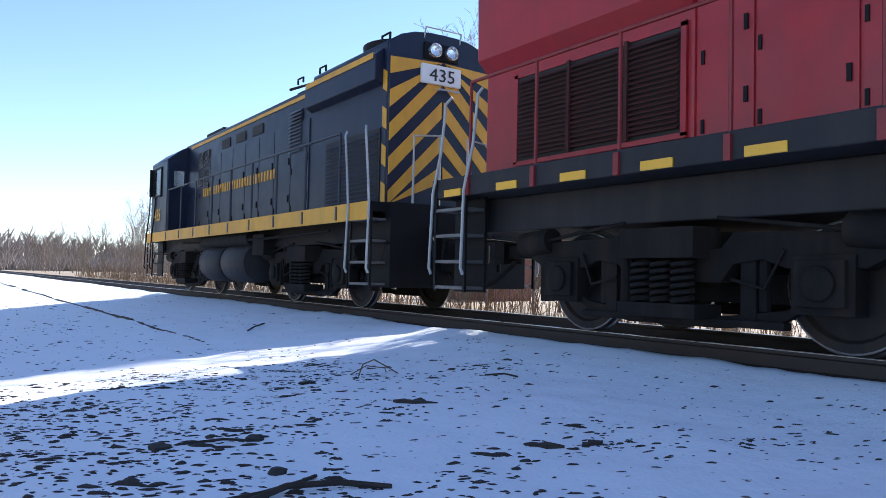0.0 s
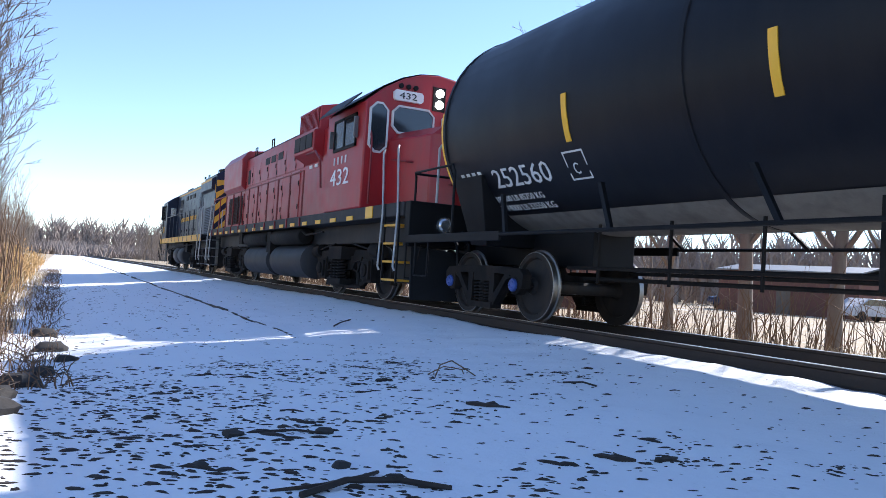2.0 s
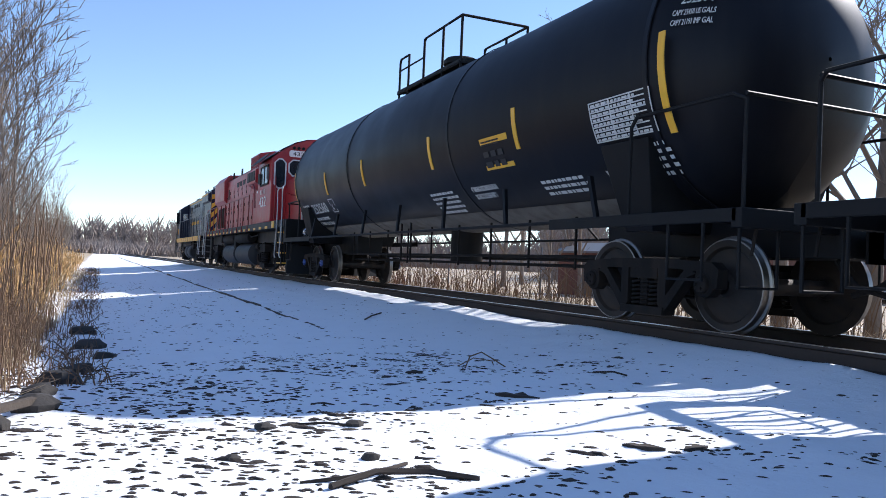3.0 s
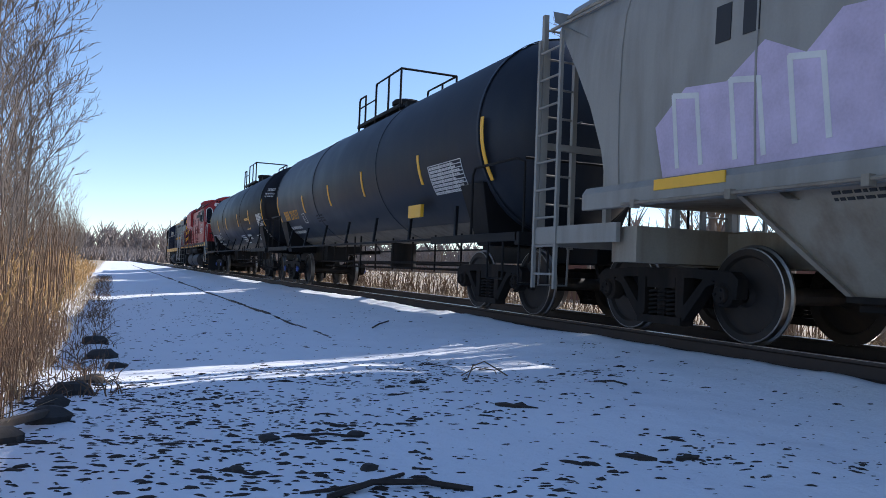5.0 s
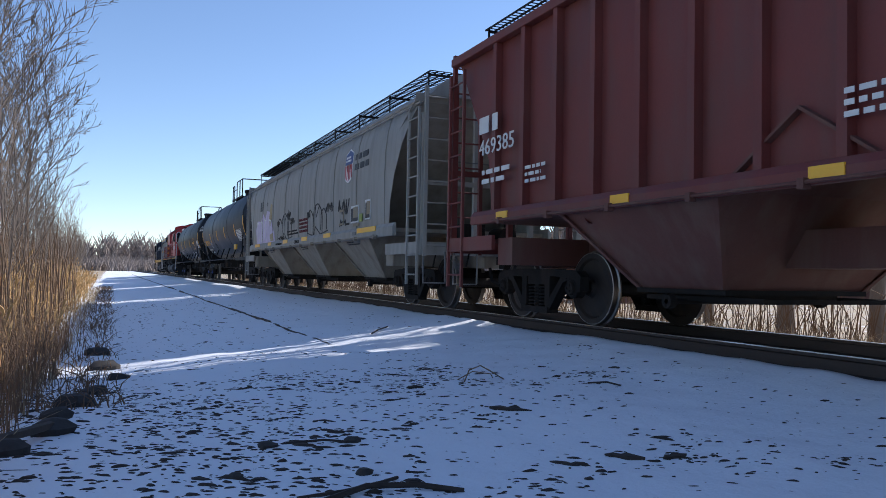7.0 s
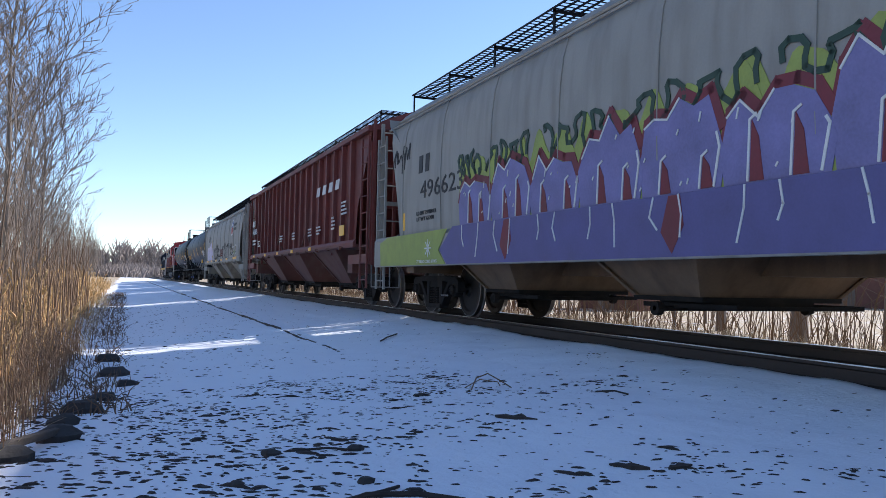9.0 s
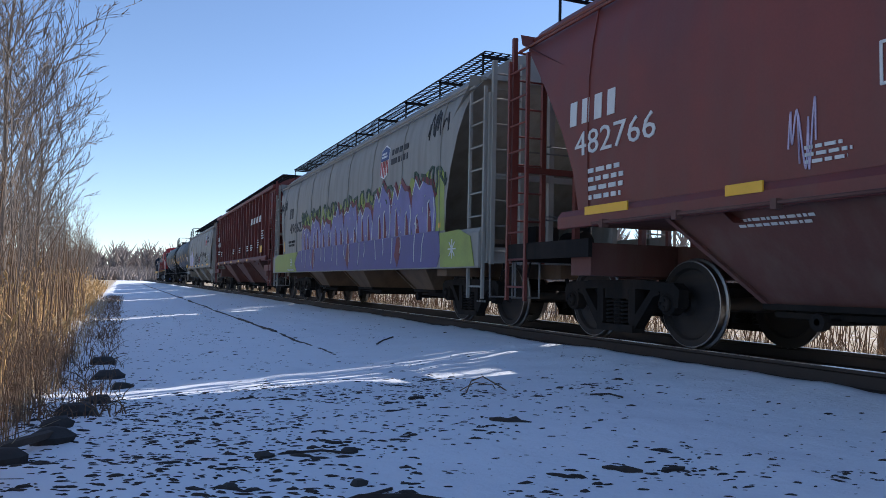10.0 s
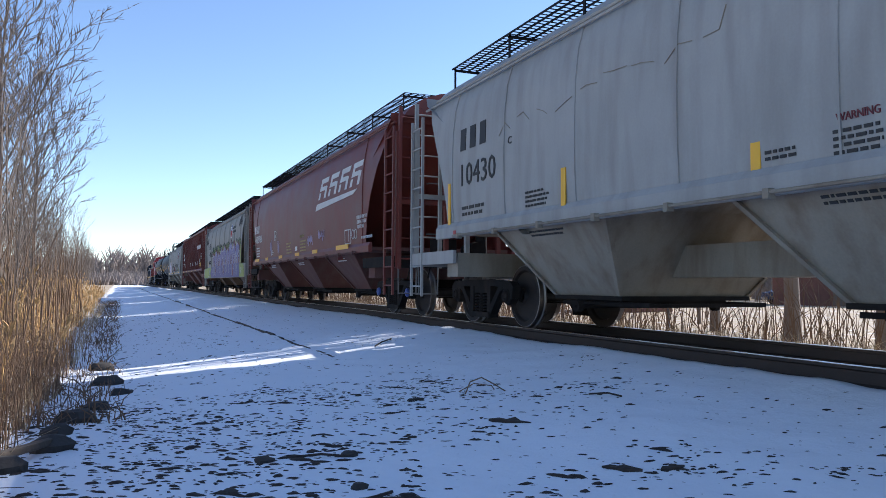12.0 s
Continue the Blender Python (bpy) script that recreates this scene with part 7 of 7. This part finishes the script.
twig([(0.62, 2.95, 0.0), (0.8, 2.92, 0.02), (1.0, 3.05, 0.02), (1.1, 3.15, 0.01)], 0.008, "dark broken branch lying on snow", material=M_LEAFLIT)
twig([(0.85, 4.05, 0.0), (1.0, 4.0, 0.015), (1.12, 3.95, 0.01)], 0.007, "short thin dark twig lying on snow", material=M_LEAFLIT)
for pts, r in (([(-0.75, 3.9, 0.03), (-0.5, 4.4, 0.06), (-0.3, 4.9, 0.05)], 0.026), ([(-0.6, 4.9, 0.03), (-0.35, 5.4, 0.06), (-0.25, 6.2, 0.04)], 0.003), ([(-0.9, 5.2, 0.05), (-0.55, 5.5, 0.12), (-0.25, 5.6, 0.08)], 0.002),
               ([(-0.4, 8.0, 0.04), (-0.15, 8.8, 0.08), (-0.05, 9.6, 0.05)], 0.0035), ([(-0.5, 10.4, 0.05), (-0.1, 11.2, 0.07), (0.05, 12.3, 0.05)], 0.0035), ([(-1.0, 3.6, 0.02), (-0.7, 3.75, 0.05), (-0.35, 3.7, 0.03)], 0.0018)):
    twig(pts, r, "rotten grey-brown log beside the path", "log", M_LOG)


# ---- bare trees ----
def bough(m, p, d, length, r, depth, rr, spread, up, thin=0.0125):
    """A limb of tapering pieces that wanders, and the limbs that leave it."""
    n = 5 if depth > 1 else 3
    seg = 5 if depth > 2 else 3
    tips = []
    q = p.copy()
    rad = r
    for i in range(n):
        d = (d + Vector((rr.uniform(-1, 1), rr.uniform(-1, 1), rr.uniform(-0.5, 1) * up)) * (0.09 if depth > 1 else 0.14)).normalized()
        e = q + d * (length / n)
        r2 = r * (1 - (i + 1) / n * 0.75)
        m.tube(q, e, rad, r2, seg, caps=False)
        q, rad = e, r2
        tips.append((q.copy(), d.copy(), rad, (i + 1) / n))
    if depth <= 0:
        return
    kids = {3: 7, 2: 4, 1: 2}.get(depth, 3)
    for k in range(kids):
        u = rr.uniform(0.22 if depth == 4 else 0.15, 1.0)
        a = tips[min(n - 1, int(u * n))]
        side = a[1].orthogonal().normalized()
        side.rotate(Matrix.Rotation(rr.uniform(0, 2 * math.pi), 3, a[1]))
        nd = (a[1] * math.cos(spread) + side * math.sin(spread) * rr.uniform(0.7, 1.2) + Vector((0, 0, up * 0.35))).normalized()
        bough(m, a[0], nd, length * rr.uniform(0.3, 0.5) * (1.15 - 0.45 * u if depth == 4 else 1), max(thin, a[2] * 0.55), depth - 1, rr, spread * 0.95, up, thin)


def tree_kind(height, radius, seed, depth=4, spread=0.6, up=0.6, lean=0.0, thin=0.014):
    rr = random.Random(seed)
    trunk, crown = Mesh(), Mesh()
    d = Vector((lean, 0, 1)).normalized()
    p = Vector((0, 0, -0.3))
    path, n = [], 9
    for i in range(n):
        r = radius * (1 - i / n * 0.82)
        e = p + d * (height * 0.92 / n)
        trunk.tube(p, e, r * (1.25 if i == 0 else 1), radius * (1 - (i + 1) / n * 0.82), 8, caps=False)
        path.append((e.copy(), d.copy(), radius * (1 - (i + 1) / n * 0.82), (i + 1) / n))
        p = e
        d = (d + Vector((rr.uniform(-1, 1), rr.uniform(-1, 1), 0.3)) * 0.07).normalized()
    for k in range(19):
        u = 0.12 + 0.88 * k / 18
        a = path[min(n - 1, int(u * n))]
        ang = k * 2.4 + rr.uniform(-0.4, 0.4)
        nd = Vector((math.cos(ang) * math.sin(spread), math.sin(ang) * math.sin(spread), math.cos(spread) + up * 0.3)).normalized()
        bough(crown, a[0], nd, height * rr.uniform(0.40, 0.52) * (1.12 - 0.72 * u), max(thin * 1.8, a[2] * 0.5), depth - 1, rr, spread, up, thin)
    return trunk.data("trunk", M_BARK, 60), crown.data("crown", M_TWIG, 60)


KINDS = [tree_kind(11.5, 0.12, 1, spread=0.6, up=0.5, thin=0.015), tree_kind(10.0, 0.10, 2, spread=0.64, up=0.45, thin=0.015), tree_kind(11.5, 0.17, 3, spread=0.7, up=0.4, thin=0.011)]
LIGHT = [tree_kind(9.5, 0.10, 11, 3, 0.45, 0.7, thin=0.014), tree_kind(8.0, 0.08, 12, 3, 0.5, 0.6, thin=0.014), tree_kind(6.5, 0.07, 13, 3, 0.55, 0.5, lean=0.1, thin=0.013)]


def tree(kind, x, y, scale, turn, label, group):
    ob = thing("tree", label, "tree", pose(x, y, ground_height(x, y), 0, 0, turn), group)
    ob.scale = (scale, scale, scale)
    part("trunk", kind[0], None, ob), part("crown", kind[1], None, ob, "fine bare twigs")


T_LABEL = "bare grey-brown tree with fine upswept twigs"
for k, x, y, sc, tn in ((0, -2.6, 27.5, 1.0, 20), (1, -4.4, 19.5, 0.95, 100), (0, -3.9, 22.5, 0.8, 200), (1, -4.2, 33, 1.0, 50), (2, -5.0, 24, 0.9, 310), (1, -2.9, 38, 0.95, 160), (0, -3.4, 45, 1.0, 260), (1, -5.2, 16.0, 0.85, 15), (0, -6.5, 19, 0.95, 75)):
    tree(KINDS[k], x - 0.85, y, sc, tn, T_LABEL, "trees beside the path")
rnd = random.Random(33)
for i in range(74):
    y = 34 + 175 * (i / 74) ** 1.1 + rnd.uniform(-1.5, 1.5)
    x = -3.6 - abs(rnd.gauss(0, 3.2)) - 0.012 * y
    tree(LIGHT[i % 3], x, y, rnd.uniform(0.65, 1.1), rnd.uniform(0, 360), "thin bare roadside tree among dry weeds", "trees beside the path")
SAPLINGS = [tree_kind(4.2, 0.028, 21, 2, 0.35, 0.9, thin=0.006), tree_kind(3.4, 0.022, 22, 2, 0.4, 0.8, lean=0.08, thin=0.006), tree_kind(5.0, 0.034, 23, 2, 0.32, 0.9, lean=-0.06, thin=0.006)]
for i in range(26):
    y = 5.2 + 24 * (i / 26) ** 1.1 + rnd.uniform(-0.4, 0.4)
    tree(SAPLINGS[i % 3], -1.35 - 0.02 * y - abs(rnd.gauss(0, 0.9)), y, rnd.uniform(0.55, 1.05), rnd.uniform(0, 360), "slender bare sapling among dry weeds", "saplings beside the path")
# big trees beyond the track
for k, x, y, sc, tn in ((2, 15.0, 13.8, 1.15, 0), (2, 14.5, 11.0, 1.0, 140), (2, 16.0, 17.5, 0.9, 250), (1, 13.5, 9.0, 0.9, 40), (2, 23.0, 35.0, 1.15, 90), (2, 24.0, 44.0, 1.05, 200), (0, 21.0, 31.0, 0.95, 320), (1, 15.5, 25.0, 0.62, 10), (2, 30.0, 52.0, 1.1, 60), (1, 18.5, 21.0, 0.6, 80)):
    tree(KINDS[k], x, y, sc, tn, "bare spreading tree beyond the track", "trees beyond the track")
for i in range(70):
    y = 60 + 170 * (i / 70) + rnd.uniform(-3, 3)
    x = 12 + abs(rnd.gauss(0, 7)) + 0.02 * y
    tree(LIGHT[i % 3], x, y, rnd.uniform(0.6, 1.05), rnd.uniform(0, 360), "thin bare tree beyond the track", "trees beyond the track")

# far woods round the horizon: uncountable small bare crowns
rnd = random.Random(41)
m = Mesh()
for i in range(4300):
    near = i > 3000
    a = rnd.uniform(0.55, 1.7) if near else rnd.uniform(-0.5, 1.7)
    dist = rnd.uniform(75, 130) if near else rnd.uniform(236, 330)
    x, y = dist * math.sin(a), dist * math.cos(a)
    h = rnd.uniform(6, 11) * (0.7 if near else 1) * (1 + 0.2 * noise.noise((a * 6, 0, 0)))
    m.tube((x, y, -0.5), (x, y, h * 0.8), 0.22, 0.06, 3, caps=False)
    for k in range(18):
        z = h * rnd.uniform(0.02, 0.8)
        b = rnd.uniform(0, 6.28)
        l = h * rnd.uniform(0.18, 0.34)
        m.tube((x, y, z), (x + l * 0.6 * math.cos(b), y + l * 0.6 * math.sin(b), z + l), 0.13 if near else 0.28, 0.02 if near else 0.05, 3, caps=False)
for i in range(1500):  # low brush at the foot of the woods
    a, dist, h = rnd.uniform(-0.25, 0.7), rnd.uniform(205, 240), rnd.uniform(2.0, 4.5)
    x, y = dist * math.sin(a), dist * math.cos(a)
    for k in range(5):
        b, l = rnd.uniform(0, 6.28), h * rnd.uniform(0.6, 1.0)
        m.tube((x, y, -0.5), (x + l * 0.5 * math.cos(b), y + l * 0.5 * math.sin(b), l), 0.3, 0.05, 3, caps=False)
tagged(new("far_woods", m.data("far_woods", M_FARWOOD, 60)), "far belt of bare brown woods", "woods", kind="stuff")

# ---- dry grass, reeds and weeds ----
rnd = random.Random(51)


def blades(name, material, label, count, place, height, r, lean=0.18, plume=0.0):
    m = Mesh()
    for i in range(count):
        x, y = place(i)
        h = height(x, y)
        a = rnd.uniform(0, 6.28)
        l = abs(rnd.gauss(0, lean)) * h
        p = Vector((x, y, ground_height(x, y) - 0.03))
        q = p + Vector((l * 0.35 * math.cos(a), l * 0.35 * math.sin(a), h * 0.6))
        t = p + Vector((l * math.cos(a), l * math.sin(a), h))
        k = r * rnd.uniform(0.6, 1.4) * (1 + 0.02 * y)
        m.tube(p, q, k, k * 0.8, 3, caps=False), m.tube(q, t, k * 0.8, k * 0.25, 3, caps=False)
        if plume and rnd.random() < plume:
            u = t + Vector((0.1 * math.cos(a), 0.1 * math.sin(a), 0.16))
            m.tube(t - Vector((0, 0, 0.05)), (t + u) / 2, k * 0.5, k * 3.0, 4, caps=False), m.tube((t + u) / 2, u, k * 3.0, 0.001, 4, caps=False)
    tagged(new(name, m.data(name, material, 60)), label, "dry grass", kind="stuff")


def left_place(i):
    y = 3.2 + 75 * rnd.random() ** 1.9
    return -0.75 - 0.006 * y - abs(rnd.gauss(0, 1.1 + 0.02 * y)), y


def near_left(i):
    y = rnd.uniform(3.4, 13)
    return -0.45 - 0.012 * y - abs(rnd.gauss(0, 0.75)), y


blades("reeds", M_REED, "tall golden dry reeds beside the path", 1900, left_place, lambda x, y: rnd.uniform(0.4, 1.25) * min(1.3, 0.6 + 0.4 * abs(x + 0.8)) * (0.8 + 0.5 * noise.noise((x * 1.5, y * 0.8, 2))), 0.0075, 0.24, plume=0.3)
blades("weed_stalks", M_STALK, "dark dead weed stalks beside the path", 1300, near_left, lambda x, y: rnd.uniform(0.25, 0.95) * min(1.4, 0.7 + 0.5 * abs(x + 0.5)), 0.0035, 0.22)
blades("tall_stalks", M_STALK, "tall brown dead stalks beside the path", 290, lambda i: (-0.95 - abs(rnd.gauss(0, 1.3)), rnd.uniform(4.5, 26)), lambda x, y: rnd.uniform(1.1, 2.4), 0.010, 0.12)
blades("edge_weeds", M_STALK, "dark matted weeds and litter at the edge of the path", 2300, lambda i: (rnd.uniform(-0.25, 0.12) - abs(rnd.gauss(0, 0.5)), 6.0 + 45 * rnd.random() ** 1.4), lambda x, y: rnd.uniform(0.03, 0.2), 0.005, 0.9)
blades("edge_straw", M_STRAW, "short straw along the edge of the path", 3500, lambda i: (-0.55 - abs(rnd.gauss(0, 0.8)), 3 + 40 * rnd.random() ** 1.6), lambda x, y: rnd.uniform(0.05, 0.28), 0.003, 0.5)
blades("track_straw", M_STRAW, "dry tan grass beyond the track", 9000, lambda i: (8.4 + abs(rnd.gauss(0, 2.2)), 1 + 70 * rnd.random() ** 1.5), lambda x, y: rnd.uniform(0.1, 0.45), 0.004, 0.8)
blades("brush", M_STALK, "grey-brown brush beyond the track", 2600, lambda i: (10.5 + abs(rnd.gauss(0, 3.0)), 3 + 75 * rnd.random() ** 1.3), lambda x, y: rnd.uniform(0.4, 1.8), 0.008, 0.6)


# ---- beyond the track: sheds, poles and parked cars in a snowy yard ----
def utility_pole(x, y, h):
    p = thing("utility_pole", "weathered wooden utility pole beyond the track", "pole", pose(x, y, ground_height(x, y)), "poles beyond the track")
    part("pole", Mesh().tube((0, 0, -0.3), (0, 0, h), 0.12, 0.09, 10), M_POLE, p)
    part("crossarm", Mesh().box(-0.8, 0.8, -0.05, 0.05, h - 0.7, h - 0.6), M_POLE, p, smooth=0)


def fence_post(x, y, h):
    tagged(new("fence_post", Mesh().tube((x, y, -0.3), (x, y, h), 0.04, 0.04, 8).data("fence_post", M_GALV, 30)), "thin pale metal post in the straw", "post", "posts beyond the track")


for x, y in ((14.5, 20.0), (14.2, 23.5), (14.8, 28.0), (13.9, 17.0), (15.0, 33.0)):
    fence_post(x, y, 1.6)


def parked_car(x, y, turn, paint, label):
    c = thing("car", label, "car", pose(x, y, ground_height(x, y) - 0.02, 0, 0, turn), "parked cars")
    prof = [(-2.2, 0.35), (-2.25, 0.7), (-2.1, 0.88), (-1.2, 0.98), (-0.55, 1.42), (0.9, 1.45), (1.6, 1.0), (2.15, 0.92), (2.25, 0.6), (2.2, 0.35)]
    part("body", Mesh().extrude(prof, "x", -0.85, 0.85), paint, c, bevel=0.06)
    part("window", Mesh().extrude([(-1.05, 1.02), (-0.5, 1.36), (0.85, 1.39), (1.4, 1.03)], "x", -0.862, 0.862), M_GLASS, c, smooth=0)
    tyre = Mesh().lathe([(0.0, -0.1), (0.2, -0.1), (0.32, -0.09), (0.33, 0.0), (0.32, 0.09), (0.2, 0.1), (0.0, 0.1)], "x", (0, 0, 0), 18).data("wheel", M_TYRE, 30)
    for sx in (-0.78, 0.78):
        for sy in (-1.4, 1.4):
            part("wheel", tyre, None, c, "", pose(sx, sy, 0.33))


parked_car(46.0, 42.0, 60, M_CARBLUE, "dark blue parked car in a snowy yard")
parked_car(51.0, 37.5, 70, M_CARBLUE, "dark blue parked car in a snowy yard")
parked_car(45.0, 31.0, 80, M_CARWHITE, "silver parked car in a snowy yard")


def shed(x, y, w, d, h, label):
    s = thing("shed", label, "shed", pose(x, y, ground_height(x, y) - 0.05, 0, 0, 12))
    part("wall", Mesh().box(-w / 2, w / 2, -d / 2, d / 2, 0, h), M_SHED, s, smooth=0)
    part("roof", Mesh().extrude([(-w / 2 - 0.2, h), (0, h + 0.5), (w / 2 + 0.2, h), (w / 2 + 0.2, h + 0.1), (0, h + 0.6), (-w / 2 - 0.2, h + 0.1)], "y", -d / 2 - 0.2, d / 2 + 0.2), M_GALV, s, smooth=0)
    part("door", Mesh().box(-w / 2 - 0.03, -w / 2, -0.5, 0.5, 0, 1.9), M_POLE, s, smooth=0)


shed(24.0, 33.0, 3.0, 4.0, 2.2, "small red-brown shed in the yard")
shed(48.0, 38.0, 6.0, 10.0, 3.0, "long low red-brown shed in the yard")
utility_pole(33.0, 40.0, 8.0)



# ---- what moves ----
def motions():
    """The train rolls away along the track at a steady pace, and its wheels turn."""
    add_treads()
    for car, y in TRAIN:
        walk(car, [(t, pose(CX, y + SPEED * t, RZ)) for t in [0.5 * k for k in range(25)]])
    for ws, seat, r in ROLLING:
        turn = math.degrees(SPEED / r)
        walk(ws, [(k / 15, pose(*seat, -turn * k / 15)) for k in range(181)])


motions()
